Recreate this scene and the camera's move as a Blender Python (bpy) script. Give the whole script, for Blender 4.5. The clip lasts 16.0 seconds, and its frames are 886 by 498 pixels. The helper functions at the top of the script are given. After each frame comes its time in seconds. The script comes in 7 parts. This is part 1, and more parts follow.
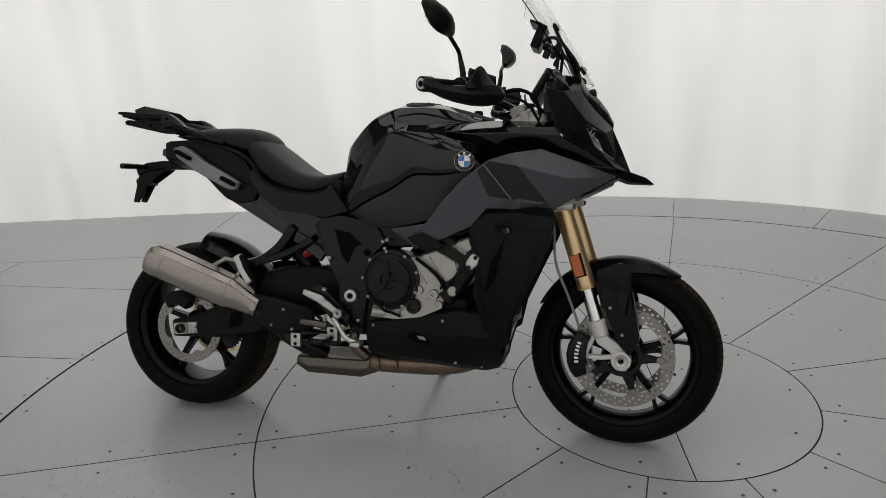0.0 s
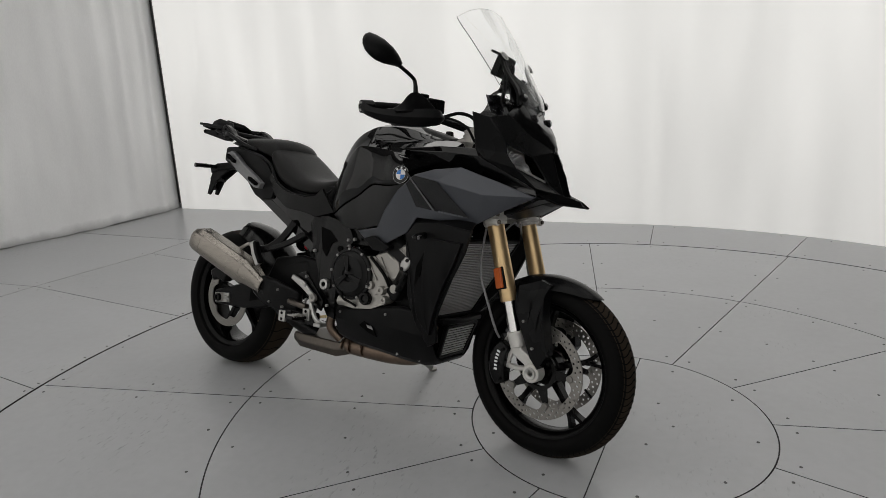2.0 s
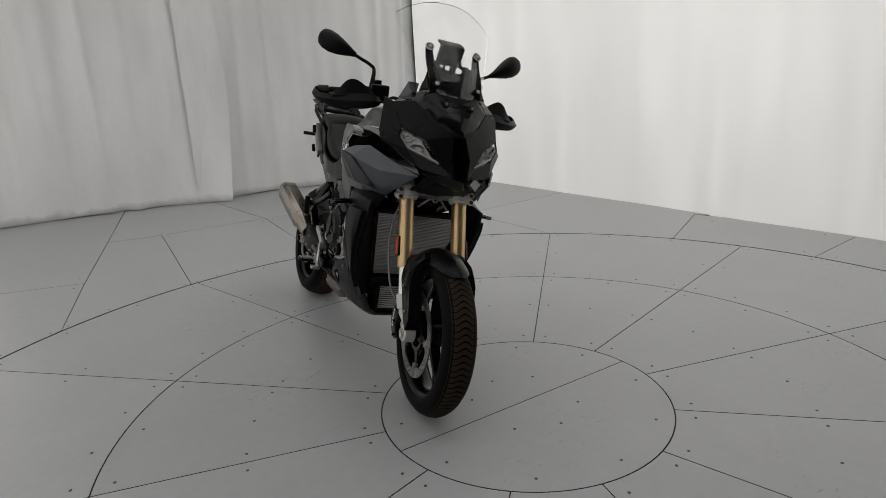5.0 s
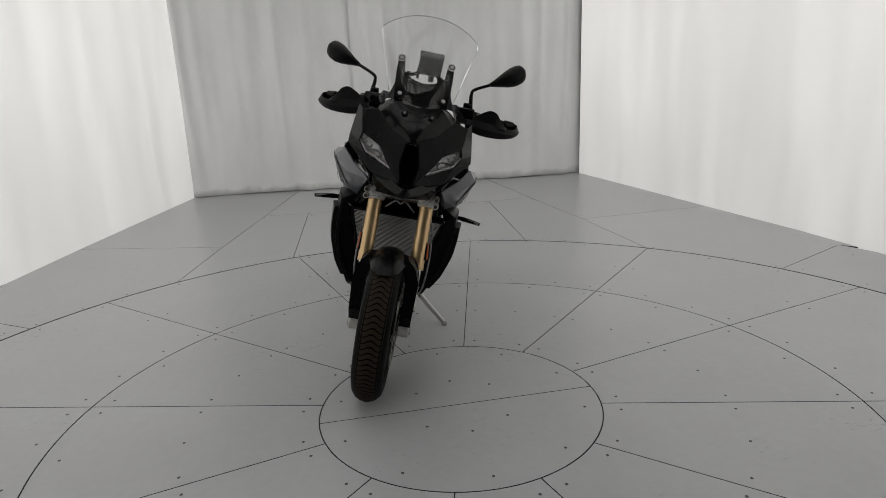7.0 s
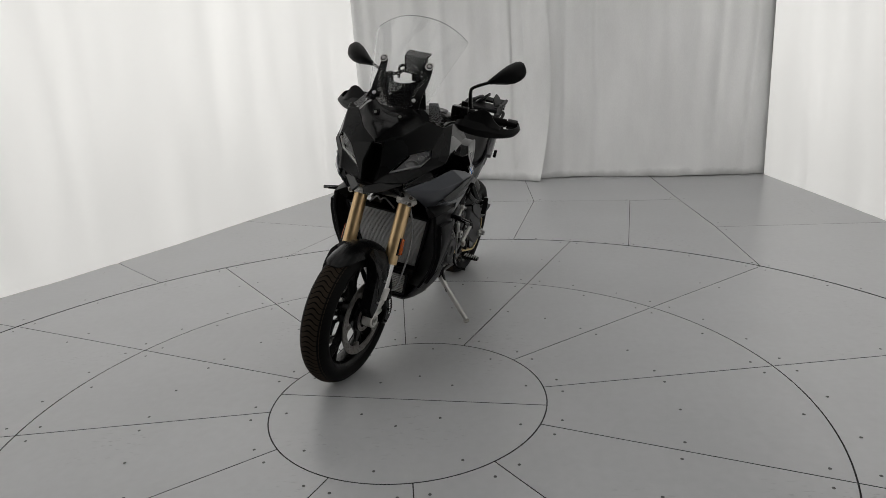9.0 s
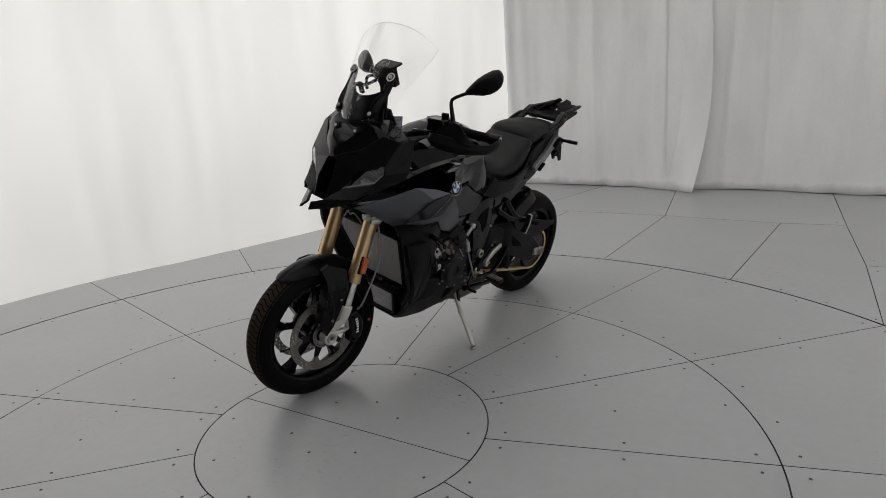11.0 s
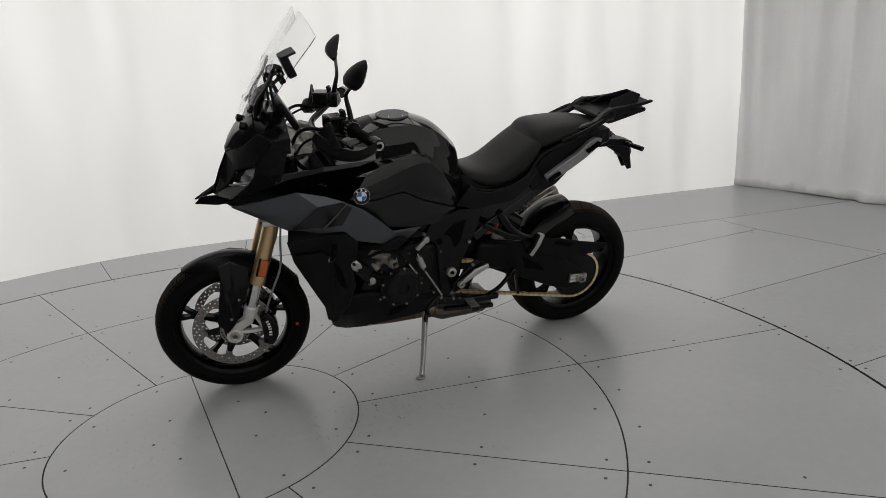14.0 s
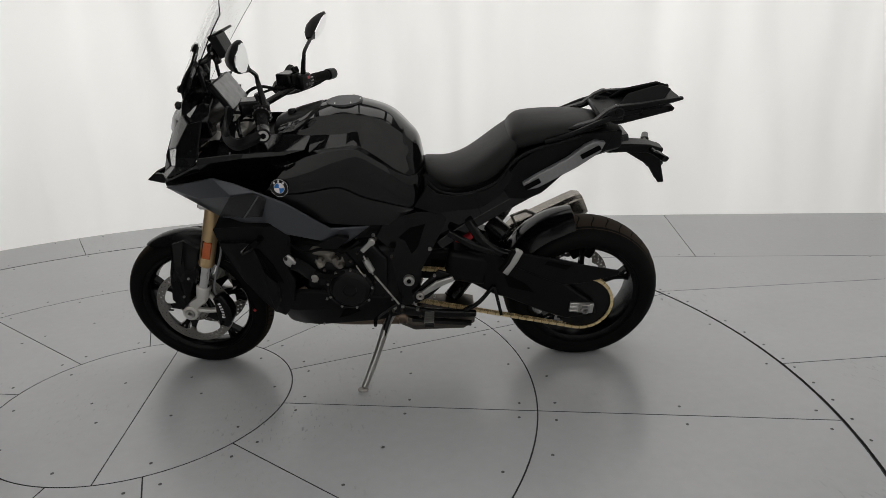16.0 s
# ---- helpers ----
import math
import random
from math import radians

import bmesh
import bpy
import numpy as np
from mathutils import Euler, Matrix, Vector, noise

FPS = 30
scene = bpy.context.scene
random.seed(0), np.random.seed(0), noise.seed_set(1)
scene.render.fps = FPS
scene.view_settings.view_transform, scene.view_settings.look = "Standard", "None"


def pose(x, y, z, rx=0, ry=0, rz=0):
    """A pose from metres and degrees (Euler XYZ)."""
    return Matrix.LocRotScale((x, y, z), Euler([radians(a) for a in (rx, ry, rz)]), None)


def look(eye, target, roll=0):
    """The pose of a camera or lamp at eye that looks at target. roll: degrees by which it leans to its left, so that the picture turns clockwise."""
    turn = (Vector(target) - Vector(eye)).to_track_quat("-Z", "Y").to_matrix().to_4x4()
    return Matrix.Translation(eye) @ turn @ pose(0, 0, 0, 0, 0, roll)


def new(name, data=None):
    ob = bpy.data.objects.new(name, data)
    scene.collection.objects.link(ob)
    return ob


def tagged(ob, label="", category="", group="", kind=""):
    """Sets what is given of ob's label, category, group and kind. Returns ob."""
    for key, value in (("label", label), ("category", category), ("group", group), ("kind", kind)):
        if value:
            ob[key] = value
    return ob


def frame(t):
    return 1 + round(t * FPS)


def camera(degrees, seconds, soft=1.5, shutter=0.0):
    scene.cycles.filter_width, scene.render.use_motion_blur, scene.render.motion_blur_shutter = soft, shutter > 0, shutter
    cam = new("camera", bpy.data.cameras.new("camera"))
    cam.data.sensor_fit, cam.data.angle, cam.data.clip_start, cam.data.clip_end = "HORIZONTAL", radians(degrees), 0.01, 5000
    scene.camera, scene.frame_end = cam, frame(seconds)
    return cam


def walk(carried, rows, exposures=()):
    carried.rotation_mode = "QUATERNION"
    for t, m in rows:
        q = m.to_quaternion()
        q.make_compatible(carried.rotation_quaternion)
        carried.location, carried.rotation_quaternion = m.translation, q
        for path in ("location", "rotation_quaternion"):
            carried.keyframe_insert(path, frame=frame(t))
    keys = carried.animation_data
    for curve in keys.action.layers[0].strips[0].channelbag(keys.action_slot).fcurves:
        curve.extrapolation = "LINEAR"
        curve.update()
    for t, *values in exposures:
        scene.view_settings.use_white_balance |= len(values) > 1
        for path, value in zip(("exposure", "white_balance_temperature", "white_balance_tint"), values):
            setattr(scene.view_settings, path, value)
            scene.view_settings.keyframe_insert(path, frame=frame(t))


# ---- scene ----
cam = camera(69.3, 16.0, soft=0.48)
PATH = [
    (0, (0.414, 0.527, 1.266), (0.31, 2.431, 0.665), -2.6),
    (0.5, (0.67, 0.468, 1.279), (0.365, 2.364, 0.721), -1.9),
    (1, (0.88, 0.455, 1.261), (0.439, 2.332, 0.73), -0.9),
    (1.5, (1.083, 0.49, 1.247), (0.544, 2.337, 0.702), -1.4),
    (2, (1.337, 0.484, 1.257), (0.588, 2.263, 0.735), -2.3),
    (2.5, (1.599, 0.512, 1.259), (0.708, 2.223, 0.733), -2.3),
    (3, (1.801, 0.616, 1.228), (0.822, 2.272, 0.68), -1.0),
    (3.5, (2.05, 0.721, 1.24), (0.854, 2.239, 0.724), -2.5),
    (6, (2.988, 1.621, 1.243), (1.26, 2.477, 0.711), -2.2),
    (6.5, (3.121, 1.85, 1.262), (1.295, 2.512, 0.783), -2.5),
    (7, (3.251, 2.123, 1.255), (1.381, 2.589, 0.72), -2.4),
    (7.5, (3.287, 2.401, 1.234), (1.373, 2.656, 0.713), -2.5),
    (8, (3.333, 2.652, 1.265), (1.4, 2.721, 0.756), -3.0),
    (8.5, (3.363, 2.948, 1.243), (1.437, 2.827, 0.717), -3.1),
    (11, (2.789, 4.148, 1.236), (1.101, 3.2, 0.732), -4.2),
    (11.5, (2.642, 4.391, 1.24), (1.079, 3.256, 0.719), -3.2),
    (12, (2.398, 4.574, 1.201), (0.896, 3.345, 0.719), -3.8),
    (12.5, (2.176, 4.694, 1.218), (0.793, 3.353, 0.682), -4.8),
    (13, (1.956, 4.853, 1.226), (0.704, 3.386, 0.694), -3.3),
    (13.5, (1.689, 4.939, 1.183), (0.552, 3.385, 0.642), -3.4),
    (14, (1.414, 5.007, 1.193), (0.417, 3.35, 0.682), -3.8),
    (14.5, (1.148, 5.068, 1.187), (0.344, 3.318, 0.649), -2.8),
    (15, (0.88, 5.061, 1.165), (0.167, 3.266, 0.646), -3.0),
    (15.5, (0.633, 5.048, 1.176), (0.072, 3.206, 0.636), -2.6),
    (16, (0.335, 5.09, 1.161), (-0.002, 3.192, 0.627), -2.2),
]
walk(cam, [(t, look(eye, target, roll)) for t, eye, target, roll in PATH], exposures=[(0, 0.0), (2, 0.0), (3.5, -0.13), (6.5, -0.13), (8, 0.0), (16, 0.0)])

# ---- light ----
world = bpy.data.worlds.new("studio_world")
scene.world = world
world.use_nodes = True
world.node_tree.nodes["Background"].inputs[0].default_value = (0.8, 0.82, 0.85, 1)
world.node_tree.nodes["Background"].inputs[1].default_value = 0.0
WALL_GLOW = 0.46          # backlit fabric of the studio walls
PANEL_GLOW = 1.01         # square light panels in the ceiling over the turntable


# ---- materials ----
def material(name, color, rough=0.5, metal=0.0, grain=200.0, grain_amount=0.15, stain=6.0, stain_amount=0.15,
             bump=0.1, bump_distance=0.0005, coat=0.0, stretch=(1, 1, 1), specular=0.5, emit=0.0, piece=0.0):
    m = bpy.data.materials.new(name)
    m.use_nodes = True
    n, l = m.node_tree.nodes, m.node_tree.links
    b = n["Principled BSDF"]
    co = n.new("ShaderNodeTexCoord")
    mp = n.new("ShaderNodeMapping")
    mp.inputs["Scale"].default_value = stretch
    l.new(co.outputs["Object"], mp.inputs[0])
    fine, wide = n.new("ShaderNodeTexNoise"), n.new("ShaderNodeTexNoise")
    fine.inputs["Scale"].default_value, fine.inputs["Detail"].default_value = grain, 3
    wide.inputs["Scale"].default_value, wide.inputs["Detail"].default_value = stain, 4
    l.new(mp.outputs[0], fine.inputs["Vector"])
    l.new(mp.outputs[0], wide.inputs["Vector"])
    add = n.new("ShaderNodeMath")
    add.operation = "MULTIPLY_ADD"
    l.new(fine.outputs[0], add.inputs[0])
    add.inputs[1].default_value = grain_amount * 2
    add.inputs[2].default_value = 1 - grain_amount - stain_amount
    add2 = n.new("ShaderNodeMath")
    add2.operation = "MULTIPLY_ADD"
    l.new(wide.outputs[0], add2.inputs[0])
    add2.inputs[1].default_value = stain_amount * 2
    l.new(add.outputs[0], add2.inputs[2])
    factor = add2.outputs[0]
    if piece:
        info = n.new("ShaderNodeObjectInfo")
        add3 = n.new("ShaderNodeMath")
        add3.operation = "MULTIPLY_ADD"
        l.new(info.outputs["Random"], add3.inputs[0])
        add3.inputs[1].default_value = piece
        l.new(factor, add3.inputs[2])
        factor = add3.outputs[0]
    mul = n.new("ShaderNodeVectorMath")
    mul.operation = "SCALE"
    mul.inputs[0].default_value = color
    l.new(factor, mul.inputs["Scale"])
    l.new(mul.outputs[0], b.inputs["Base Color"])
    ro = n.new("ShaderNodeMath")
    ro.operation = "MULTIPLY_ADD"
    l.new(wide.outputs[0], ro.inputs[0])
    ro.inputs[1].default_value = rough * 0.3
    ro.inputs[2].default_value = rough * 0.85
    l.new(ro.outputs[0], b.inputs["Roughness"])
    b.inputs["Metallic"].default_value = metal
    b.inputs["Coat Weight"].default_value = coat
    b.inputs["Coat Roughness"].default_value = 0.03
    b.inputs["Specular IOR Level"].default_value = specular
    if bump:
        bp = n.new("ShaderNodeBump")
        bp.inputs["Strength"].default_value = bump
        bp.inputs["Distance"].default_value = bump_distance
        l.new(fine.outputs[0], bp.inputs["Height"])
        l.new(bp.outputs[0], b.inputs["Normal"])
    if emit:
        em = n.new("ShaderNodeMath")
        em.operation = "MULTIPLY"
        l.new(factor, em.inputs[0])
        em.inputs[1].default_value = emit
        b.inputs["Emission Color"].default_value = (1.0, 0.985, 0.955, 1)
        l.new(em.outputs[0], b.inputs["Emission Strength"])
    return m


GLOSS = material("gloss_black_paint", (0.0022, 0.0022, 0.0024), 0.04, grain=900, grain_amount=0.2, bump=0.0, specular=0.40)
SATIN = material("satin_black_plastic", (0.0032, 0.0032, 0.0034), 0.16, grain=700, bump=0.08, specular=0.20)
MATTE = material("matte_black_plastic", (0.0050, 0.0050, 0.0053), 0.36, grain=1200, bump=0.35, bump_distance=0.0004, specular=0.10)
ANTHRACITE = material("anthracite_metallic_paint", (0.070, 0.074, 0.085), 0.30, metal=0.55, grain=2500, grain_amount=0.25, bump=0.03, coat=0.3, specular=0.35)
DECAL = material("dark_decal_film", (0.009, 0.0092, 0.010), 0.22, grain=900, bump=0.0, specular=0.4)
STRIPE = material("pale_grey_pinstripe", (0.065, 0.065, 0.07), 0.4, bump=0.0)
KNEE = material("satin_grained_side_plastic", (0.0085, 0.0085, 0.0088), 0.30, grain=1100, bump=0.15, specular=0.30)
VINYL = material("black_seat_vinyl", (0.0050, 0.0048, 0.0047), 0.46, grain=900, bump=0.5, bump_distance=0.0006, specular=0.2)
RUBBER = material("tyre_rubber", (0.0028, 0.0027, 0.0027), 0.62, grain=500, stain=20, bump=0.3, specular=0.08)
TREAD = material("worn_tread_rubber", (0.030, 0.022, 0.0155), 0.8, grain=400, stain=25, stain_amount=0.25, bump=0.4, specular=0.08)
GOLD = material("gold_anodised_aluminium", (0.60, 0.43, 0.235), 0.34, metal=0.9, grain=600, grain_amount=0.08, bump=0.04)
CAST = material("cast_aluminium", (0.34, 0.327, 0.305), 0.42, metal=0.75, grain=320, grain_amount=0.16, stain=16, stain_amount=0.2, bump=0.4)
MILLED = material("milled_aluminium", (0.44, 0.435, 0.42), 0.36, metal=0.9, grain=300, grain_amount=0.1, bump=0.08, stretch=(1, 1, 6))
BRUSHED = material("brushed_stainless_steel", (0.275, 0.253, 0.226), 0.26, metal=1.0, grain=60, grain_amount=0.12, bump=0.12, stretch=(2, 14, 14))
HEADER = material("heat_stained_steel", (0.17, 0.125, 0.095), 0.36, metal=0.9, grain=120, stain=14, stain_amount=0.45, bump=0.1)
DISC = material("ground_steel_disc", (0.225, 0.215, 0.20), 0.34, metal=0.85, grain=260, grain_amount=0.12, bump=0.08)
CHROME = material("polished_steel", (0.72, 0.71, 0.70), 0.14, metal=1.0, bump=0.0)
BLACK_METAL = material("black_coated_metal", (0.0036, 0.0036, 0.0037), 0.26, grain=500, bump=0.12, specular=0.20)
WHEEL = material("black_wheel_paint", (0.0020, 0.0020, 0.0021), 0.22, grain=500, bump=0.05, specular=0.12)
LAMP = material("lamp_interior", (0.38, 0.38, 0.39), 0.30, metal=0.6, grain=40, grain_amount=0.3, bump=0.4, bump_distance=0.002)
INNER_LINK = material("dull_gold_chain_steel", (0.40, 0.31, 0.17), 0.45, metal=0.7, bump=0.0)
BRASS = material("stained_cast_metal", (0.17, 0.157, 0.137), 0.38, metal=0.8, grain=60, stain=25, stain_amount=0.12, bump=0.3)
PALE_CAST = material("pale_cast_aluminium", (0.60, 0.585, 0.56), 0.42, metal=0.35, grain=500, grain_amount=0.12, bump=0.35)
STAINED = material("dull_stained_steel", (0.105, 0.092, 0.080), 0.34, metal=0.95, grain=120, stain=14, stain_amount=0.35, bump=0.1)
NOSE = material("fine_textured_black_panel", (0.0042, 0.0043, 0.0046), 0.27, grain=1500, bump=0.25, bump_distance=0.0003, specular=0.11)
ENGINE = material("black_engine_casting", (0.0055, 0.0055, 0.0057), 0.38, grain=700, bump=0.4, specular=0.17)
GREY_PLASTIC = material("grey_plastic", (0.062, 0.063, 0.066), 0.5, grain=900, bump=0.25)
MID_GREY = material("mid_grey_fittings_and_edge_shade", (0.20, 0.20, 0.205), 0.5, metal=0.3, grain=90, bump=0.05)
AMBER = material("amber_reflector", (0.48, 0.105, 0.026), 0.22, grain=900, grain_amount=0.25, bump=0.5)
RED = material("red_plastic", (0.42, 0.012, 0.018), 0.35, bump=0.05)
CHAIN = material("gold_chain_steel", (0.78, 0.63, 0.36), 0.38, metal=0.8, grain=300, bump=0.1)
WHITE_MARK = material("white_marking", (0.72, 0.72, 0.72), 0.5, bump=0.0)
BLUE = material("blue_enamel", (0.012, 0.13, 0.42), 0.2, bump=0.0, coat=0.5)
SILVER = material("pale_silver_enamel", (0.66, 0.67, 0.68), 0.25, metal=0.2, bump=0.0)
FIN = material("radiator_fins", (0.52, 0.52, 0.52), 0.5, metal=0.3, grain=400, bump=0.1)
BOLT = material("dull_steel_bolt", (0.34, 0.335, 0.33), 0.38, metal=0.85, bump=0.0)
# flat plates of this near-black stand in for shade in recesses and slots
DARK = material("dark_parts_and_void_shade", (0.002, 0.002, 0.002), 0.7, bump=0.0, specular=0.04)
MIRROR = material("mirror_glass", (0.86, 0.87, 0.88), 0.02, metal=1.0, grain_amount=0.0, stain_amount=0.0, bump=0.0)
FOIL = material("protective_film", (0.20, 0.20, 0.20), 0.24, metal=0.2, grain=60, stain=40, stain_amount=0.4, bump=0.8, bump_distance=0.003)
PANEL = material("pale_grey_floor_paint", (0.395, 0.40, 0.41), 0.30, grain=26, grain_amount=0.07, stain=2.2, stain_amount=0.11, bump=0.0, piece=0.08, specular=0.85)
floor_nodes, floor_links = PANEL.node_tree.nodes, PANEL.node_tree.links
floor_base = floor_nodes["Principled BSDF"]
scuff = None
for scale, low, high, way in ((70.0, 0.60, 0.72, (1, 0.35, 1)), (1.3, 0.52, 0.66, (1, 1, 1))):
    turn = floor_nodes.new("ShaderNodeMapping")
    turn.inputs["Scale"].default_value = way
    turn.inputs["Rotation"].default_value = (0, 0, 0.6)
    floor_links.new(floor_nodes["Texture Coordinate"].outputs["Object"], turn.inputs[0])
    speck = floor_nodes.new("ShaderNodeTexNoise")
    speck.inputs["Scale"].default_value, speck.inputs["Detail"].default_value = scale, 3
    floor_links.new(turn.outputs[0], speck.inputs["Vector"])
    cut = floor_nodes.new("ShaderNodeMapRange")
    cut.inputs["From Min"].default_value, cut.inputs["From Max"].default_value = low, high
    floor_links.new(speck.outputs[0], cut.inputs["Value"])
    if scuff is None:
        scuff = cut.outputs[0]
    else:
        both = floor_nodes.new("ShaderNodeMath")
        both.operation = "MULTIPLY"
        floor_links.new(scuff, both.inputs[0])
        floor_links.new(cut.outputs[0], both.inputs[1])
        scuff = both.outputs[0]
keep = floor_nodes.new("ShaderNodeMath")                     # shoe and trolley scuffs in a few spots
keep.operation = "MULTIPLY_ADD"
floor_links.new(scuff, keep.inputs[0])
keep.inputs[1].default_value, keep.inputs[2].default_value = -0.45, 1.0
scuffed = floor_nodes.new("ShaderNodeVectorMath")
scuffed.operation = "SCALE"
floor_links.new(floor_base.inputs["Base Color"].links[0].from_socket, scuffed.inputs[0])
floor_links.new(keep.outputs[0], scuffed.inputs["Scale"])
floor_links.new(scuffed.outputs[0], floor_base.inputs["Base Color"])
JOINT = material("dark_floor_joint", (0.035, 0.035, 0.036), 0.8, bump=0.0)
SCREW = material("dull_screw_steel", (0.10, 0.10, 0.10), 0.5, metal=0.6, bump=0.0)
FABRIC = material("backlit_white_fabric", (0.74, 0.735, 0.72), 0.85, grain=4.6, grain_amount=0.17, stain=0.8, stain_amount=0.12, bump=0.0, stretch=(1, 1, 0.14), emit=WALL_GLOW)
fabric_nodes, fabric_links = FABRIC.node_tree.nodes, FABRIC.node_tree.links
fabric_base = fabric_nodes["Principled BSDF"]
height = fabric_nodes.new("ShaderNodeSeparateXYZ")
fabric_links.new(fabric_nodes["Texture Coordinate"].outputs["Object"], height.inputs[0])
fall = fabric_nodes.new("ShaderNodeMapRange")       # wall shading put into the glow: weaker towards the floor
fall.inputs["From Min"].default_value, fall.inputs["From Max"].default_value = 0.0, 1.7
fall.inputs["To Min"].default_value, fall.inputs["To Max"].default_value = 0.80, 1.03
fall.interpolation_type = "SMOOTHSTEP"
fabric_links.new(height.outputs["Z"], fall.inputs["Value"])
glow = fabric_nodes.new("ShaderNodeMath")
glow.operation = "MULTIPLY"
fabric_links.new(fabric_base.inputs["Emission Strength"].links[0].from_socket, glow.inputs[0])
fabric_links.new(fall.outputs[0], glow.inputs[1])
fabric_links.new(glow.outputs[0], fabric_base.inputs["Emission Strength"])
CURTAIN = material("pale_grey_curtain_cloth", (0.82, 0.82, 0.82), 0.9, grain=160, grain_amount=0.06, stain=2.4, stain_amount=0.2, bump=0.2, stretch=(1, 1, 0.3))
cloth_nodes, cloth_links = CURTAIN.node_tree.nodes, CURTAIN.node_tree.links
cloth_base = cloth_nodes["Principled BSDF"]
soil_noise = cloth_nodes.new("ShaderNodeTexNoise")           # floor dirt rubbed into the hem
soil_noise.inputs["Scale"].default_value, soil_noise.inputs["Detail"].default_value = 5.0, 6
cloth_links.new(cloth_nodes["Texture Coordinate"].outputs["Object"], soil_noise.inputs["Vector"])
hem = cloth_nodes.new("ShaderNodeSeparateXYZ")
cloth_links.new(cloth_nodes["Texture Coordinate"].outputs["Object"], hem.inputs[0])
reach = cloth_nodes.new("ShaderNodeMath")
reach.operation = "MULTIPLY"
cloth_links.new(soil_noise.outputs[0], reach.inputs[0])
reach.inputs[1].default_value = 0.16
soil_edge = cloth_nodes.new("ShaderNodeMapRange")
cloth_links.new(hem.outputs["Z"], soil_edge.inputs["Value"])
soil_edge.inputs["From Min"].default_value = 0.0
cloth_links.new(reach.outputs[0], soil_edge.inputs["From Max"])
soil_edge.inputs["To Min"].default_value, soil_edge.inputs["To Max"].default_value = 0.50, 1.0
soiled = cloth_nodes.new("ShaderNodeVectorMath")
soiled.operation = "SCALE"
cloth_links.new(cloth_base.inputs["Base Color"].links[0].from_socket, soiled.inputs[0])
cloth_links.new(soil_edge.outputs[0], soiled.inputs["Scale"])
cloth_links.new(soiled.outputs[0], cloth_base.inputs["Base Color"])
PLAIN_WALL = material("grey_unlit_wall", (0.09, 0.09, 0.09), 0.85, grain=30, stain=1.5, bump=0.1)
CEILING = material("grey_ceiling", (0.16, 0.16, 0.16), 0.9, grain=3, stain=0.7, bump=0.0)
LIGHT_PANEL = material("light_panel_diffuser", (0.8, 0.8, 0.8), 0.8, grain=3, grain_amount=0.02, stain_amount=0.02, bump=0.0, emit=PANEL_GLOW)


def clear(name, color, rough, ior):
    m = bpy.data.materials.new(name)
    m.use_nodes = True
    b = m.node_tree.nodes["Principled BSDF"]
    b.inputs["Base Color"].default_value = (*color, 1)
    b.inputs["Roughness"].default_value = rough
    b.inputs["IOR"].default_value = ior
    b.inputs["Transmission Weight"].default_value = 1.0
    return m


SCREEN = clear("clear_acrylic", (0.94, 0.945, 0.945), 0.0, 1.3)
LENS = clear("clear_lamp_lens", (0.95, 0.95, 0.95), 0.02, 1.2)
SMOKE = clear("smoked_acrylic", (0.09, 0.09, 0.10), 0.05, 1.3)


# ---- building helpers ----
def V(*a):
    return Vector(a)


def link(name, bm, mat, parent=None, label="", smooth=35, bevel=0.0, subsurf=0, segments=2):
    bmesh.ops.recalc_face_normals(bm, faces=bm.faces)
    me = bpy.data.meshes.new(name)
    bm.to_mesh(me)
    bm.free()
    me.materials.append(mat)
    for p in me.polygons:
        p.use_smooth = True
    if not subsurf:
        me.set_sharp_from_angle(angle=radians(smooth))
    ob = new(name, me)
    if parent:
        ob.parent = parent
    if label:
        tagged(ob, label)
    if bevel:
        mod = ob.modifiers.new("rounded_edges", "BEVEL")
        mod.width, mod.segments, mod.limit_method, mod.angle_limit = bevel, segments, "ANGLE", radians(30)
    if subsurf:
        mod = ob.modifiers.new("smooth", "SUBSURF")
        mod.levels = mod.render_levels = subsurf
    return ob


part = link


def spline(pts, steps=6, closed=False):
    pts = [Vector(p) for p in pts]
    out, n = [], len(pts)
    for i in range(n if closed else n - 1):
        a, b = pts[i], pts[(i + 1) % n]
        p = pts[i - 1] if (closed or i) else a * 2 - b
        q = pts[(i + 2) % n] if (closed or i + 2 < n) else b * 2 - a
        for k in range(steps):
            t = k / steps
            out.append(0.5 * (2 * a + (b - p) * t + (2 * p - 5 * a + 4 * b - q) * t * t + (3 * a - p - 3 * b + q) * t ** 3))
    if not closed:
        out.append(pts[-1])
    return out


def ring_skin(bm, rings, cap=True, closed=False):
    vs = [[bm.verts.new(p) for p in r] for r in rings]
    pairs = list(zip(vs, vs[1:])) + ([(vs[-1], vs[0])] if closed else [])
    for a, b in pairs:
        for i in range(len(a)):
            j = (i + 1) % len(a)
            bm.faces.new((a[i], a[j], b[j], b[i]))
    if cap and not closed:
        bm.faces.new(vs[0])
        bm.faces.new(vs[-1][::-1])
    return bm


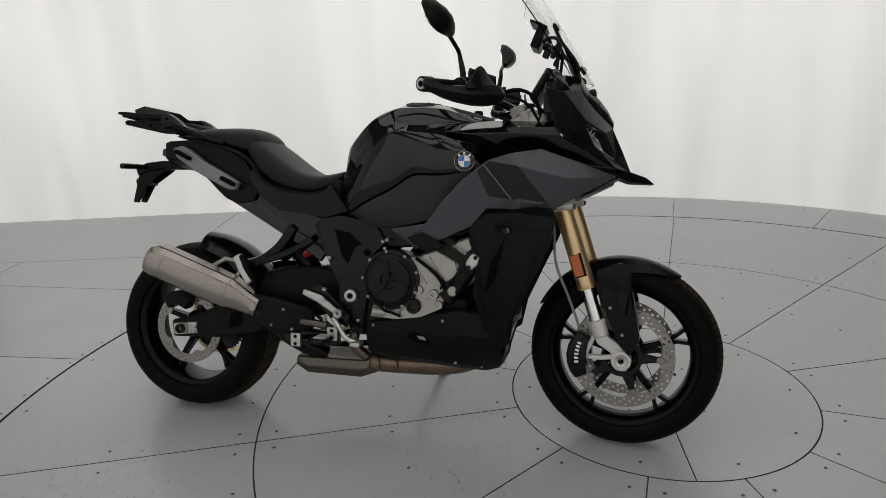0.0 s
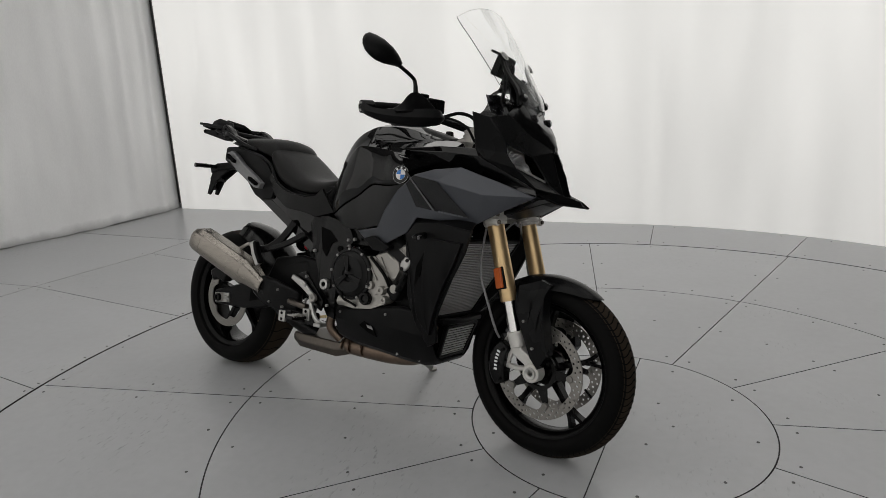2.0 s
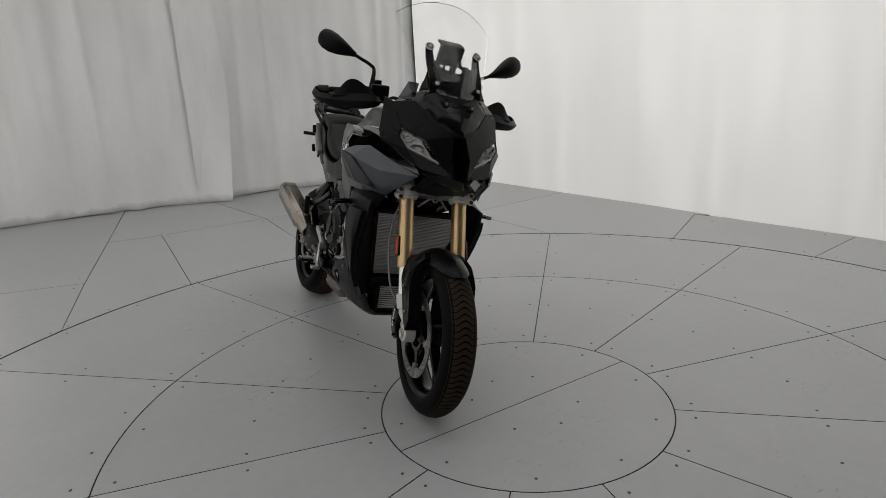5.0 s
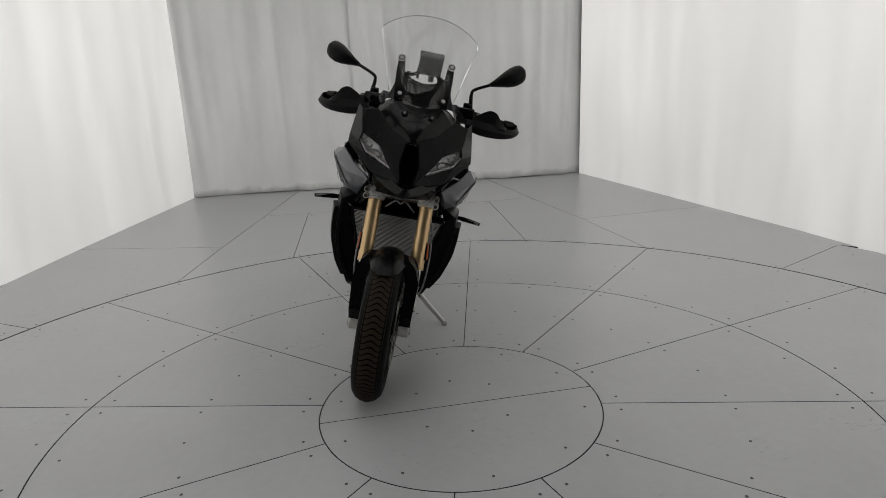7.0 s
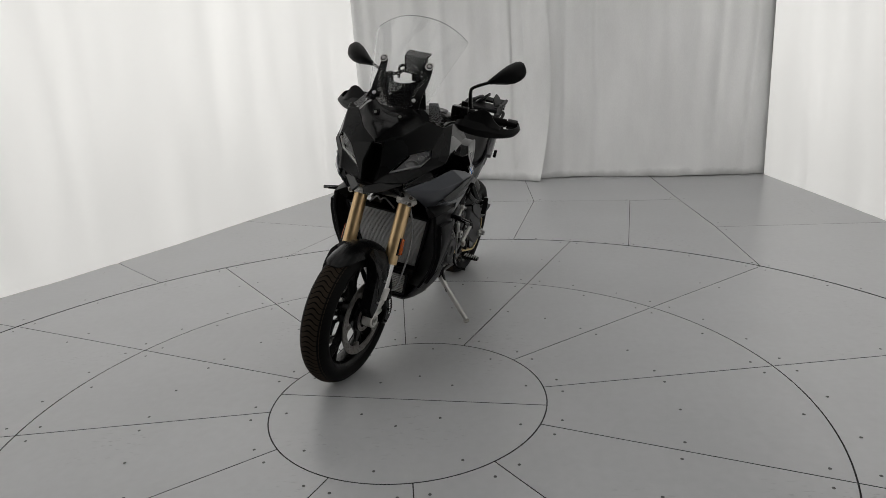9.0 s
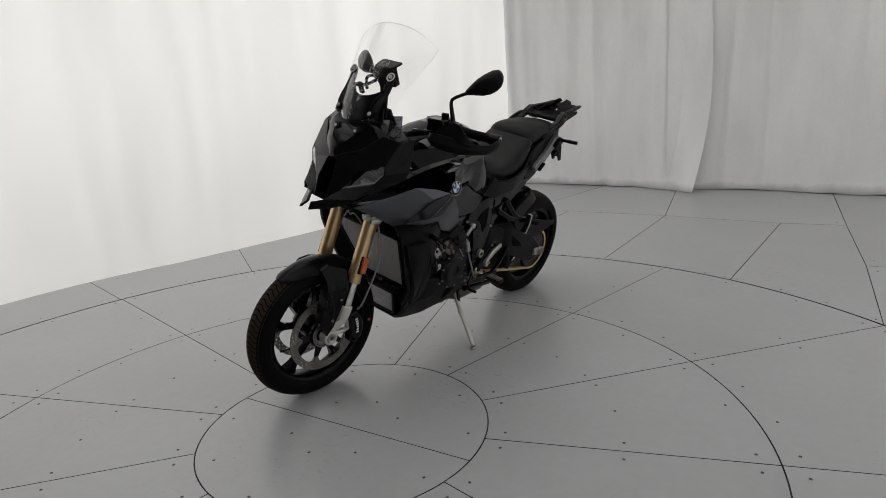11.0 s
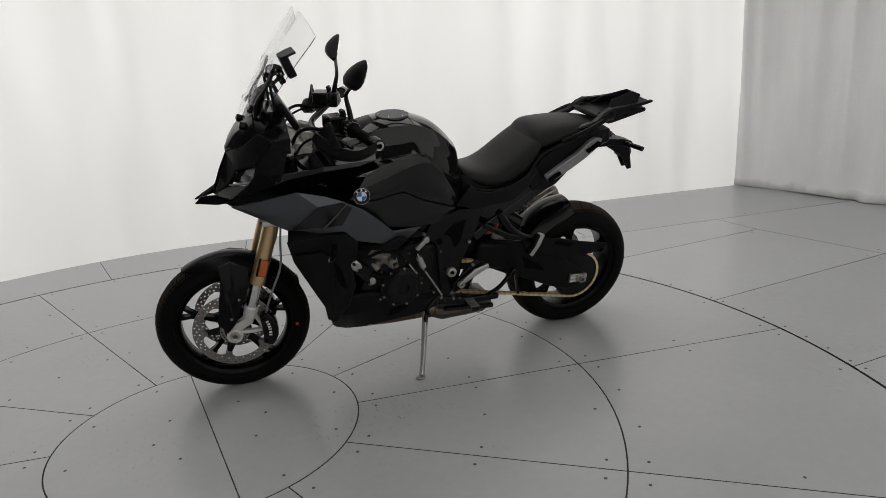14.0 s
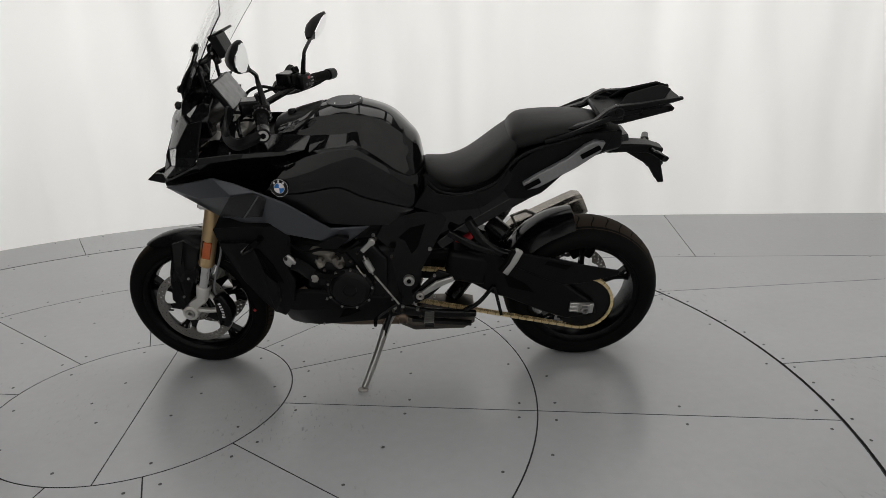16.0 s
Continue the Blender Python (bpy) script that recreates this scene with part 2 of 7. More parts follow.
def sweep(bm, pts, section, up=(0, 0, 1), scale=None, closed=False):
    """A section (list of (a, b)) swept along points; a lies sideways, b along the transported up."""
    pts = [Vector(p) for p in pts]
    up = Vector(up)
    rings = []
    for i, p in enumerate(pts):
        if closed:
            d = pts[(i + 1) % len(pts)] - pts[i - 1]
        else:
            d = pts[min(i + 1, len(pts) - 1)] - pts[max(i - 1, 0)]
        d.normalize()
        side = d.cross(up)
        if side.length < 1e-4:
            side = d.orthogonal()
        side.normalize()
        up = side.cross(d).normalized()
        k = scale(i / max(1, len(pts) - 1)) if scale else 1.0
        ka, kb = k if isinstance(k, tuple) else (k, k)
        rings.append([p + side * a * ka + up * b * kb for a, b in section])
    return ring_skin(bm, rings, closed=closed)


def circle(r, n=12):
    return [(r * math.cos(2 * math.pi * i / n), r * math.sin(2 * math.pi * i / n)) for i in range(n)]


def rect(w, h):
    return [(-w / 2, -h / 2), (w / 2, -h / 2), (w / 2, h / 2), (-w / 2, h / 2)]


def tube(pts, r, n=10, steps=5, scale=None):
    bm = bmesh.new()
    return sweep(bm, spline(pts, steps) if steps > 1 else pts, circle(r, n), scale=scale)


def rod(bm, a, b, r0, r1=None, n=16):
    a, b = Vector(a), Vector(b)
    d = (b - a).normalized()
    s = d.orthogonal().normalized()
    t = d.cross(s)
    r1 = r0 if r1 is None else r1
    rings = [[p + (s * math.cos(2 * math.pi * i / n) + t * math.sin(2 * math.pi * i / n)) * r for i in range(n)] for p, r in ((a, r0), (b, r1))]
    return ring_skin(bm, rings)


def lathe(bm, profile, n=48, centre=(0, 0, 0), m=None, closed=True):
    """Rings about the y axis from (radius, y) pairs."""
    c = Vector(centre)
    rings = []
    for r, y in profile:
        ring = [c + V(r * math.cos(2 * math.pi * i / n), y, r * math.sin(2 * math.pi * i / n)) for i in range(n)]
        rings.append([m @ p for p in ring] if m else ring)
    return ring_skin(bm, rings, cap=False, closed=closed)


def box(bm, centre, size, m=None):
    r = bmesh.ops.create_cube(bm, size=1.0)
    t = Matrix.Translation(centre) @ (m or Matrix()) @ Matrix.Diagonal((*size, 1))
    bmesh.ops.transform(bm, matrix=t, verts=r["verts"])
    return bm


def boxm(rx=0, ry=0, rz=0):
    return pose(0, 0, 0, rx, ry, rz)


def plate(outline, depth, side, thick, cuts=1):
    """A panel from an (x, z) outline; depth(x, z) gives its distance from the middle plane, side -1 or 1."""
    bm = bmesh.new()
    f = bm.faces.new([bm.verts.new((x, 0, z)) for x, z in outline])
    bmesh.ops.triangulate(bm, faces=[f])
    if cuts:
        bmesh.ops.subdivide_edges(bm, edges=bm.edges[:], cuts=cuts, use_grid_fill=True)
    outer = bm.faces[:]
    for v in bm.verts:
        v.co.y = side * (depth(v.co.x, v.co.z) if callable(depth) else depth)
    bmesh.ops.recalc_face_normals(bm, faces=bm.faces)
    r = bmesh.ops.extrude_face_region(bm, geom=outer)
    for v in r["geom"]:
        if isinstance(v, bmesh.types.BMVert):
            v.co.y -= side * thick
    return bm


def facets(points, faces, thick, side=1):
    """Folded sheet from named points and faces, thickened inwards; side mirrors it."""
    bm = bmesh.new()
    vs = {k: bm.verts.new((p[0], p[1] * side, p[2])) for k, p in points.items()}
    for f in faces:
        bm.faces.new([vs[k] for k in f])
    bmesh.ops.recalc_face_normals(bm, faces=bm.faces)
    bmesh.ops.solidify(bm, geom=bm.faces[:], thickness=thick)
    return bm


def skin_lines(stations, steps=3, close=True):
    """A skin through stations of matching points, eased along each line; close joins each ring."""
    lines = [spline([V(*st[i]) for st in stations], steps) for i in range(len(stations[0]))]
    bm = bmesh.new()
    rings = [[bm.verts.new(ln[k]) for ln in lines] for k in range(len(lines[0]))]
    n = len(lines)
    for a, b in zip(rings, rings[1:]):
        for i in range(n if close else n - 1):
            j = (i + 1) % n
            bm.faces.new((a[i], a[j], b[j], b[i]))
    if close:
        bm.faces.new(rings[0])
        bm.faces.new(rings[-1][::-1])
    return bm


def blend(x, *pairs):
    """Piecewise straight table: x against (place, value) pairs."""
    if x <= pairs[0][0]:
        return pairs[0][1]
    for (a, p), (b, q) in zip(pairs, pairs[1:]):
        if x <= b:
            return p + (q - p) * (x - a) / (b - a)
    return pairs[-1][1]


def half_loft(sections, steps=1):
    """A symmetric body from (x, [(y, z), ...]) half sections, from the top middle to the bottom middle."""
    bm = bmesh.new()
    rings = []
    for x, half in sections:
        left = [V(x, y, z) for y, z in half]
        right = [V(x, -y, z) for y, z in half[::-1] if y > 1e-6]
        rings.append(left + right)
    return ring_skin(bm, rings)


# ---- the room ----
CX, CY = 1.080, 2.707            # middle of the turntable
R1, R2, R3, RW = 0.542, 1.495, 2.525, 3.245
HIGH = 3.6


def polar(r, a):
    # the outer rings lie a little further forwards than the disc
    r += blend(r, (0.60, 0.0), (R2, 0.008), (R3, 0.030), (RW, 0.0)) + blend(r, (0.60, 0.0), (R2, 0.030), (R3, 0.080), (RW, 0.0)) * math.cos(radians(a))
    return (CX + r * math.cos(radians(a)), CY + r * math.sin(radians(a)))


def wall_strip(name, line, mat, label, fold=0.0, category="wall"):
    """A wall of some thickness along plan points, from the floor up."""
    bm = bmesh.new()
    rings = []
    n = len(line)
    for i, p in enumerate(line):
        d = V(*line[min(i + 1, n - 1)]) - V(*line[max(i - 1, 0)])
        d.normalize()
        o = V(d.y, -d.x)
        q = V(*p) + o * 0.04
        rings.append([V(p[0], p[1], -0.02), V(q.x, q.y, -0.02), V(q.x, q.y, HIGH), V(p[0], p[1], HIGH)])
    ring_skin(bm, rings)
    return tagged(link(name, bm, mat, smooth=60), label, category, kind="structure")


LEFT_CORNER, RIGHT_CORNER = (-3.82, 5.66), (-4.37, 1.15)
left_line = [LEFT_CORNER, (-2.7, 5.74), (-1.6, 5.80), (-0.6, 5.87), (0.2, 5.88)] + [polar(RW, a) for a in range(96, 38, -3)]
right_line = [polar(RW, a) for a in range(-50, -122, -3)] + [(-1.5, 0.24), (-2.33, 0.49), (-3.3, 0.80), RIGHT_CORNER]
front_line = [polar(RW, a) for a in range(39, -51, -3)]
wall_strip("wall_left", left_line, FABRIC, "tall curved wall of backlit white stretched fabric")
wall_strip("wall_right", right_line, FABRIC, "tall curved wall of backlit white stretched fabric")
# front arc is unseen: added to close the room, dark to limit reflections
wall_strip("wall_front", front_line, PLAIN_WALL, "plain dark grey curved wall added out of view")
wall_strip("wall_rear", [(-4.62, 0.9), (-4.07, 5.9)][::-1], PLAIN_WALL, "plain grey wall behind the curtain")

bm = bmesh.new()
box(bm, (-0.2, 2.7, HIGH + 0.02), (9.6, 8.4, 0.04))
tagged(link("ceiling", bm, CEILING), "plain grey studio ceiling", "ceiling", kind="structure")
for px in (-2.05, -0.85, 0.55, 1.95):
    deep = 0.8 if px < -2 else 1.2          # a narrower row towards the curtain
    for py in (1.35, 2.7, 4.05):
        bm = bmesh.new()
        box(bm, (px, py, HIGH - 0.03), (deep, 1.2, 0.03))
        lp = tagged(link("ceiling_light", bm, LIGHT_PANEL), "square white light panel under the ceiling", "ceiling light", "ceiling light panels")
        bm = bmesh.new()
        for q in (-1, 1):
            box(bm, (px + q * (deep / 2 + 0.01), py, HIGH - 0.025), (0.02, 1.24, 0.05))
            box(bm, (px, py + q * 0.61, HIGH - 0.025), (deep, 0.02, 0.05))
        part("light_frame", bm, BLACK_METAL, lp)
# grey strips standing in for the shaded curtain edges where the lit walls end
for (x, y), turn in ((LEFT_CORNER, 4), (RIGHT_CORNER, -17)):
    bm = bmesh.new()
    box(bm, (x + 0.0, y, HIGH / 2), (0.05, 0.05, HIGH), boxm(0, 0, turn))
    tagged(link("trim", bm, MID_GREY, bevel=0.004), "dark grey upright strip standing in for the curtain edge's shade", "trim", kind="structure")


# hanging grey curtain in two lengths, soft folds down to a crumpled hem; the front one ends in a free edge that bows out
def curtain_length(a, b, seed, behind, free=False):
    rnd = random.Random(seed)
    a, b = V(*a), V(*b)
    d = (b - a)
    length = d.length
    d.normalize()
    o = V(d.y, -d.x)                # into the room
    folds = []
    u = 0.0
    while u < length:
        folds.append((u, rnd.uniform(0.038, 0.095), rnd.uniform(0.010, 0.046), rnd.uniform(-0.07, 0.07), rnd.uniform(0.35, 1.0)))
        u += rnd.uniform(0.10, 0.26)
    crumples = [(rnd.uniform(0, length), rnd.uniform(0.06, 0.14), rnd.uniform(0.008, 0.022), rnd.uniform(0.03, 0.075), rnd.uniform(-0.5, 0.5)) for _ in range(12)]
    waves = [(rnd.uniform(2.0, 4.5), rnd.uniform(0, 6.3), rnd.uniform(0.012, 0.026)) for _ in range(3)]
    n, m = int(length / 0.014), 40
    bm = bmesh.new()
    rows = []
    for j in range(m + 1):
        h = 0.006 + (HIGH - 0.006) * (j / m) ** 1.6
        low = max(0.0, 1 - h / 0.9)
        row = []
        for i in range(n + 1):
            u = i / n * length
            k = sum(w * math.sin(f * u + p) for f, p, w in waves)
            for c, wide, deep, drift, fade in folds:
                e = (u - c - drift * min(1.0, h / 1.6)) / (wide * (1 + 0.6 * low))
                if abs(e) < 3:
                    k += deep * (1 - 0.45 * low * fade) * math.exp(-e * e)
            for c, wide, deep, tall, slant in crumples:
                if h < tall * 2.2:
                    e = (u - c - slant * h) / (wide * (0.8 + h / tall * 0.6))
                    if abs(e) < 2.5:
                        k += deep * math.exp(-e * e) * max(0.0, 1 - h / (tall * 2.2))
            stretch, out = 0.0, 0.0
            if free:
                edge = 1 - (length - u) / 0.75
                if edge > 0:
                    # the free edge swings back and forth with height and flares out over the floor
                    stretch = edge * edge * (0.085 * math.sin(math.pi * min(1.0, h / 2.3)) - 0.03 * low)
                    out = edge * edge * (0.17 * low * low + 0.035)
            p = a + d * (u + stretch) + o * (k + out - behind)
            row.append(V(p.x, p.y, h + (0.004 * math.sin(7.1 * u + seed) * math.sin(2.3 * u) if j == 0 else 0)))
        rows.append(row)
    # both faces of the cloth, closed along its four edges
    face, rear = [[[bm.verts.new(p - V(o.x, o.y, 0) * q) for p in row] for row in rows] for q in (0.0, 0.004)]
    for j in range(m):
        for i in range(n):
            bm.faces.new((face[j][i], face[j][i + 1], face[j + 1][i + 1], face[j + 1][i]))
            bm.faces.new((rear[j][i], rear[j + 1][i], rear[j + 1][i + 1], rear[j][i + 1]))
        for i in (0, n):
            bm.faces.new((face[j][i], face[j + 1][i], rear[j + 1][i], rear[j][i]))
    for j in (0, m):
        for i in range(n):
            bm.faces.new((face[j][i], face[j][i + 1], rear[j][i + 1], rear[j][i]))
    return bm


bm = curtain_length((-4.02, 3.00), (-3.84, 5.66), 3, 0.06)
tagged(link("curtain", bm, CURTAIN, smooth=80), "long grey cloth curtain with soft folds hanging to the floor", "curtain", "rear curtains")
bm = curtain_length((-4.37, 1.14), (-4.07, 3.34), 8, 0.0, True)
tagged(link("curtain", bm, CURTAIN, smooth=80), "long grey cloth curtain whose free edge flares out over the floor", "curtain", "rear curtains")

# floor: dark bed, with painted boards on it
bm = bmesh.new()
box(bm, (-0.2, 2.7, -0.03), (9.6, 8.4, 0.04))
floor = tagged(link("floor", bm, JOINT), "dark bed under the pale grey floor boards", "floor", kind="structure")


def board(outline, label=""):
    bm = bmesh.new()
    low = [bm.verts.new((x, y, -0.0095)) for x, y in outline]
    top = [bm.verts.new((x, y, 0.0)) for x, y in outline]
    bm.faces.new(top)
    for i in range(len(low)):
        j = (i + 1) % len(low)
        bm.faces.new((low[i], low[j], top[j], top[i]))
    ob = part("floor_board", bm, PANEL, floor, label, smooth=30)
    ob.data.materials.append(JOINT)          # the board's sides take the joint's dark colour
    for f in ob.data.polygons:
        if abs(f.normal.z) < 0.5:
            f.material_index = 1
    return ob


def inset(pts, gap):
    """Draws a plan outline in by a gap on every side."""
    area = sum(a[0] * b[1] - b[0] * a[1] for a, b in zip(pts, pts[1:] + pts[:1]))
    k = 1 if area > 0 else -1
    out = []
    for i, p in enumerate(pts):
        d0 = (V(*p) - V(*pts[i - 1])).normalized()
        d1 = (V(*pts[(i + 1) % len(pts)]) - V(*p)).normalized()
        n0, n1 = V(-d0.y, d0.x) * k, V(-d1.y, d1.x) * k
        m = (n0 + n1)
        m = m * (gap / max(0.35, m.length_squared / 2))
        out.append((p[0] + m.x, p[1] + m.y))
    return out


screw_bm = bmesh.new()
lathe(screw_bm, [(0.0001, 0.0), (0.0036, 0.0), (0.0048, 0.0007), (0.0054, 0.0010), (0.0056, 0.0002)], 12, m=Matrix.Rotation(radians(90), 4, "X"), closed=False)
SCREW_MESH = bpy.data.meshes.new("screw")
screw_bm.to_mesh(SCREW_MESH)
screw_bm.free()
SCREW_MESH.materials.append(SCREW)


def screw(parent, x, y):
    ob = new("screw", SCREW_MESH)
    ob.parent = parent
    ob.location = (x, y, 0.0004)


def sector(ra, rb, a0, a1, gap_in=0.0026, gap_out=0.0026, gap_a=0.0021, screws=()):
    ra, rb = ra + gap_in, rb - gap_out
    da, db = math.degrees(gap_a / ra), math.degrees(gap_a / rb)
    n = max(3, int((a1 - a0) / 2))
    out = [polar(rb, a0 + db + (a1 - a0 - 2 * db) * i / n) for i in range(n + 1)]
    inn = [polar(ra, a1 - da - (a1 - a0 - 2 * da) * i / n) for i in range(n + 1)]
    ob = board(out + inn)
    for r, a in screws:
        screw(ob, *polar(r, a))
    return ob


A0 = 12.1


def half_disc(a):
    n = 60
    pts = [polar(R1 - 0.0022, a + 0.2 + (179.6) * i / n) for i in range(n + 1)]
    ob = board(pts)
    for b in (18, 54, 90, 126, 162):
        screw(ob, *polar(R1 - 0.065, a + b))
    for b in (40, 90, 140):
        screw(ob, *polar(0.2, a + b))


half_disc(-93.2)
half_disc(86.8)
for k in range(12):
    a, b = A0 + 30 * k, A0 + 30 * (k + 1)
    edge = lambda r, w: math.degrees(w / r)
    sector(R1, R2, a, b, screws=[(r, a + edge(r, 0.05)) for r in (0.61, 1.02, 1.43)] + [(r, b - edge(r, 0.05)) for r in (0.61, 1.02, 1.43)] + [(1.43, a + 15), (1.02, a + 15)])
    sector(R2, R3, a, b, gap_out=0.0110, screws=[(r, a + edge(r, 0.06)) for r in (1.56, 2.0, 2.46)] + [(r, b - edge(r, 0.06)) for r in (1.56, 2.0, 2.46)] + [(1.56, a + 10), (1.56, a + 20), (2.46, a + 10), (2.46, a + 20)])
for k in range(12):
    a = 112.3 - 20 * (k + 1)
    sector(R3, RW + 0.06, a, a + 20, screws=[(2.6, a + 2), (2.6, a + 10), (2.6, a + 18), (3.12, a + 3), (3.12, a + 17)])


def arc_points(a0, a1, n=6):
    return [polar(R3, a0 + (a1 - a0) * i / n) for i in range(n + 1)]


# straight boards behind the ring, out to the curtain
B1, B2, B3, B4 = (-2.657, 4.082), (-2.660, 4.513), (-1.591, 4.559), (-1.596, 5.95)
B5, B6, B7, B8, B9 = (-2.787, 3.206), (-2.853, 2.341), (-2.934, 1.945), (-1.865, 1.628), (-2.343, 0.30)
B10 = (-3.23, 2.032)
REAR = [
    arc_points(132.3, 152.4) + [B1, B2, B3],
    arc_points(152.4, 172.0) + [B5, B1],
    arc_points(172.0, 193.0) + [B6, B5],
    arc_points(193.0, 211.7) + [B8, B7, B6],
    arc_points(211.7, 232.3) + [polar(RW + 0.06, 232.3), (-1.30, 0.02), B9, B8],
    [B3, B4, (0.1, 5.98), polar(RW + 0.06, 112.3)] + arc_points(112.3, 132.3),
    [B3, B2, (-4.4, 4.46), (-4.4, 5.95), B4],
    [B2, B1, B5, (-4.6, 3.057), (-4.6, 4.45)],
    [B5, B6, B7, B10, (-4.7, 2.465), (-4.6, 3.057)],
    [B8, B9, (-4.7, 0.90), (-4.72, 2.465), B10],
]
for pts in REAR:
    ob = board(inset(pts, 0.0021))
    cx, cy = sum(p[0] for p in pts) / len(pts), sum(p[1] for p in pts) / len(pts)
    for p in pts[:: max(1, len(pts) // 5)]:
        screw(ob, p[0] + (cx - p[0]) * 0.09, p[1] + (cy - p[1]) * 0.09)

# ---- the motorcycle: x forwards, y to its left, z up, leaning on its side stand ----
bike = new("motorcycle")
bike.matrix_world = pose(-0.6479, 2.6734, 0.0, -13.5, 0, -11.2)
bike.empty_display_size = 0.2
tagged(bike, "black and anthracite sport touring motorcycle leaning on its side stand", "motorcycle")

# the fork, bars and front wheel are turned a little to the right about the steering axis
RAKE = 17.6
PIVOT = V(1.512, 0, 0.30)
STEER = Matrix.Translation(PIVOT) @ Matrix.Rotation(radians(-5.5), 4, V(-math.sin(radians(RAKE)), 0, math.cos(radians(RAKE)))) @ Matrix.Translation(-PIVOT)


def turned(bm):
    bmesh.ops.transform(bm, matrix=STEER, verts=bm.verts)
    return bm


def bolt(parent, x, y, z, r=0.007, side=-1, mat=None, m=None, deep=0.006):
    mat, r = mat or BOLT, r * 0.82
    bm = bmesh.new()
    lathe(bm, [(0.0001, -deep * 0.45), (r * 0.5, -deep * 0.45), (r * 0.55, -deep), (r * 0.88, -deep), (r, -deep * 0.75), (r, 0.004)], 14, m=Matrix.Diagonal((1, -side, 1, 1)), closed=False)
    bmesh.ops.translate(bm, verts=bm.verts, vec=(x, y, z))
    if m:
        bmesh.ops.transform(bm, matrix=m, verts=bm.verts)
    return part("bolt", bm, mat, parent)


# -- wheels --
def perforated_disc(ro, ri, thick, rows, wave=0.0):
    """A brake disc with drilled holes; rows of (radius, count, hole radius, turn)."""
    bm = bmesh.new()
    edges = []

    def loop(pts):
        vs = [bm.verts.new(p) for p in pts]
        for i in range(len(vs)):
            edges.append(bm.edges.new((vs[i], vs[(i + 1) % len(vs)])))

    n = 96
    loop([(ro * math.cos(2 * math.pi * i / n), 0, ro * math.sin(2 * math.pi * i / n)) for i in range(n)])
    inner = [ri - wave * max(0.0, math.cos(5 * 2 * math.pi * i / n)) ** 3 for i in range(n)]         # five lugs on the inner edge
    loop([(r * math.cos(2 * math.pi * i / n), 0, r * math.sin(2 * math.pi * i / n)) for i, r in enumerate(inner)])
    for r, count, h, turn in rows:
        for k in range(count):
            a = 2 * math.pi * (k + turn) / count
            c = (r * math.cos(a), r * math.sin(a))
            loop([(c[0] + h * math.cos(2 * math.pi * j / 8), 0, c[1] + h * math.sin(2 * math.pi * j / 8)) for j in range(8)])
    bmesh.ops.triangle_fill(bm, use_beauty=True, use_dissolve=False, edges=edges, normal=(0, 1, 0))
    r = bmesh.ops.extrude_face_region(bm, geom=bm.faces[:])
    for v in r["geom"]:
        if isinstance(v, bmesh.types.BMVert):
            v.co.y -= thick
    return bm


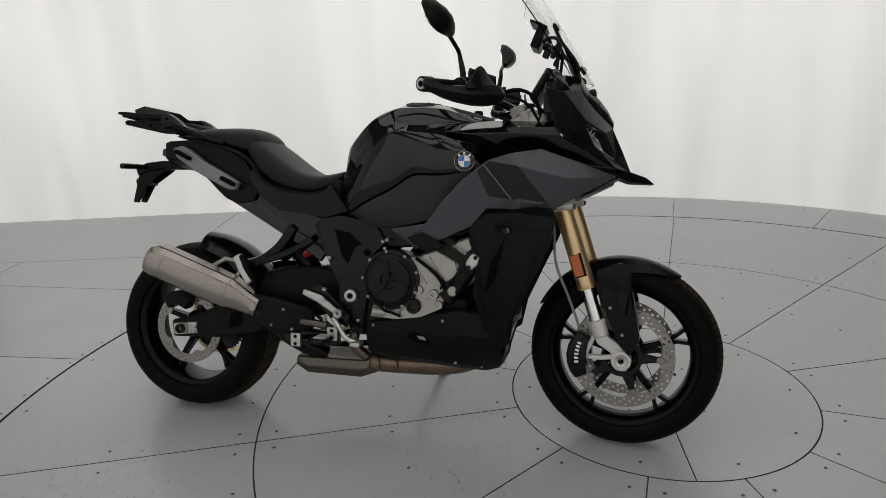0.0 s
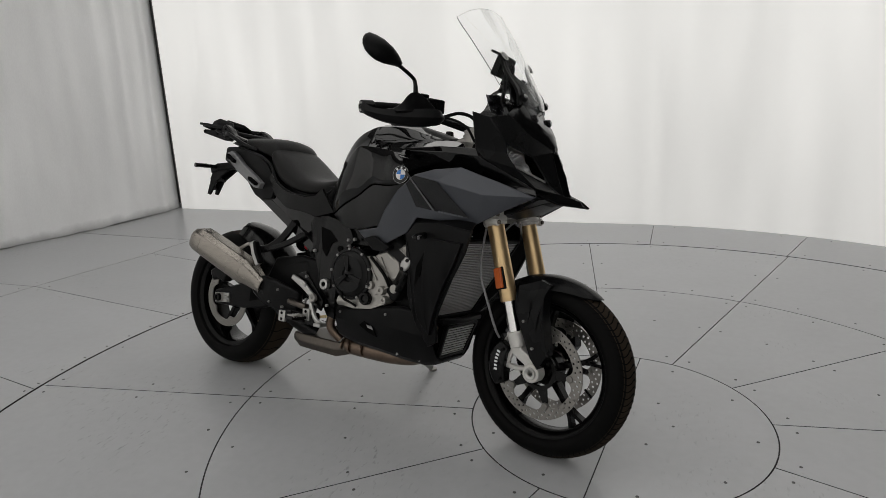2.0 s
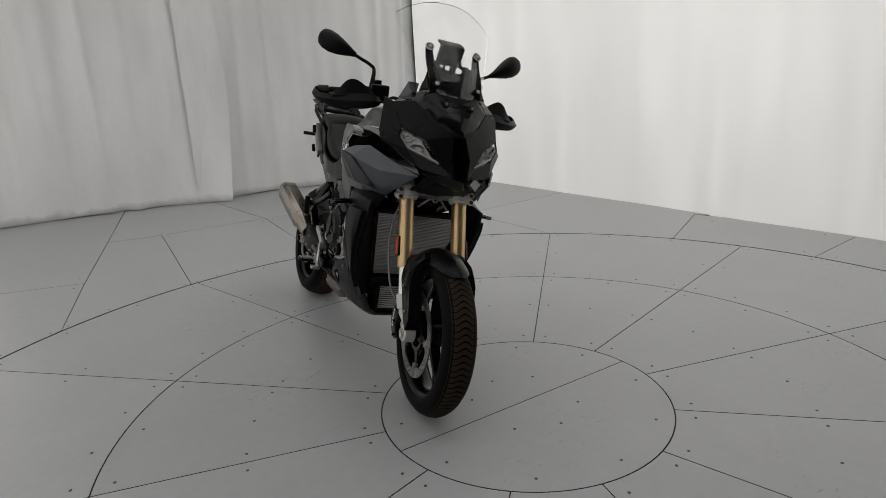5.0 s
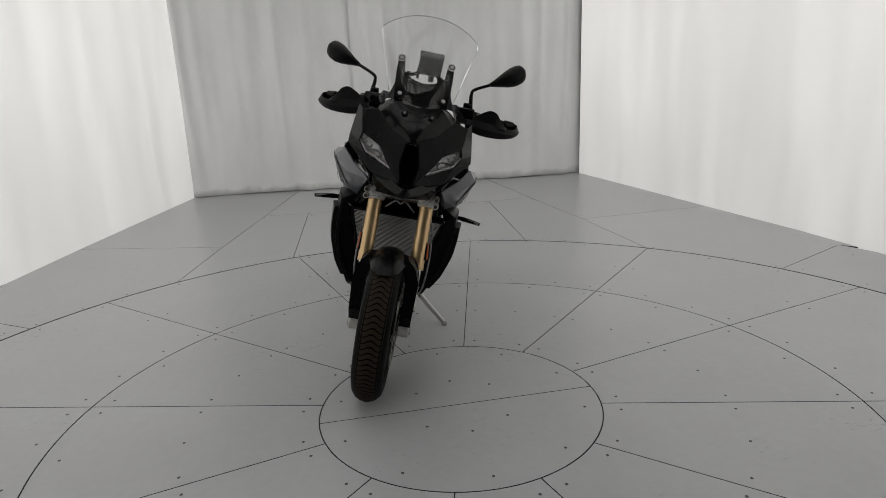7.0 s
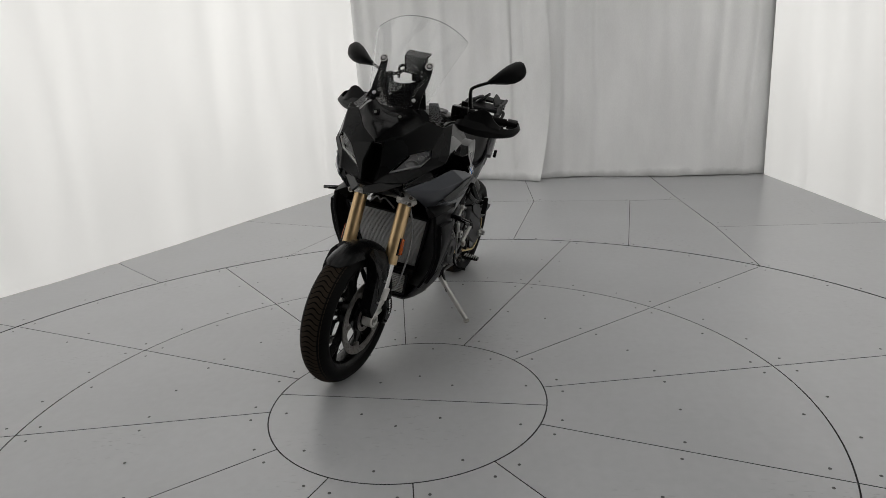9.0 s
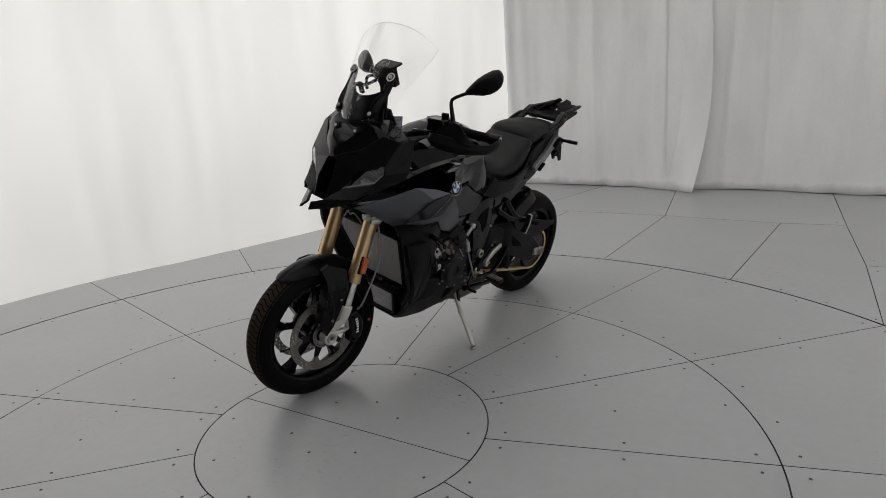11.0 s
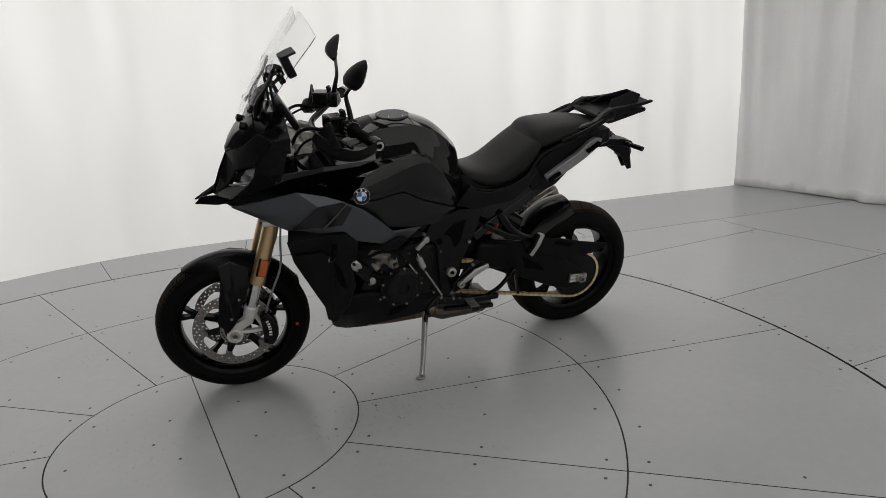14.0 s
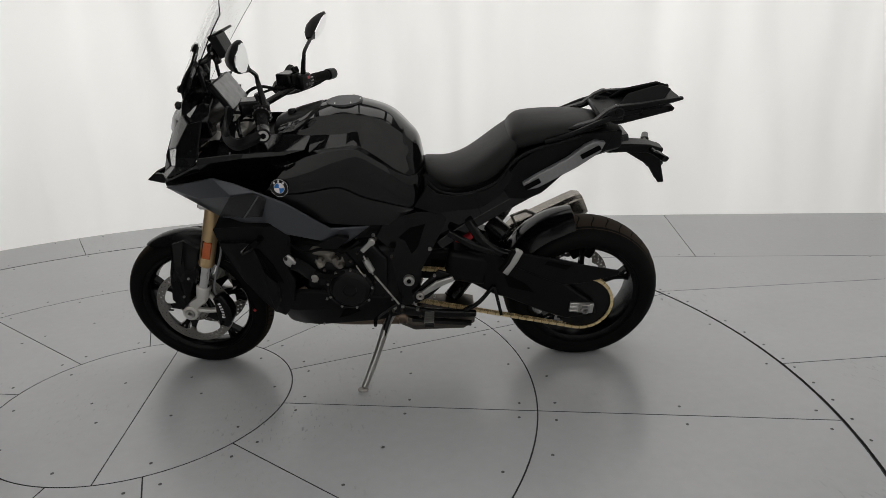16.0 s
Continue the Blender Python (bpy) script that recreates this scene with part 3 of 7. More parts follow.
def wheel(name, centre, m, radius, half, rim, tread_half, groove_count, label):
    """Tyre, cast rim with forked spokes and hub, about the y axis, placed at centre and turned by m."""
    place = (m or Matrix()) @ Matrix.Translation(centre)

    def put(bm):
        bmesh.ops.transform(bm, matrix=place, verts=bm.verts)
        return bm

    bm = bmesh.new()
    lip = rim + 0.014
    lathe(bm, [(lip, half * 0.80), (lip + 0.004, half * 0.93), (rim + 0.03, half * 0.98), (radius - 0.05, half), (radius - 0.030, half * 0.90), (radius - 0.012, half * 0.62),
               (radius - 0.003, half * 0.30), (radius, 0), (radius - 0.003, -half * 0.30), (radius - 0.012, -half * 0.62), (radius - 0.030, -half * 0.90), (radius - 0.05, -half),
               (rim + 0.03, -half * 0.98), (lip + 0.004, -half * 0.93), (lip, -half * 0.80)], 96)
    tyre = part("tyre", put(bm), RUBBER, bike, label + " tyre", smooth=50)
    # worn crown of the tread, with curved grooves
    bm = bmesh.new()

    def crown(u):
        y = u * half
        return blend(abs(u), (0, radius), (0.3, radius - 0.003), (0.62, radius - 0.012), (0.9, radius - 0.030)) + 0.0008, y

    us = [-tread_half + 2 * tread_half * i / 8 for i in range(9)]
    rows = []
    for k in range(96):
        a = 2 * math.pi * k / 96
        rows.append([bm.verts.new((crown(u)[0] * math.cos(a), crown(u)[1], crown(u)[0] * math.sin(a))) for u in us])
    for k in range(96):
        for i in range(8):
            bm.faces.new((rows[k][i], rows[k][i + 1], rows[(k + 1) % 96][i + 1], rows[(k + 1) % 96][i]))
    part("tread", put(bm), TREAD, tyre, "brownish worn tread band", smooth=60)
    bm = bmesh.new()
    width = 0.0021 / radius
    for k in range(groove_count):
        for s in (-1, 1):
            a0 = 2 * math.pi * k / groove_count
            line = []
            for i in range(13):
                u = s * 0.86 * i / 12
                line.append((u, a0 + 0.034 * math.cos(2 * math.pi * abs(u) * 0.85) + 0.05 * abs(u) ** 2))
            prev = None
            for i, (u, a) in enumerate(line):
                r, y = crown(u)
                w = width * (1.5 - 0.09 * i)
                pair = [bm.verts.new(((r + 0.0007) * math.cos(a + q), y, (r + 0.0007) * math.sin(a + q))) for q in (-w, w)]
                if prev:
                    bm.faces.new((prev[0], prev[1], pair[1], pair[0]))
                prev = pair
    part("tread_groove", put(bm), DARK, tyre, "curved dark tread grooves")
    bm = bmesh.new()
    h = half * 0.80
    lathe(bm, [(lip + 0.004, h), (lip + 0.004, h - 0.012), (rim + 0.006, h - 0.02), (rim + 0.001, h * 0.45), (rim + 0.001, -h * 0.45), (rim + 0.006, -h + 0.02), (lip + 0.004, -h + 0.012), (lip + 0.004, -h),
               (lip - 0.001, -h), (rim - 0.002, -h + 0.010), (rim - 0.010, -h * 0.5), (rim - 0.010, h * 0.5), (rim - 0.002, h - 0.010), (lip - 0.001, h)], 96)
    ob = part("rim", put(bm), WHEEL, bike, "black cast rim", smooth=40)
    bm = bmesh.new()
    lathe(bm, [(0.012, half * 0.9), (0.032, half * 0.9), (0.036, half * 0.5), (0.055, half * 0.35), (0.055, -half * 0.35), (0.036, -half * 0.5), (0.032, -half * 0.9), (0.012, -half * 0.9)], 32)
    part("hub", put(bm), WHEEL, ob)
    for k in range(5):
        a = 2 * math.pi * k / 5 + 0.35
        at = lambda r, t: V(r * math.cos(a + t), 0, r * math.sin(a + t))
        bm = bmesh.new()
        sweep(bm, [at(0.045, 0), at(0.10, 0), at(0.160, 0)], rect(0.019, 0.034), up=(0, 1, 0), scale=lambda t: (1.2 - 0.35 * t, 1.2 - 0.3 * t))
        for s in (-1, 1):
            sweep(bm, [at(0.145, s * 0.02), at(0.175, s * 0.06), at(rim - 0.004, s * 0.120)], rect(0.012, 0.030), up=(0, 1, 0), scale=lambda t: (1.0, 1.0 + 0.25 * t))
        part("spoke", put(bm), WHEEL, ob, bevel=0.003)
    bm = bmesh.new()
    rod(bm, at(rim - 0.04, 0.55), at(rim - 0.075, 0.55) + V(0, half * 0.35, 0), 0.004, n=8)
    part("valve", put(bm), BLACK_METAL, ob)
    return place


FRONT = V(1.546, 0, 0.301)
front_place = wheel("front", FRONT, STEER, 0.300, 0.061, 0.214, 0.70, 84, "narrow black front")
rear_place = wheel("rear", V(-0.003, 0, 0.3075), None, 0.308, 0.094, 0.206, 0.70, 34, "wide black rear")

for s in (-1, 1):
    bm = perforated_disc(0.160, 0.129, 0.005, [(0.1525, 30, 0.0040, 0), (0.1435, 30, 0.0040, 0.45), (0.1345, 30, 0.0040, 0.9)], 0.022)
    bmesh.ops.translate(bm, verts=bm.verts, vec=(0, s * 0.068 + 0.0025, 0))
    bmesh.ops.transform(bm, matrix=front_place, verts=bm.verts)
    disc = part("brake_disc", bm, DISC, bike, "drilled steel front brake disc", smooth=30)
    bm = bmesh.new()
    lathe(bm, [(0.05, s * 0.055), (0.064, s * 0.055), (0.064, s * 0.066), (0.05, s * 0.066)], 32)
    bmesh.ops.transform(bm, matrix=front_place, verts=bm.verts)
    carrier = part("disc_carrier", bm, BLACK_METAL, disc, "black disc carrier")
    for k in range(5):
        a = 2 * math.pi * k / 5
        d = lambda r, t: V(r * math.cos(a + t), s * 0.062, r * math.sin(a + t))
        bm = bmesh.new()
        sweep(bm, [d(0.054, 0), d(0.085, 0), d(0.117, 0.0)], rect(0.030, 0.006), up=(0, 1, 0), scale=lambda t: (1.25 - 0.75 * t, 1))
        bmesh.ops.transform(bm, matrix=front_place, verts=bm.verts)
        part("carrier_arm", bm, BLACK_METAL, carrier, bevel=0.001)
        bm = bmesh.new()
        lathe(bm, [(0.003, s * 0.074), (0.007, s * 0.0745), (0.0105, s * 0.074), (0.0125, s * 0.071), (0.0125, s * 0.060), (0.003, s * 0.060)], 16, centre=(0.116 * math.cos(a), 0, 0.116 * math.sin(a)), closed=False)
        bmesh.ops.transform(bm, matrix=front_place, verts=bm.verts)
        part("rivet", bm, DISC, disc)
bm = perforated_disc(0.132, 0.102, 0.005, [(0.1255, 26, 0.0034, 0), (0.117, 26, 0.0034, 0.45), (0.1085, 26, 0.0032, 0.9)], 0.014)
bmesh.ops.translate(bm, verts=bm.verts, vec=(0, -0.088, 0))
bmesh.ops.transform(bm, matrix=rear_place, verts=bm.verts)
part("brake_disc", bm, DISC, bike, "drilled steel rear brake disc", smooth=30)
# balance mark on the front tyre's sidewall
bm = bmesh.new()
rod(bm, (FRONT.x - 0.243, 0.0585, FRONT.z - 0.015), (FRONT.x - 0.243, 0.0622, FRONT.z - 0.015), 0.0062, n=14)
part("tyre_mark", turned(bm), RED, [o for o in bike.children if o.name.startswith("tyre")][0], "small red dot on the sidewall")
# toothed ring for the wheel speed sensor
bm = perforated_disc(0.058, 0.040, 0.002, [(0.050, 24, 0.0034, 0)])
bmesh.ops.translate(bm, verts=bm.verts, vec=(0, 0.076, 0))
bmesh.ops.transform(bm, matrix=front_place, verts=bm.verts)
part("sensor_ring", bm, DISC, bike)

# -- fork --
FORK_TOP, FORK_LOW = V(1.350, 0.106, 0.790), V(1.437, 0.106, 0.520)
fdir = (FORK_LOW - FORK_TOP).normalized()
for s in (-1, 1):
    S = lambda v: V(v.x, v.y * s, v.z)
    bm = bmesh.new()
    rod(bm, S(FORK_TOP), S(FORK_LOW - fdir * 0.012), 0.029, 0.029, 28)
    rod(bm, S(FORK_LOW - fdir * 0.012), S(FORK_LOW), 0.030, 0.0285, 28)
    leg = part("fork_leg", turned(bm), GOLD, bike, "gold anodised upside-down fork tube")
    bm = bmesh.new()
    end = FORK_LOW + fdir * 0.150
    rod(bm, S(FORK_LOW - fdir * 0.02), S(end), 0.0215, n=24)
    part("inner_tube", turned(bm), CHROME, leg, "bright steel inner fork tube")
    bm = bmesh.new()
    axle = V(FRONT.x, 0.098, FRONT.z)
    low = FORK_LOW + fdir * 0.105
    sweep(bm, [S(low), S(low + fdir * 0.06), S(axle + V(-0.018, 0.0, 0.035)), S(axle)], rect(0.025, 0.038), up=(1, 0, 0.3), scale=lambda t: (1.15 - 0.25 * t, 1.0 + 0.1 * t))
    rod(bm, S(low - fdir * 0.004), S(low + fdir * 0.050), 0.0285, 0.024, 20)
    lathe(bm, [(0.014, -0.022), (0.031, -0.022), (0.031, 0.022), (0.014, 0.022)], 24, centre=S(axle))
    # brake bracket arms
    for q, w in ((V(-0.115, -0.014, 0.0), 0.015), (V(-0.070, -0.012, 0.105), 0.014)):
        sweep(bm, [S(axle + V(-0.010, 0, 0.01)), S(axle + q * 0.55), S(axle + q)], rect(w, 0.020), up=(0, 1, 0))
    sweep(bm, [S(axle + V(-0.115, -0.014, 0.0)), S(axle + V(-0.068, -0.012, 0.105))], rect(0.016, 0.016), up=(0, 1, 0))
    part("axle_casting", turned(bm), PALE_CAST, leg, "cast aluminium axle lug", bevel=0.004)
    bm = bmesh.new()
    lathe(bm, [(0.009, 0.002), (0.015, 0.006), (0.019, 0.006), (0.021, 0), (0.0205, -0.03)], 24, centre=S(axle + V(0, 0.022, 0)), m=Matrix.Translation(S(axle + V(0, 0.022, 0))) @ Matrix.Diagonal((1, s, 1, 1)) @ Matrix.Translation(-S(axle + V(0, 0.022, 0))), closed=False)
    part("axle_nut", turned(bm), MILLED, leg)
    # caliper behind the leg
    bm = bmesh.new()
    mc = Matrix.Translation((0, 0, 0))
    pts = []
    for k in range(7):
        a = radians(148 + 10 * k)
        pts.append(V(FRONT.x + 0.138 * math.cos(a), s * 0.088, FRONT.z + 0.138 * math.sin(a)))
    sweep(bm, pts, rect(0.056, 0.050), up=(0, 1, 0), scale=lambda t: 0.72 + 0.38 * math.sin(math.pi * t))
    cal = part("brake_caliper", turned(bm), SATIN, bike, "black radial brake caliper", bevel=0.006)
    for k, rr in ((0.6, 0.010), (3, 0.012), (5.4, 0.010)):
        a = radians(148 + 10 * k)
        bolt(cal, FRONT.x + 0.128 * math.cos(a), s * 0.113, FRONT.z + 0.128 * math.sin(a), rr * 0.6, s, BLACK_METAL, STEER)
    # white bar in place of the maker's name
    bm = bmesh.new()
    for k in range(6):
        a = radians(160 + 5.2 * k)
        sweep(bm, [V(FRONT.x + r * math.cos(a), s * 0.1168, FRONT.z + r * math.sin(a)) for r in (0.130, 0.142)], rect(0.0070, 0.0012), up=(0, 1, 0))
    part("marking", turned(bm), WHITE_MARK, cal, "short white bars on the caliper")
    # amber reflector on the tube
    bm = bmesh.new()
    c = FORK_LOW - fdir * 0.078 + V(-0.006, 0.030, 0)
    box(bm, S(c), (0.030, 0.012, 0.068), boxm(0, -RAKE, s * 10))
    ref = part("reflector", turned(bm), AMBER, leg, "amber side reflector", bevel=0.003)
    bm = bmesh.new()
    box(bm, S(c + V(0.004, -0.006, 0)), (0.034, 0.010, 0.074), boxm(0, -RAKE, s * 10))
    part("reflector_holder", turned(bm), MATTE, ref, bevel=0.002)
    bm = bmesh.new()
    rod(bm, S(FORK_TOP - fdir * 0.024), S(FORK_TOP + fdir * 0.018), 0.040, 0.041, n=24)
    rod(bm, S(FORK_TOP + fdir * 0.018), S(FORK_TOP + fdir * 0.028), 0.041, 0.036, n=24)
    clamp = part("fork_clamp", turned(bm), PALE_CAST, bike, "pale cast aluminium lower fork clamp", bevel=0.003)
    for d in (-0.014, 0.012):
        # split ears with a clamp bolt through each
        bm = bmesh.new()
        c = FORK_TOP + fdir * d + V(0.020, 0.036, 0)
        rod(bm, S(c + V(-0.030, 0, 0)), S(c + V(0.018, 0, 0)), 0.0125, n=16)
        part("clamp_ear", turned(bm), PALE_CAST, clamp, bevel=0.002)
        bm = bmesh.new()
        rod(bm, S(c + V(0.018, 0, 0)), S(c + V(0.024, 0, 0)), 0.0075, 0.0065, n=12)
        part("clamp_bolt", turned(bm), STAINED, clamp)
    # upper tube, hidden by the fairing, up to the yoke
    bm = bmesh.new()
    rod(bm, S(FORK_TOP), S(FORK_TOP - fdir * 0.15), 0.027, n=20)
    rod(bm, S(FORK_TOP - fdir * 0.15), S(FORK_TOP - fdir * 0.235), 0.031, n=20)
    rod(bm, S(FORK_TOP - fdir * 0.235), S(FORK_TOP - fdir * 0.275), 0.036, 0.034, n=20)
    rod(bm, S(FORK_TOP - fdir * 0.275), S(FORK_TOP - fdir * 0.292), 0.022, 0.020, n=20)
    part("upper_tube", turned(bm), PALE_CAST, leg, "pale aluminium upper fork tube", bevel=0.002)
bm = bmesh.new()
box(bm, (1.335, 0, 0.795), (0.075, 0.22, 0.04), boxm(0, -RAKE, 0))
part("lower_yoke", turned(bm), CAST, bike, "cast aluminium lower yoke", bevel=0.006)
bm = bmesh.new()
box(bm, (1.235, 0, 1.045), (0.09, 0.27, 0.028), boxm(0, -RAKE, 0))
for s in (-1, 1):
    rod(bm, (1.243, s * 0.105, 1.02), (1.233, s * 0.105, 1.068), 0.034, n=20)
    box(bm, (1.205, s * 0.06, 1.062), (0.05, 0.04, 0.06), boxm(0, -RAKE, 0))
part("upper_yoke", turned(bm), CAST, bike, "cast aluminium upper yoke and bar risers", bevel=0.005)

# -- front mudguard --
bm = bmesh.new()
rows = []
N = 26
for i in range(N + 1):
    a = radians(57 + (150 - 57) * i / N)
    t = i / N
    r0 = 0.310 + 0.007 * math.sin(math.pi * t)
    w = blend(t, (0, 0.022), (0.06, 0.050), (0.3, 0.076), (0.7, 0.078), (1, 0.055))
    low = blend(t, (0, 0.004), (0.12, 0.026), (0.3, 0.044), (0.6, 0.048), (0.85, 0.032), (1, 0.004))
    ring = []
    for j in range(9):
        u = -1 + 2 * j / 8
        r = r0 - low * abs(u) ** 2.4
        ring.append(V(FRONT.x + r * math.cos(a), w * u, FRONT.z + r * math.sin(a)))
    rows.append(ring)
vs = [[bm.verts.new(p) for p in r] for r in rows]
for r, q in zip(vs, vs[1:]):
    for j in range(8):
        bm.faces.new((r[j], r[j + 1], q[j + 1], q[j]))
bmesh.ops.recalc_face_normals(bm, faces=bm.faces)
bmesh.ops.solidify(bm, geom=bm.faces[:], thickness=0.004)
guard = part("front_mudguard", turned(bm), NOSE, bike, "black front mudguard over the tyre", smooth=50)
for s in (-1, 1):
    bm = plate([(1.462, 0.575), (1.467, 0.520), (1.504, 0.432), (1.540, 0.352), (1.570, 0.320), (1.600, 0.370), (1.585, 0.46), (1.567, 0.552), (1.572, 0.590), (1.53, 0.60)],
               lambda x, z: blend(z, (0.34, 0.122), (0.50, 0.128), (0.56, 0.108), (0.60, 0.07)), s, 0.046, 2)
    stay = part("mudguard_stay", turned(bm), NOSE, guard, "broad black mudguard side stay", bevel=0.003)
    bolt(stay, 1.510, s * 0.1265, 0.468, 0.006, s, BOLT, STEER)
    bolt(stay, 1.548, s * 0.1245, 0.385, 0.006, s, BOLT, STEER)
# brake hoses
for s in (-1, 1):
    hose = part("brake_hose", turned(tube([(1.32, s * 0.09, 0.80), (1.335, s * 0.135, 0.70), (1.345, s * 0.150, 0.60), (1.385, s * 0.150, 0.50), (1.410, s * 0.140, 0.43), (1.418, s * 0.120, 0.395)], 0.0042, 8)), MID_GREY, bike, "pale grey brake hose beside the fork")
bm = tube([(1.36, -0.06, 0.74), (1.375, -0.02, 0.775), (1.378, 0.0, 0.765), (1.375, 0.02, 0.775), (1.36, 0.06, 0.735)], 0.0042, 8)
part("crossover_hose", turned(bm), MID_GREY, bike)

# -- handlebar; the way the mirror backs face --
MIRROR_BACK = {1: V(0.951, 0.012, 0.31), -1: V(0.946, -0.06, 0.318)}
bm = tube([(1.010, -0.395, 1.123), (1.045, -0.30, 1.130), (1.100, -0.18, 1.118), (1.165, -0.08, 1.092), (1.175, 0, 1.088), (1.165, 0.08, 1.092), (1.100, 0.18, 1.118), (1.045, 0.30, 1.130), (1.010, 0.395, 1.123)], 0.012, 12)
bar = part("handlebar", turned(bm), BLACK_METAL, bike, "black tubular handlebar")
for s in (-1, 1):
    ya = lambda y: V(1.009 + (0.395 - y) * 0.368, s * y, 1.123 + (0.395 - y) * 0.07)
    bm = bmesh.new()
    pts = [ya(0.375), ya(0.36), ya(0.30), ya(0.262), ya(0.258), ya(0.25)]
    sweep(bm, pts, circle(0.0175, 18), scale=lambda t: 1.0 if t < 0.75 else 1.35)
    grip = part("grip", turned(bm), RUBBER, bar, "ribbed rubber grip", smooth=60)
    for k in range(9):
        bm = bmesh.new()
        p, q = ya(0.365 - 0.011 * k), ya(0.361 - 0.011 * k)
        rod(bm, p, q, 0.0186, n=16)
        part("grip_rib", turned(bm), RUBBER, grip)
    bm = bmesh.new()
    rod(bm, ya(0.378), ya(0.418), 0.0225, 0.0215, 24)
    weight = part("bar_end", turned(bm), BLACK_METAL, bar, bevel=0.003)
    bm = bmesh.new()
    rod(bm, ya(0.416), ya(0.4195), 0.0165, 0.0155, 20)
    cap = part("bar_end_cap", turned(bm), MILLED, weight, "bright metal end cap")
    bm = bmesh.new()
    rod(bm, ya(0.418), ya(0.4205), 0.0085, n=16)
    part("cap_screw", turned(bm), DARK, weight)
    bm = bmesh.new()
    rod(bm, ya(0.246), ya(0.258), 0.027, 0.027, 28)
    ring = part("switch_wheel", turned(bm), MATTE, bar, "ribbed black switch wheel")
    for k in range(14):
        a = 2 * math.pi * k / 14
        c0 = V(0, 0.0265 * math.cos(a), 0.0265 * math.sin(a))
        bm = bmesh.new()
        e = V(c0.y * 0.94, c0.y * s * 0.34, c0.z)
        rod(bm, ya(0.2455) + e, ya(0.2585) + e, 0.0022, n=6)
        part("wheel_rib", turned(bm), BOLT, ring)
    # switch block
    bm = bmesh.new()
    box(bm, ya(0.215) + V(-0.003, 0, 0.0), (0.052, 0.060, 0.055), boxm(0, 0, s * 20))
    box(bm, ya(0.19) + V(0.012, 0, 0.012), (0.045, 0.040, 0.042), boxm(0, 0, s * 20))
    block = part("switch_block", turned(bm), MATTE, bar, "black switch block", bevel=0.008)
    bm = bmesh.new()
    box(bm, ya(0.222) + V(-0.026, 0, 0.014), (0.010, 0.020, 0.014), boxm(0, 0, s * 20))
    part("switch_button", turned(bm), RED, block, "red switch button", bevel=0.003)
    for k in range(3):
        bm = bmesh.new()
        box(bm, ya(0.205 + 0.014 * k) + V(-0.029, 0, -0.010), (0.008, 0.010, 0.010), boxm(0, 0, s * 20))
        part("switch_button", turned(bm), GREY_PLASTIC, block, bevel=0.002)
    # lever
    bm = tube([ya(0.20) + V(0.045, 0, -0.004), ya(0.26) + V(0.075, 0, -0.008), ya(0.33) + V(0.075, 0, -0.010), ya(0.385) + V(0.070, 0, -0.012)], 0.0065, 8)
    part("lever", turned(bm), BLACK_METAL, bar, "black hand lever")
    # fluid reservoir
    bm = bmesh.new()
    box(bm, V(1.115, s * 0.195, 1.150), (0.062, 0.072, 0.048), boxm(0, 0, s * 16))
    res = part("fluid_reservoir", turned(bm), SATIN, bar, "black fluid reservoir", bevel=0.006)
    bm = bmesh.new()
    rod(bm, (1.148, s * 0.198, 1.150), (1.152, s * 0.199, 1.150), 0.012, n=20)
    part("sight_glass", turned(bm), DARK, res)
    bm = bmesh.new()
    box(bm, V(1.085, s * 0.20, 1.182), (0.014, 0.03, 0.022), boxm(0, 20, s * 16))
    part("adjuster", turned(bm), BLACK_METAL, res, bevel=0.003)
    # hand guard: a creased shell from the bar end round the lever, rising to a hump
    guard_line = [(1.000, 0.412, 1.106, 1.138), (1.028, 0.440, 1.094, 1.131), (1.075, 0.438, 1.080, 1.114), (1.120, 0.398, 1.070, 1.112), (1.156, 0.342, 1.066, 1.120),
                  (1.182, 0.286, 1.070, 1.128), (1.195, 0.236, 1.080, 1.130), (1.182, 0.205, 1.090, 1.124)]
    stations = []
    for i, (x, y, zl, zh) in enumerate(guard_line):
        p, q = guard_line[max(0, i - 1)], guard_line[min(len(guard_line) - 1, i + 1)]
        d = V(q[0] - p[0], q[1] - p[1], 0).normalized()
        o = V(-d.y, d.x, 0) if i else V(0, 1, 0)
        if o.x < 0 and i > 2 or (i <= 2 and o.y < 0):
            o = -o
        c, h = V(x, y, 0), zh - zl
        back_in = min(1.0, i / 2)
        ring = [c - o * 0.016 * back_in + V(0, 0, zh), c - o * 0.010 * back_in + V(0, 0, zh + 0.001), c + o * 0.004 + V(0, 0, zl + 0.52 * h), c + V(0, 0, zl + 0.30 * h), c - o * 0.010 + V(0, 0, zl + 0.03 * h), c - o * 0.034 * back_in + V(0, 0, zl),
                c - o * 0.034 * back_in + V(0, 0, zl + 0.006), c - o * 0.014 + V(0, 0, zl + 0.10 * h), c - o * 0.006 + V(0, 0, zl + 0.32 * h), c - o * 0.003 + V(0, 0, zl + 0.52 * h)]
        stations.append([(v.x, s * v.y, v.z) for v in ring])
    hg = part("hand_guard", turned(skin_lines(stations, 5)), MATTE, bar, "black plastic hand guard round the grip", bevel=0.002, smooth=32)
    # deflector hump standing on the shell's upper edge
    hump = [(1.118, 0.385, 1.108, 1.116), (1.132, 0.360, 1.110, 1.138), (1.140, 0.335, 1.112, 1.170), (1.145, 0.305, 1.114, 1.180), (1.152, 0.272, 1.116, 1.166), (1.162, 0.235, 1.118, 1.142)]
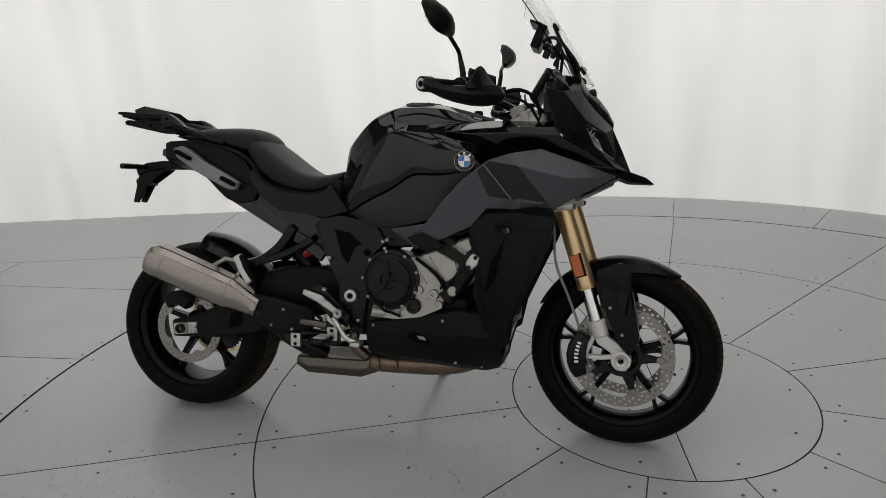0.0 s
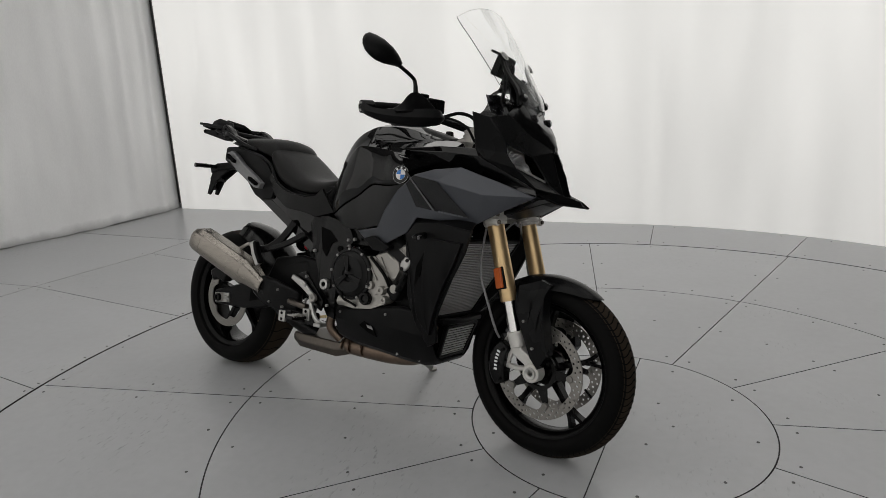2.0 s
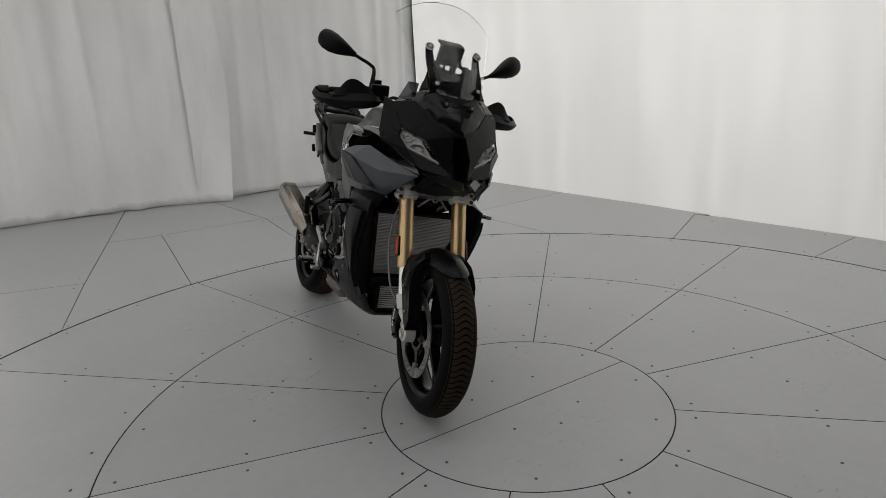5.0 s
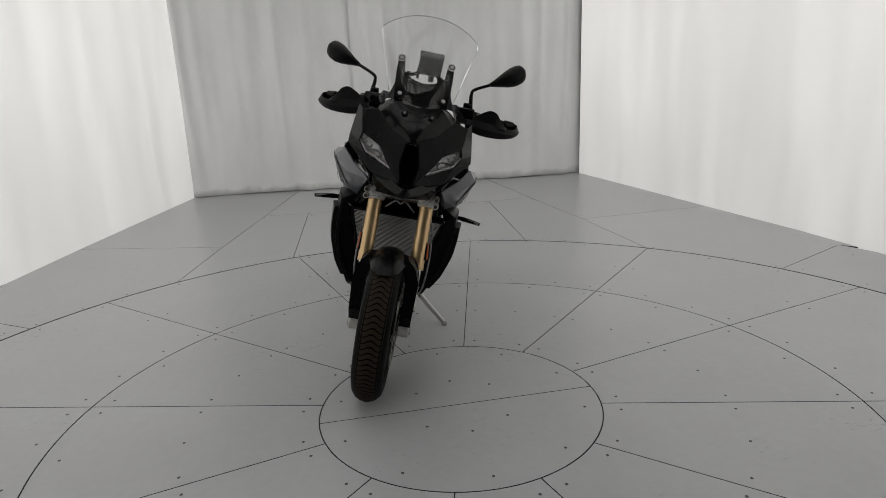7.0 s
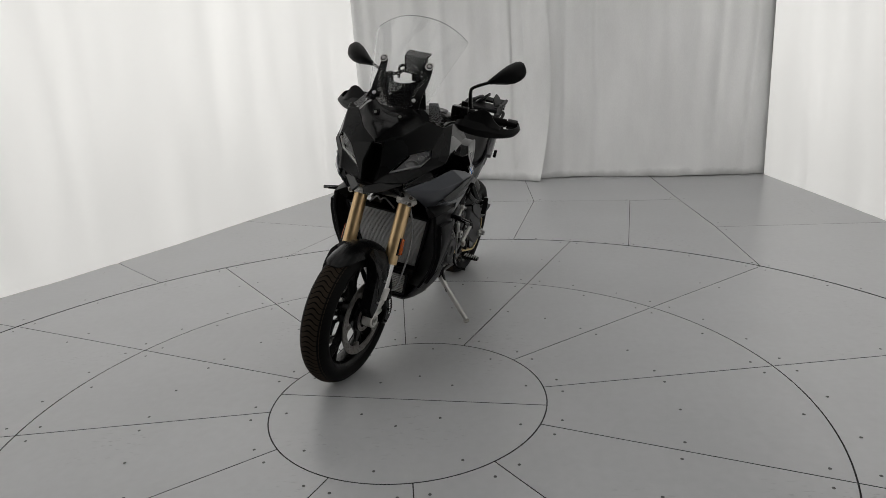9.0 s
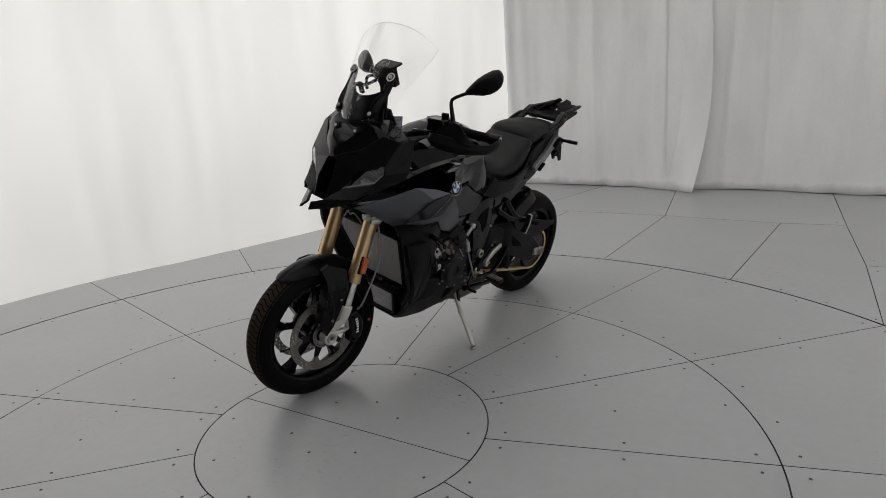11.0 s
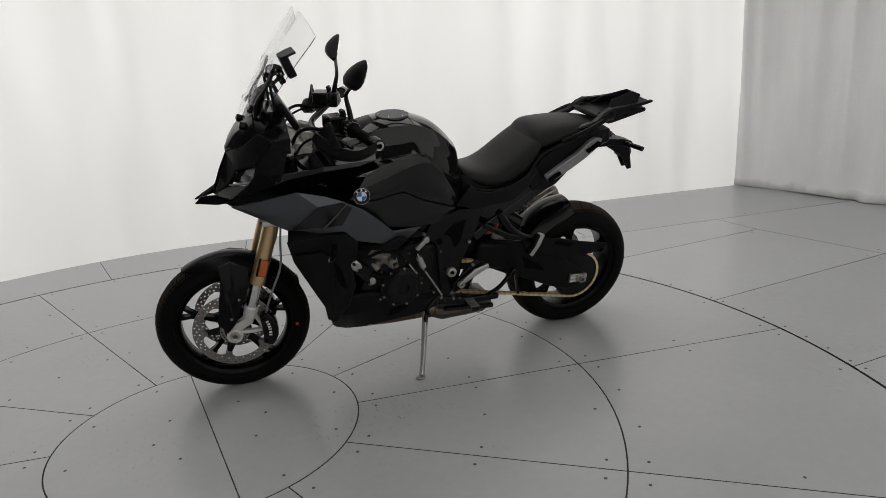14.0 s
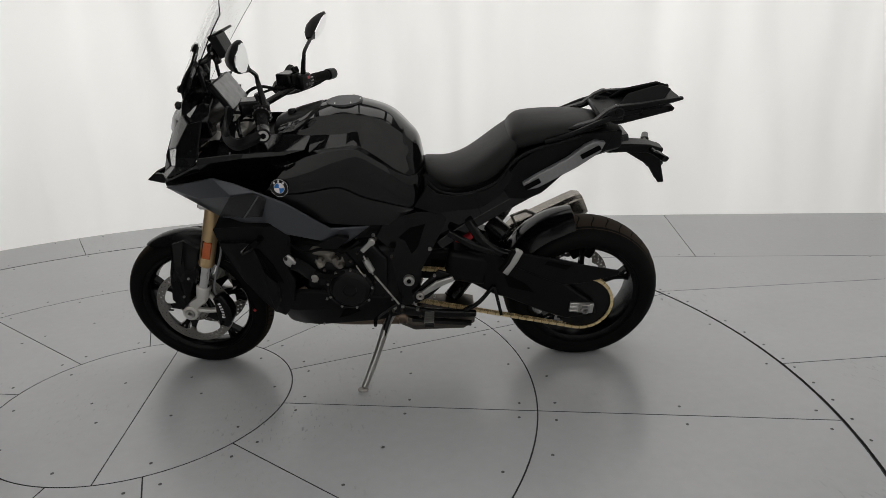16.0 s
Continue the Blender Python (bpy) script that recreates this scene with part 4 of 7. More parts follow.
    bm = skin_lines([[(x + 0.014, s * y, zl), (x, s * y, zh), (x - 0.006, s * y, zh - 0.001), (x + 0.006, s * y, zl)] for x, y, zl, zh in hump], 4)
    part("guard_deflector", turned(bm), MATTE, hg, bevel=0.001, smooth=40)
    bm = bmesh.new()
    rod(bm, (1.008, s * 0.386, 1.123), (1.003, s * 0.404, 1.122), 0.0185, n=20)
    part("guard_mount", turned(bm), MATTE, hg, bevel=0.004)
    bolt(hg, 1.148, s * 0.213, 1.098, 0.006, s, BOLT, STEER)
    # mirror on its stalk
    back0 = STEER.inverted()
    J = back0 @ (V(1.093, 0.275, 1.278) if s > 0 else V(1.022, -0.252, 1.258))
    T = back0 @ (V(1.073, 0.444, 1.385) if s > 0 else V(0.970, -0.428, 1.326))
    J = J + (T - J) * 0.13
    bm = tube([(1.062, s * 0.222, 1.118), (1.061, s * 0.218, 1.17), (J.x + 0.008, s * 0.212, J.z - 0.050), (J.x + 0.005, s * 0.226, J.z - 0.028), tuple(J + (T - J) * 0.03)], 0.0075, 10, scale=lambda t: 1.7 - 0.8 * min(1, 1.8 * t))
    arm = part("mirror_stalk", turned(bm), BLACK_METAL, bar, "black bent mirror stalk")
    axis = (T - J) * 0.93
    length = axis.length
    axis.normalize()
    back = MIRROR_BACK[s]
    back = (back - axis * back.dot(axis)).normalized()
    side = axis.cross(back).normalized()
    prof = [(0.0, 0.011), (0.10, 0.016), (0.22, 0.025), (0.42, 0.040), (0.62, 0.050), (0.80, 0.050), (0.92, 0.042), (0.98, 0.027), (1.0, 0.012)]
    bm = bmesh.new()
    rings = []
    for t, w in prof:
        deep = 0.010 + 0.036 * math.sin(math.pi * min(1, t * 0.92 + 0.06))
        bend = 0.006 * math.sin(math.pi * t)
        ring = []
        for k in range(16):
            a = 2 * math.pi * k / 16
            b = math.sin(a)
            ring.append(J + axis * (length * t) + side * (w * 0.82 * math.cos(a) + bend * s) + back * (deep * b if b > 0 else 0.005 * b))
        rings.append(ring)
    ring_skin(bm, rings)
    head = part("mirror_housing", turned(bm), MATTE, arm, "black teardrop mirror housing", smooth=50)
    bm = bmesh.new()
    glass = [J + axis * (length * t) + side * ((w * 0.82 - 0.006) * q + 0.006 * math.sin(math.pi * t) * s) - back * 0.0062 for q in (1, -1) for t, w in (prof[2:8] if q > 0 else prof[2:8][::-1])]
    f = bm.faces.new([bm.verts.new(p) for p in glass])
    r = bmesh.ops.extrude_face_region(bm, geom=[f])
    bmesh.ops.translate(bm, verts=[v for v in r["geom"] if isinstance(v, bmesh.types.BMVert)], vec=back * 0.003)
    part("mirror_glass", turned(bm), MIRROR, head, "silvered mirror glass", smooth=20)

# -- tank and body: station, top height, shoulder, ridge, seam and lower edge as (y, z) --
TANK = [
    (0.598, 0.893, (0.040, 0.884), (0.050, 0.874), (0.086, 0.800), (0.090, 0.760)),
    (0.612, 0.965, (0.070, 0.905), (0.092, 0.868), (0.108, 0.770), (0.106, 0.745)),
    (0.640, 1.003, (0.095, 0.925), (0.124, 0.862), (0.130, 0.744), (0.124, 0.735)),
    (0.690, 1.055, (0.112, 0.974), (0.162, 0.896), (0.156, 0.768), (0.142, 0.708)),
    (0.735, 1.081, (0.118, 1.015), (0.186, 0.938), (0.174, 0.790), (0.154, 0.692)),
    (0.795, 1.100, (0.121, 1.046), (0.205, 0.988), (0.190, 0.816), (0.168, 0.698)),
    (0.825, 1.105, (0.122, 1.043), (0.208, 1.000), (0.196, 0.832), (0.173, 0.701)),
    (0.885, 1.108, (0.122, 1.038), (0.212, 0.998), (0.207, 0.867), (0.186, 0.712)),
    (0.960, 1.097, (0.124, 1.037), (0.222, 0.989), (0.232, 0.868), (0.205, 0.735)),
    (1.010, 1.078, (0.126, 1.036), (0.234, 0.979), (0.254, 0.870), (0.218, 0.780)),
    (1.085, 1.052, (0.128, 1.033), (0.248, 0.962), (0.280, 0.882), (0.238, 0.814)),
]


BULGE = 0.058                   # how far the flank swells between ridge and seam


def tank_at(x):
    """The station at x between those of the table."""
    for a, b in zip(TANK, TANK[1:]):
        if x <= b[0]:
            t = max(0.0, (x - a[0]) / (b[0] - a[0]))
            return [(p[0] + (q[0] - p[0]) * t, p[1] + (q[1] - p[1]) * t) for p, q in zip(a[2:], b[2:])]
    return TANK[-1][2:]


def tank_side(x, z):
    shoulder, ridge, seam, low = tank_at(x)
    t = min(1.0, max(0.0, (ridge[1] - z) / (ridge[1] - seam[1])))
    return ridge[0] + (seam[0] - ridge[0]) * t + BULGE * t * (1 - t)


stations = []
for x, top, sh, rid, seam, low in TANK:
    mid = [(rid[0] + (seam[0] - rid[0]) * t + BULGE * t * (1 - t), rid[1] + (seam[1] - rid[1]) * t) for t in (0.06, 0.25, 0.5, 0.75, 0.95)]
    half = [(0, top), (sh[0] * 0.45, top - 0.003), (sh[0] * 0.80, top - (top - sh[1]) * 0.30), (sh[0] * 0.97, top - (top - sh[1]) * 0.80), sh,
            (sh[0] + 0.006, sh[1] - 0.012), (sh[0] + (rid[0] - sh[0]) * 0.5, min(sh[1] - 0.014, rid[1] - 0.002)), (rid[0] - 0.012, rid[1] - 0.003), rid]
    half += mid + [seam, (seam[0] - 0.012, seam[1] - 0.003), (seam[0] - 0.03, seam[1] - 0.02), (low[0] - 0.04, low[1]), (0, low[1] - 0.01)]
    lean = [0.0] * 8 + [max(0.0, x - 0.98) * (min(1.0, max(0.0, (0.965 - z) * 10)) - 0.45) for y, z in half[8:]]      # the front edge slants
    left = [(x + d, y, z) for d, (y, z) in zip(lean, half)]
    stations.append(left + [(a, -y, z) for a, y, z in left[::-1] if y > 1e-6])
tank = part("fuel_tank", skin_lines(stations, 4), GLOSS, bike, "glossy black fuel tank with a sharp side ridge", bevel=0.003, smooth=24)
for s in (-1, 1):
    stations = []
    for x, top, sh, rid, seam, low in TANK[2:]:
        a, b = V(x, s * (seam[0] - 0.003), seam[1] - 0.007), V(x, s * low[0], low[1])
        m = a.lerp(b, 0.5) + V(0, s * 0.008, 0)
        stations.append([tuple(q) for q in (a, m, b, b + V(0, -s * 0.03, 0), m + V(0, -s * 0.03, 0), a + V(0, -s * 0.03, 0))])
    part("knee_panel", skin_lines(stations, 3), KNEE, tank, "satin black knee panel below the tank seam", bevel=0.003, smooth=30)
# filler cap
bm = bmesh.new()
cap_m = Matrix.Translation((0.865, 0, 1.0985)) @ boxm(0, 1, 0) @ Matrix.Rotation(radians(90), 4, "X")
lathe(bm, [(0.0001, -0.010), (0.046, -0.010), (0.052, -0.008), (0.058, -0.009), (0.062, -0.006), (0.064, 0.010), (0.0001, 0.010)], 40, m=cap_m @ Matrix.Diagonal((1, 1, 1, 1)), closed=False)
cap = part("filler_cap", bm, GREY_PLASTIC, tank, "round black filler cap")
bm = bmesh.new()
lathe(bm, [(0.0001, -0.0125), (0.043, -0.0125), (0.045, -0.010)], 40, m=cap_m, closed=False)
part("cap_plate", bm, GREY_PLASTIC, cap, "grey filler cap plate")
for k in range(6):
    a = 2 * math.pi * k / 6
    bolt(cap, 0.865 + 0.055 * math.cos(a), 0.055 * math.sin(a), 1.1072, 0.004, -1, CHROME, Matrix.Translation((0.865 + 0.055 * math.cos(a), 0.055 * math.sin(a), 1.1072)) @ boxm(-90, 0, 0) @ Matrix.Translation((-0.865 - 0.055 * math.cos(a), -0.055 * math.sin(a), -1.1072)))
# tank centre cover and key block
bm = half_loft([(0.945, [(0, 1.103), (0.045, 1.101), (0.064, 1.092), (0.07, 1.06), (0, 1.06)]), (1.03, [(0, 1.082), (0.055, 1.078), (0.076, 1.062), (0.085, 1.03), (0, 1.03)]), (1.11, [(0, 1.058), (0.055, 1.052), (0.075, 1.040), (0.085, 1.01), (0, 1.01)])])
cover = part("tank_cover", bm, MATTE, bike, "satin black cover ahead of the filler cap", bevel=0.006)
bm = bmesh.new()
rod(bm, (1.05, 0.02, 1.06), (1.05, 0.02, 1.088), 0.017, 0.014, 20)
part("ignition_knob", bm, BLACK_METAL, cover, bevel=0.003)

for s in (-1, 1):
    # roundel in plain shapes
    c = V(1.066, s * 0.2815, 0.902)
    tilt = Matrix.Translation(c) @ boxm(s * 6, 0, -s * 6) @ Matrix.Diagonal((0.80, s, 0.80, 1))
    bm = bmesh.new()
    lathe(bm, [(0.0001, 0.000), (0.036, 0.000), (0.037, -0.001), (0.037, -0.012), (0.0001, -0.012)], 40, m=tilt, closed=False)
    badge = part("badge", bm, GLOSS, tank, "round black badge with blue and white quarters")
    bm = bmesh.new()
    lathe(bm, [(0.0362, 0.0005), (0.0370, 0.0010), (0.0375, -0.001)], 40, m=tilt, closed=False)
    lathe(bm, [(0.0208, 0.0005), (0.0218, 0.0012), (0.0228, 0.0003)], 40, m=tilt, closed=False)
    part("badge_ring", bm, SILVER, badge)
    for k in range(4):
        bm = bmesh.new()
        pts = [(0, 0.0008, 0)] + [(0.0208 * math.cos(radians(90 * k + 90 * i / 10)), 0.0008, 0.0208 * math.sin(radians(90 * k + 90 * i / 10))) for i in range(11)]
        bm.faces.new([bm.verts.new(tilt @ V(*p)) for p in pts])
        part("badge_quarter", bm, (SILVER, BLUE)[(k + (s > 0)) % 2], badge)
    for k in (-1, 0, 1):
        bm = bmesh.new()
        box(bm, V(0, 0, 0), (0.0075, 0.0012, 0.0085))
        bmesh.ops.transform(bm, matrix=tilt @ Matrix.Rotation(radians(k * 42), 4, "Y") @ Matrix.Translation((0, 0.0008, 0.0288)), verts=bm.verts)
        part("badge_bar", bm, SILVER, badge)

# -- seats --
def seat_section(x, top, low, w, crown=0.012, lip=0.0):
    return (x, [(0, top), (w * 0.5, top - crown * 0.3), (w * 0.85, top - crown), (w, top - crown - (top - low) * 0.35), (w * 0.98, low + 0.01), (w * 0.9, low), (0, low - 0.004)])


bm = half_loft([seat_section(0.602, 0.890, 0.862, 0.055), seat_section(0.585, 0.884, 0.830, 0.085), seat_section(0.54, 0.872, 0.808, 0.115), seat_section(0.49, 0.870, 0.803, 0.140), seat_section(0.43, 0.893, 0.812, 0.152),
                seat_section(0.36, 0.945, 0.838, 0.155), seat_section(0.31, 0.982, 0.880, 0.150), seat_section(0.275, 1.004, 0.925, 0.140), seat_section(0.262, 1.006, 0.94, 0.13)])
part("rider_seat", bm, VINYL, bike, "black vinyl rider seat", subsurf=2)
bm = half_loft([seat_section(0.302, 0.995, 0.938, 0.100, 0.02), seat_section(0.290, 1.015, 0.935, 0.128, 0.02), seat_section(0.262, 1.034, 0.944, 0.138, 0.018), seat_section(0.20, 1.040, 0.962, 0.138, 0.018), seat_section(0.10, 1.038, 0.978, 0.128),
                seat_section(0.02, 1.034, 0.990, 0.112), seat_section(-0.035, 1.026, 0.998, 0.095), seat_section(-0.05, 1.018, 1.002, 0.085)])
part("pillion_seat", bm, VINYL, bike, "black vinyl pillion seat", subsurf=2)
for s in (-1, 1):
    # piping under the seat edge
    bm = tube([(0.60, s * 0.075, 0.845), (0.555, s * 0.118, 0.803), (0.49, s * 0.146, 0.797), (0.42, s * 0.157, 0.808), (0.34, s * 0.156, 0.845), (0.28, s * 0.145, 0.915), (0.20, s * 0.142, 0.955), (0.05, s * 0.125, 0.985)], 0.006, 8)
    part("seat_edge", bm, MATTE, bike, "black seat base edge")

bm = half_loft([(0.24, [(0, 0.93), (0.10, 0.92), (0.12, 0.80), (0.08, 0.74), (0, 0.74)]), (0.34, [(0, 0.90), (0.12, 0.89), (0.135, 0.78), (0.10, 0.70), (0, 0.70)]), (0.46, [(0, 0.85), (0.12, 0.845), (0.135, 0.76), (0.11, 0.66), (0, 0.66)]), (0.60, [(0, 0.86), (0.085, 0.85), (0.115, 0.76), (0.11, 0.66), (0, 0.66)])])
part("seat_base", bm, MATTE, bike, "black seat base and inner tray", bevel=0.006)

# -- tail --
for s in (-1, 1):
    side_y = lambda x, z: blend(x, (-0.08, 0.085), (0.05, 0.112), (0.25, 0.145), (0.42, 0.160), (0.55, 0.150), (0.64, 0.130)) - 0.10 * max(0, 0.80 - z)
    bm = plate([(0.05, 0.990), (-0.078, 0.988), (-0.040, 0.918), (0.072, 0.876), (0.160, 0.817), (0.182, 0.784), (0.236, 0.765), (0.300, 0.775), (0.330, 0.835), (0.262, 0.915), (0.185, 0.958)], side_y, s, 0.012, 2)
    tail = part("tail_panel", bm, MATTE, bike, "matte black tail side panel", bevel=0.004, smooth=50)
    bm = plate([(0.640, 0.745), (0.598, 0.800), (0.585, 0.835), (0.555, 0.806), (0.500, 0.796), (0.430, 0.806), (0.345, 0.842), (0.300, 0.885), (0.285, 0.860), (0.330, 0.790), (0.40, 0.745), (0.50, 0.735), (0.56, 0.722)], lambda x, z: side_y(x, z) + 0.004, s, 0.012, 2)
    part("side_cover", bm, SATIN, bike, "satin black side cover under the seat", bevel=0.004, smooth=50)
    # frame rail running down to the pivot plate
    bm = bmesh.new()
    sweep(bm, spline([(0.20, s * 0.120, 0.800), (0.34, s * 0.125, 0.722), (0.46, s * 0.128, 0.652), (0.555, s * 0.130, 0.590)], 4), rect(0.022, 0.040), scale=lambda t: 1.0)
    part("subframe_rail", bm, GLOSS, bike, "black subframe rail", bevel=0.004)
    bm = plate([(0.185, 0.800), (0.262, 0.772), (0.345, 0.712), (0.420, 0.682), (0.512, 0.630), (0.575, 0.610), (0.552, 0.720), (0.500, 0.738), (0.400, 0.750), (0.330, 0.795), (0.300, 0.810)], lambda x, z: side_y(x, z) - 0.012, s, 0.012, 1)
    part("subframe_cover", bm, GLOSS, bike, "black subframe cover", bevel=0.003)
    # grey pannier holder
    bm = plate([(-0.034, 0.960), (-0.018, 0.926), (0.060, 0.880), (0.200, 0.816), (0.238, 0.812), (0.254, 0.836), (0.212, 0.860), (0.100, 0.914), (0.040, 0.954), (0.006, 0.968)], lambda x, z: blend(x, (-0.03, 0.122), (0.10, 0.146), (0.25, 0.168)), s, 0.026, 1)
    hold = part("pannier_holder", bm, MID_GREY, tail, "grey pannier holder strip", bevel=0.004)
    for x0, x1, z0 in ((-0.012, 0.052, 0.948), (0.196, 0.250, 0.853)):
        bm = bmesh.new()
        y = s * (0.140 if x0 < 0 else 0.180)
        sweep(bm, [V(x0, y * (0.96 if x0 < 0 else 1), z0), V(x1, y * 1.05, z0 - 0.44 * (x1 - x0))], rect(0.016, 0.012), up=(0.4, 0, 1))
        part("holder_slot", bm, DARK, hold)
    # grab handle
    bm = bmesh.new()
    sweep(bm, spline([(0.18, s * 0.135, 0.975), (0.10, s * 0.142, 0.998), (0.0, s * 0.138, 1.036), (-0.045, s * 0.118, 1.044), (-0.085, s * 0.095, 1.040)], 5), rect(0.020, 0.018), scale=lambda t: 0.75 + 0.35 * t)
    part("grab_handle", bm, MATTE, bike, "black pillion grab handle", bevel=0.005)
    # rack arms
    bm = plate([(-0.010, 1.040), (-0.070, 1.014), (-0.095, 1.016), (-0.262, 1.050), (-0.268, 1.060), (-0.258, 1.068), (-0.140, 1.060), (-0.030, 1.066)], lambda x, z: blend(x, (-0.29, 0.080), (-0.1, 0.094), (0.0, 0.104)), s, 0.030, 1)
    rk = part("rack_arm", bm, MATTE, bike, "black luggage rack arm", bevel=0.006)
    bm = bmesh.new()
    sweep(bm, [V(-0.055, s * 0.100, 1.072), V(-0.150, s * 0.094, 1.078), V(-0.255, s * 0.084, 1.090), V(-0.290, s * 0.080, 1.094)], rect(0.020, 0.013), scale=lambda t: (1.3 - 0.5 * t, 1.5 - 0.7 * t))
    part("rack_prong", bm, MATTE, rk, bevel=0.003)
    for x, z in ((-0.250, 1.060), (-0.150, 1.046)):
        bm = bmesh.new()
        rod(bm, (x, s * (blend(x, (-0.29, 0.080), (-0.1, 0.094)) - 0.004), z), (x, s * (blend(x, (-0.29, 0.080), (-0.1, 0.094)) + 0.0015), z), 0.006, n=14)
        part("arm_hole", bm, DARK, rk)
    # moulded pad over the pillion seat's end
    bm = plate([(0.120, 0.992), (0.122, 1.008), (0.010, 1.038), (-0.030, 1.070), (-0.064, 1.086), (-0.092, 1.074), (-0.090, 1.045), (-0.028, 1.034), (0.016, 1.016)], lambda x, z: blend(x, (-0.09, 0.116), (0.0, 0.126), (0.12, 0.118)), s, 0.034, 1)
    part("rack_pad", bm, SATIN, rk, bevel=0.009)
    bolt(rk, -0.062, s * 0.119, 1.064, 0.006, s, BLACK_METAL)
    # broad wing shell sloping to the middle
    P = dict(a=(-0.073, 0.066, 1.066), b=(-0.115, 0.034, 1.104), c=(-0.226, 0.022, 1.128), d=(-0.266, 0.030, 1.113), e=(-0.233, 0.062, 1.086), f=(-0.130, 0.072, 1.074))
    bm = facets(P, ["abf", "bcef", "cde"], 0.010, s)
    part("rack_wing", bm, MATTE, rk, bevel=0.003)
bm = bmesh.new()
box(bm, V(-0.080, 0, 1.052), (0.15, 0.20, 0.022), boxm(0, 7, 0))
rack = part("luggage_rack", bm, MATTE, bike, "black plastic luggage rack plate", bevel=0.008)
bm = bmesh.new()
box(bm, V(-0.252, 0, 1.080), (0.070, 0.150, 0.014), boxm(0, 14, 0))
part("rack_end", bm, MATTE, rack, bevel=0.005)
for y in (-0.050, 0.050):
    bm = bmesh.new()
    box(bm, V(-0.185, y, 1.070), (0.17, 0.026, 0.016), boxm(0, 9, 0))
    part("rack_rail", bm, MATTE, rack, bevel=0.004)
bm = half_loft([(-0.10, [(0, 0.99), (0.075, 0.985), (0.08, 0.93), (0.04, 0.905), (0, 0.905)]), (0.05, [(0, 1.0), (0.10, 0.99), (0.105, 0.90), (0.06, 0.872), (0, 0.872)]), (0.18, [(0, 0.97), (0.12, 0.95), (0.12, 0.82), (0.07, 0.79), (0, 0.79)]), (0.30, [(0, 0.93), (0.12, 0.91), (0.11, 0.78), (0.06, 0.76), (0, 0.76)])])
part("tail_underside", bm, MATTE, bike, "black tail underside", bevel=0.006)
# rear light, plate holder, indicators
bm = bmesh.new()
box(bm, V(-0.105, 0, 0.947), (0.05, 0.11, 0.026), boxm(0, 10, 0))
part("tail_light", bm, DECAL, bike, "dark smoked tail light", bevel=0.005)
bm = bmesh.new()
sweep(bm, [V(-0.06, 0, 0.905), V(-0.14, 0, 0.905), V(-0.21, 0, 0.898), V(-0.262, 0, 0.880)], rect(0.085, 0.030), scale=lambda t: (1 - 0.25 * t, 1 + 0.1 * t))
holder = part("plate_holder", bm, MATTE, bike, "black number plate holder", bevel=0.005)
for s in (-1, 1):
    bm = plate([(-0.13, 0.888), (-0.250, 0.890), (-0.264, 0.84), (-0.284, 0.764), (-0.262, 0.762), (-0.222, 0.828), (-0.185, 0.864)], 0.026, s, 0.010, 0)
    part("holder_cheek", bm, MATTE, holder, bevel=0.003)
    bm = tube([(-0.218, s * 0.025, 0.897), (-0.222, s * 0.060, 0.897), (-0.228, s * 0.085, 0.897), (-0.242, s * 0.132, 0.896)], 0.013, 10, scale=lambda t: (1.5 - 0.5 * t, 0.8) if t > 0.5 else 0.7)
    part("rear_indicator", bm, SATIN, holder, "slim black rear indicator")
bm = bmesh.new()
box(bm, V(-0.262, 0, 0.815), (0.006, 0.05, 0.06), boxm(0, -8, 0))
box(bm, V(-0.235, 0, 0.85), (0.04, 0.05, 0.05), boxm(0, -8, 0))
part("holder_bracket", bm, BLACK_METAL, holder, bevel=0.002)
bm = bmesh.new()
rod(bm, (-0.262, 0.0, 0.842), (-0.275, 0.0, 0.840), 0.018, n=20)
part("rear_reflector", bm, GREY_PLASTIC, holder)

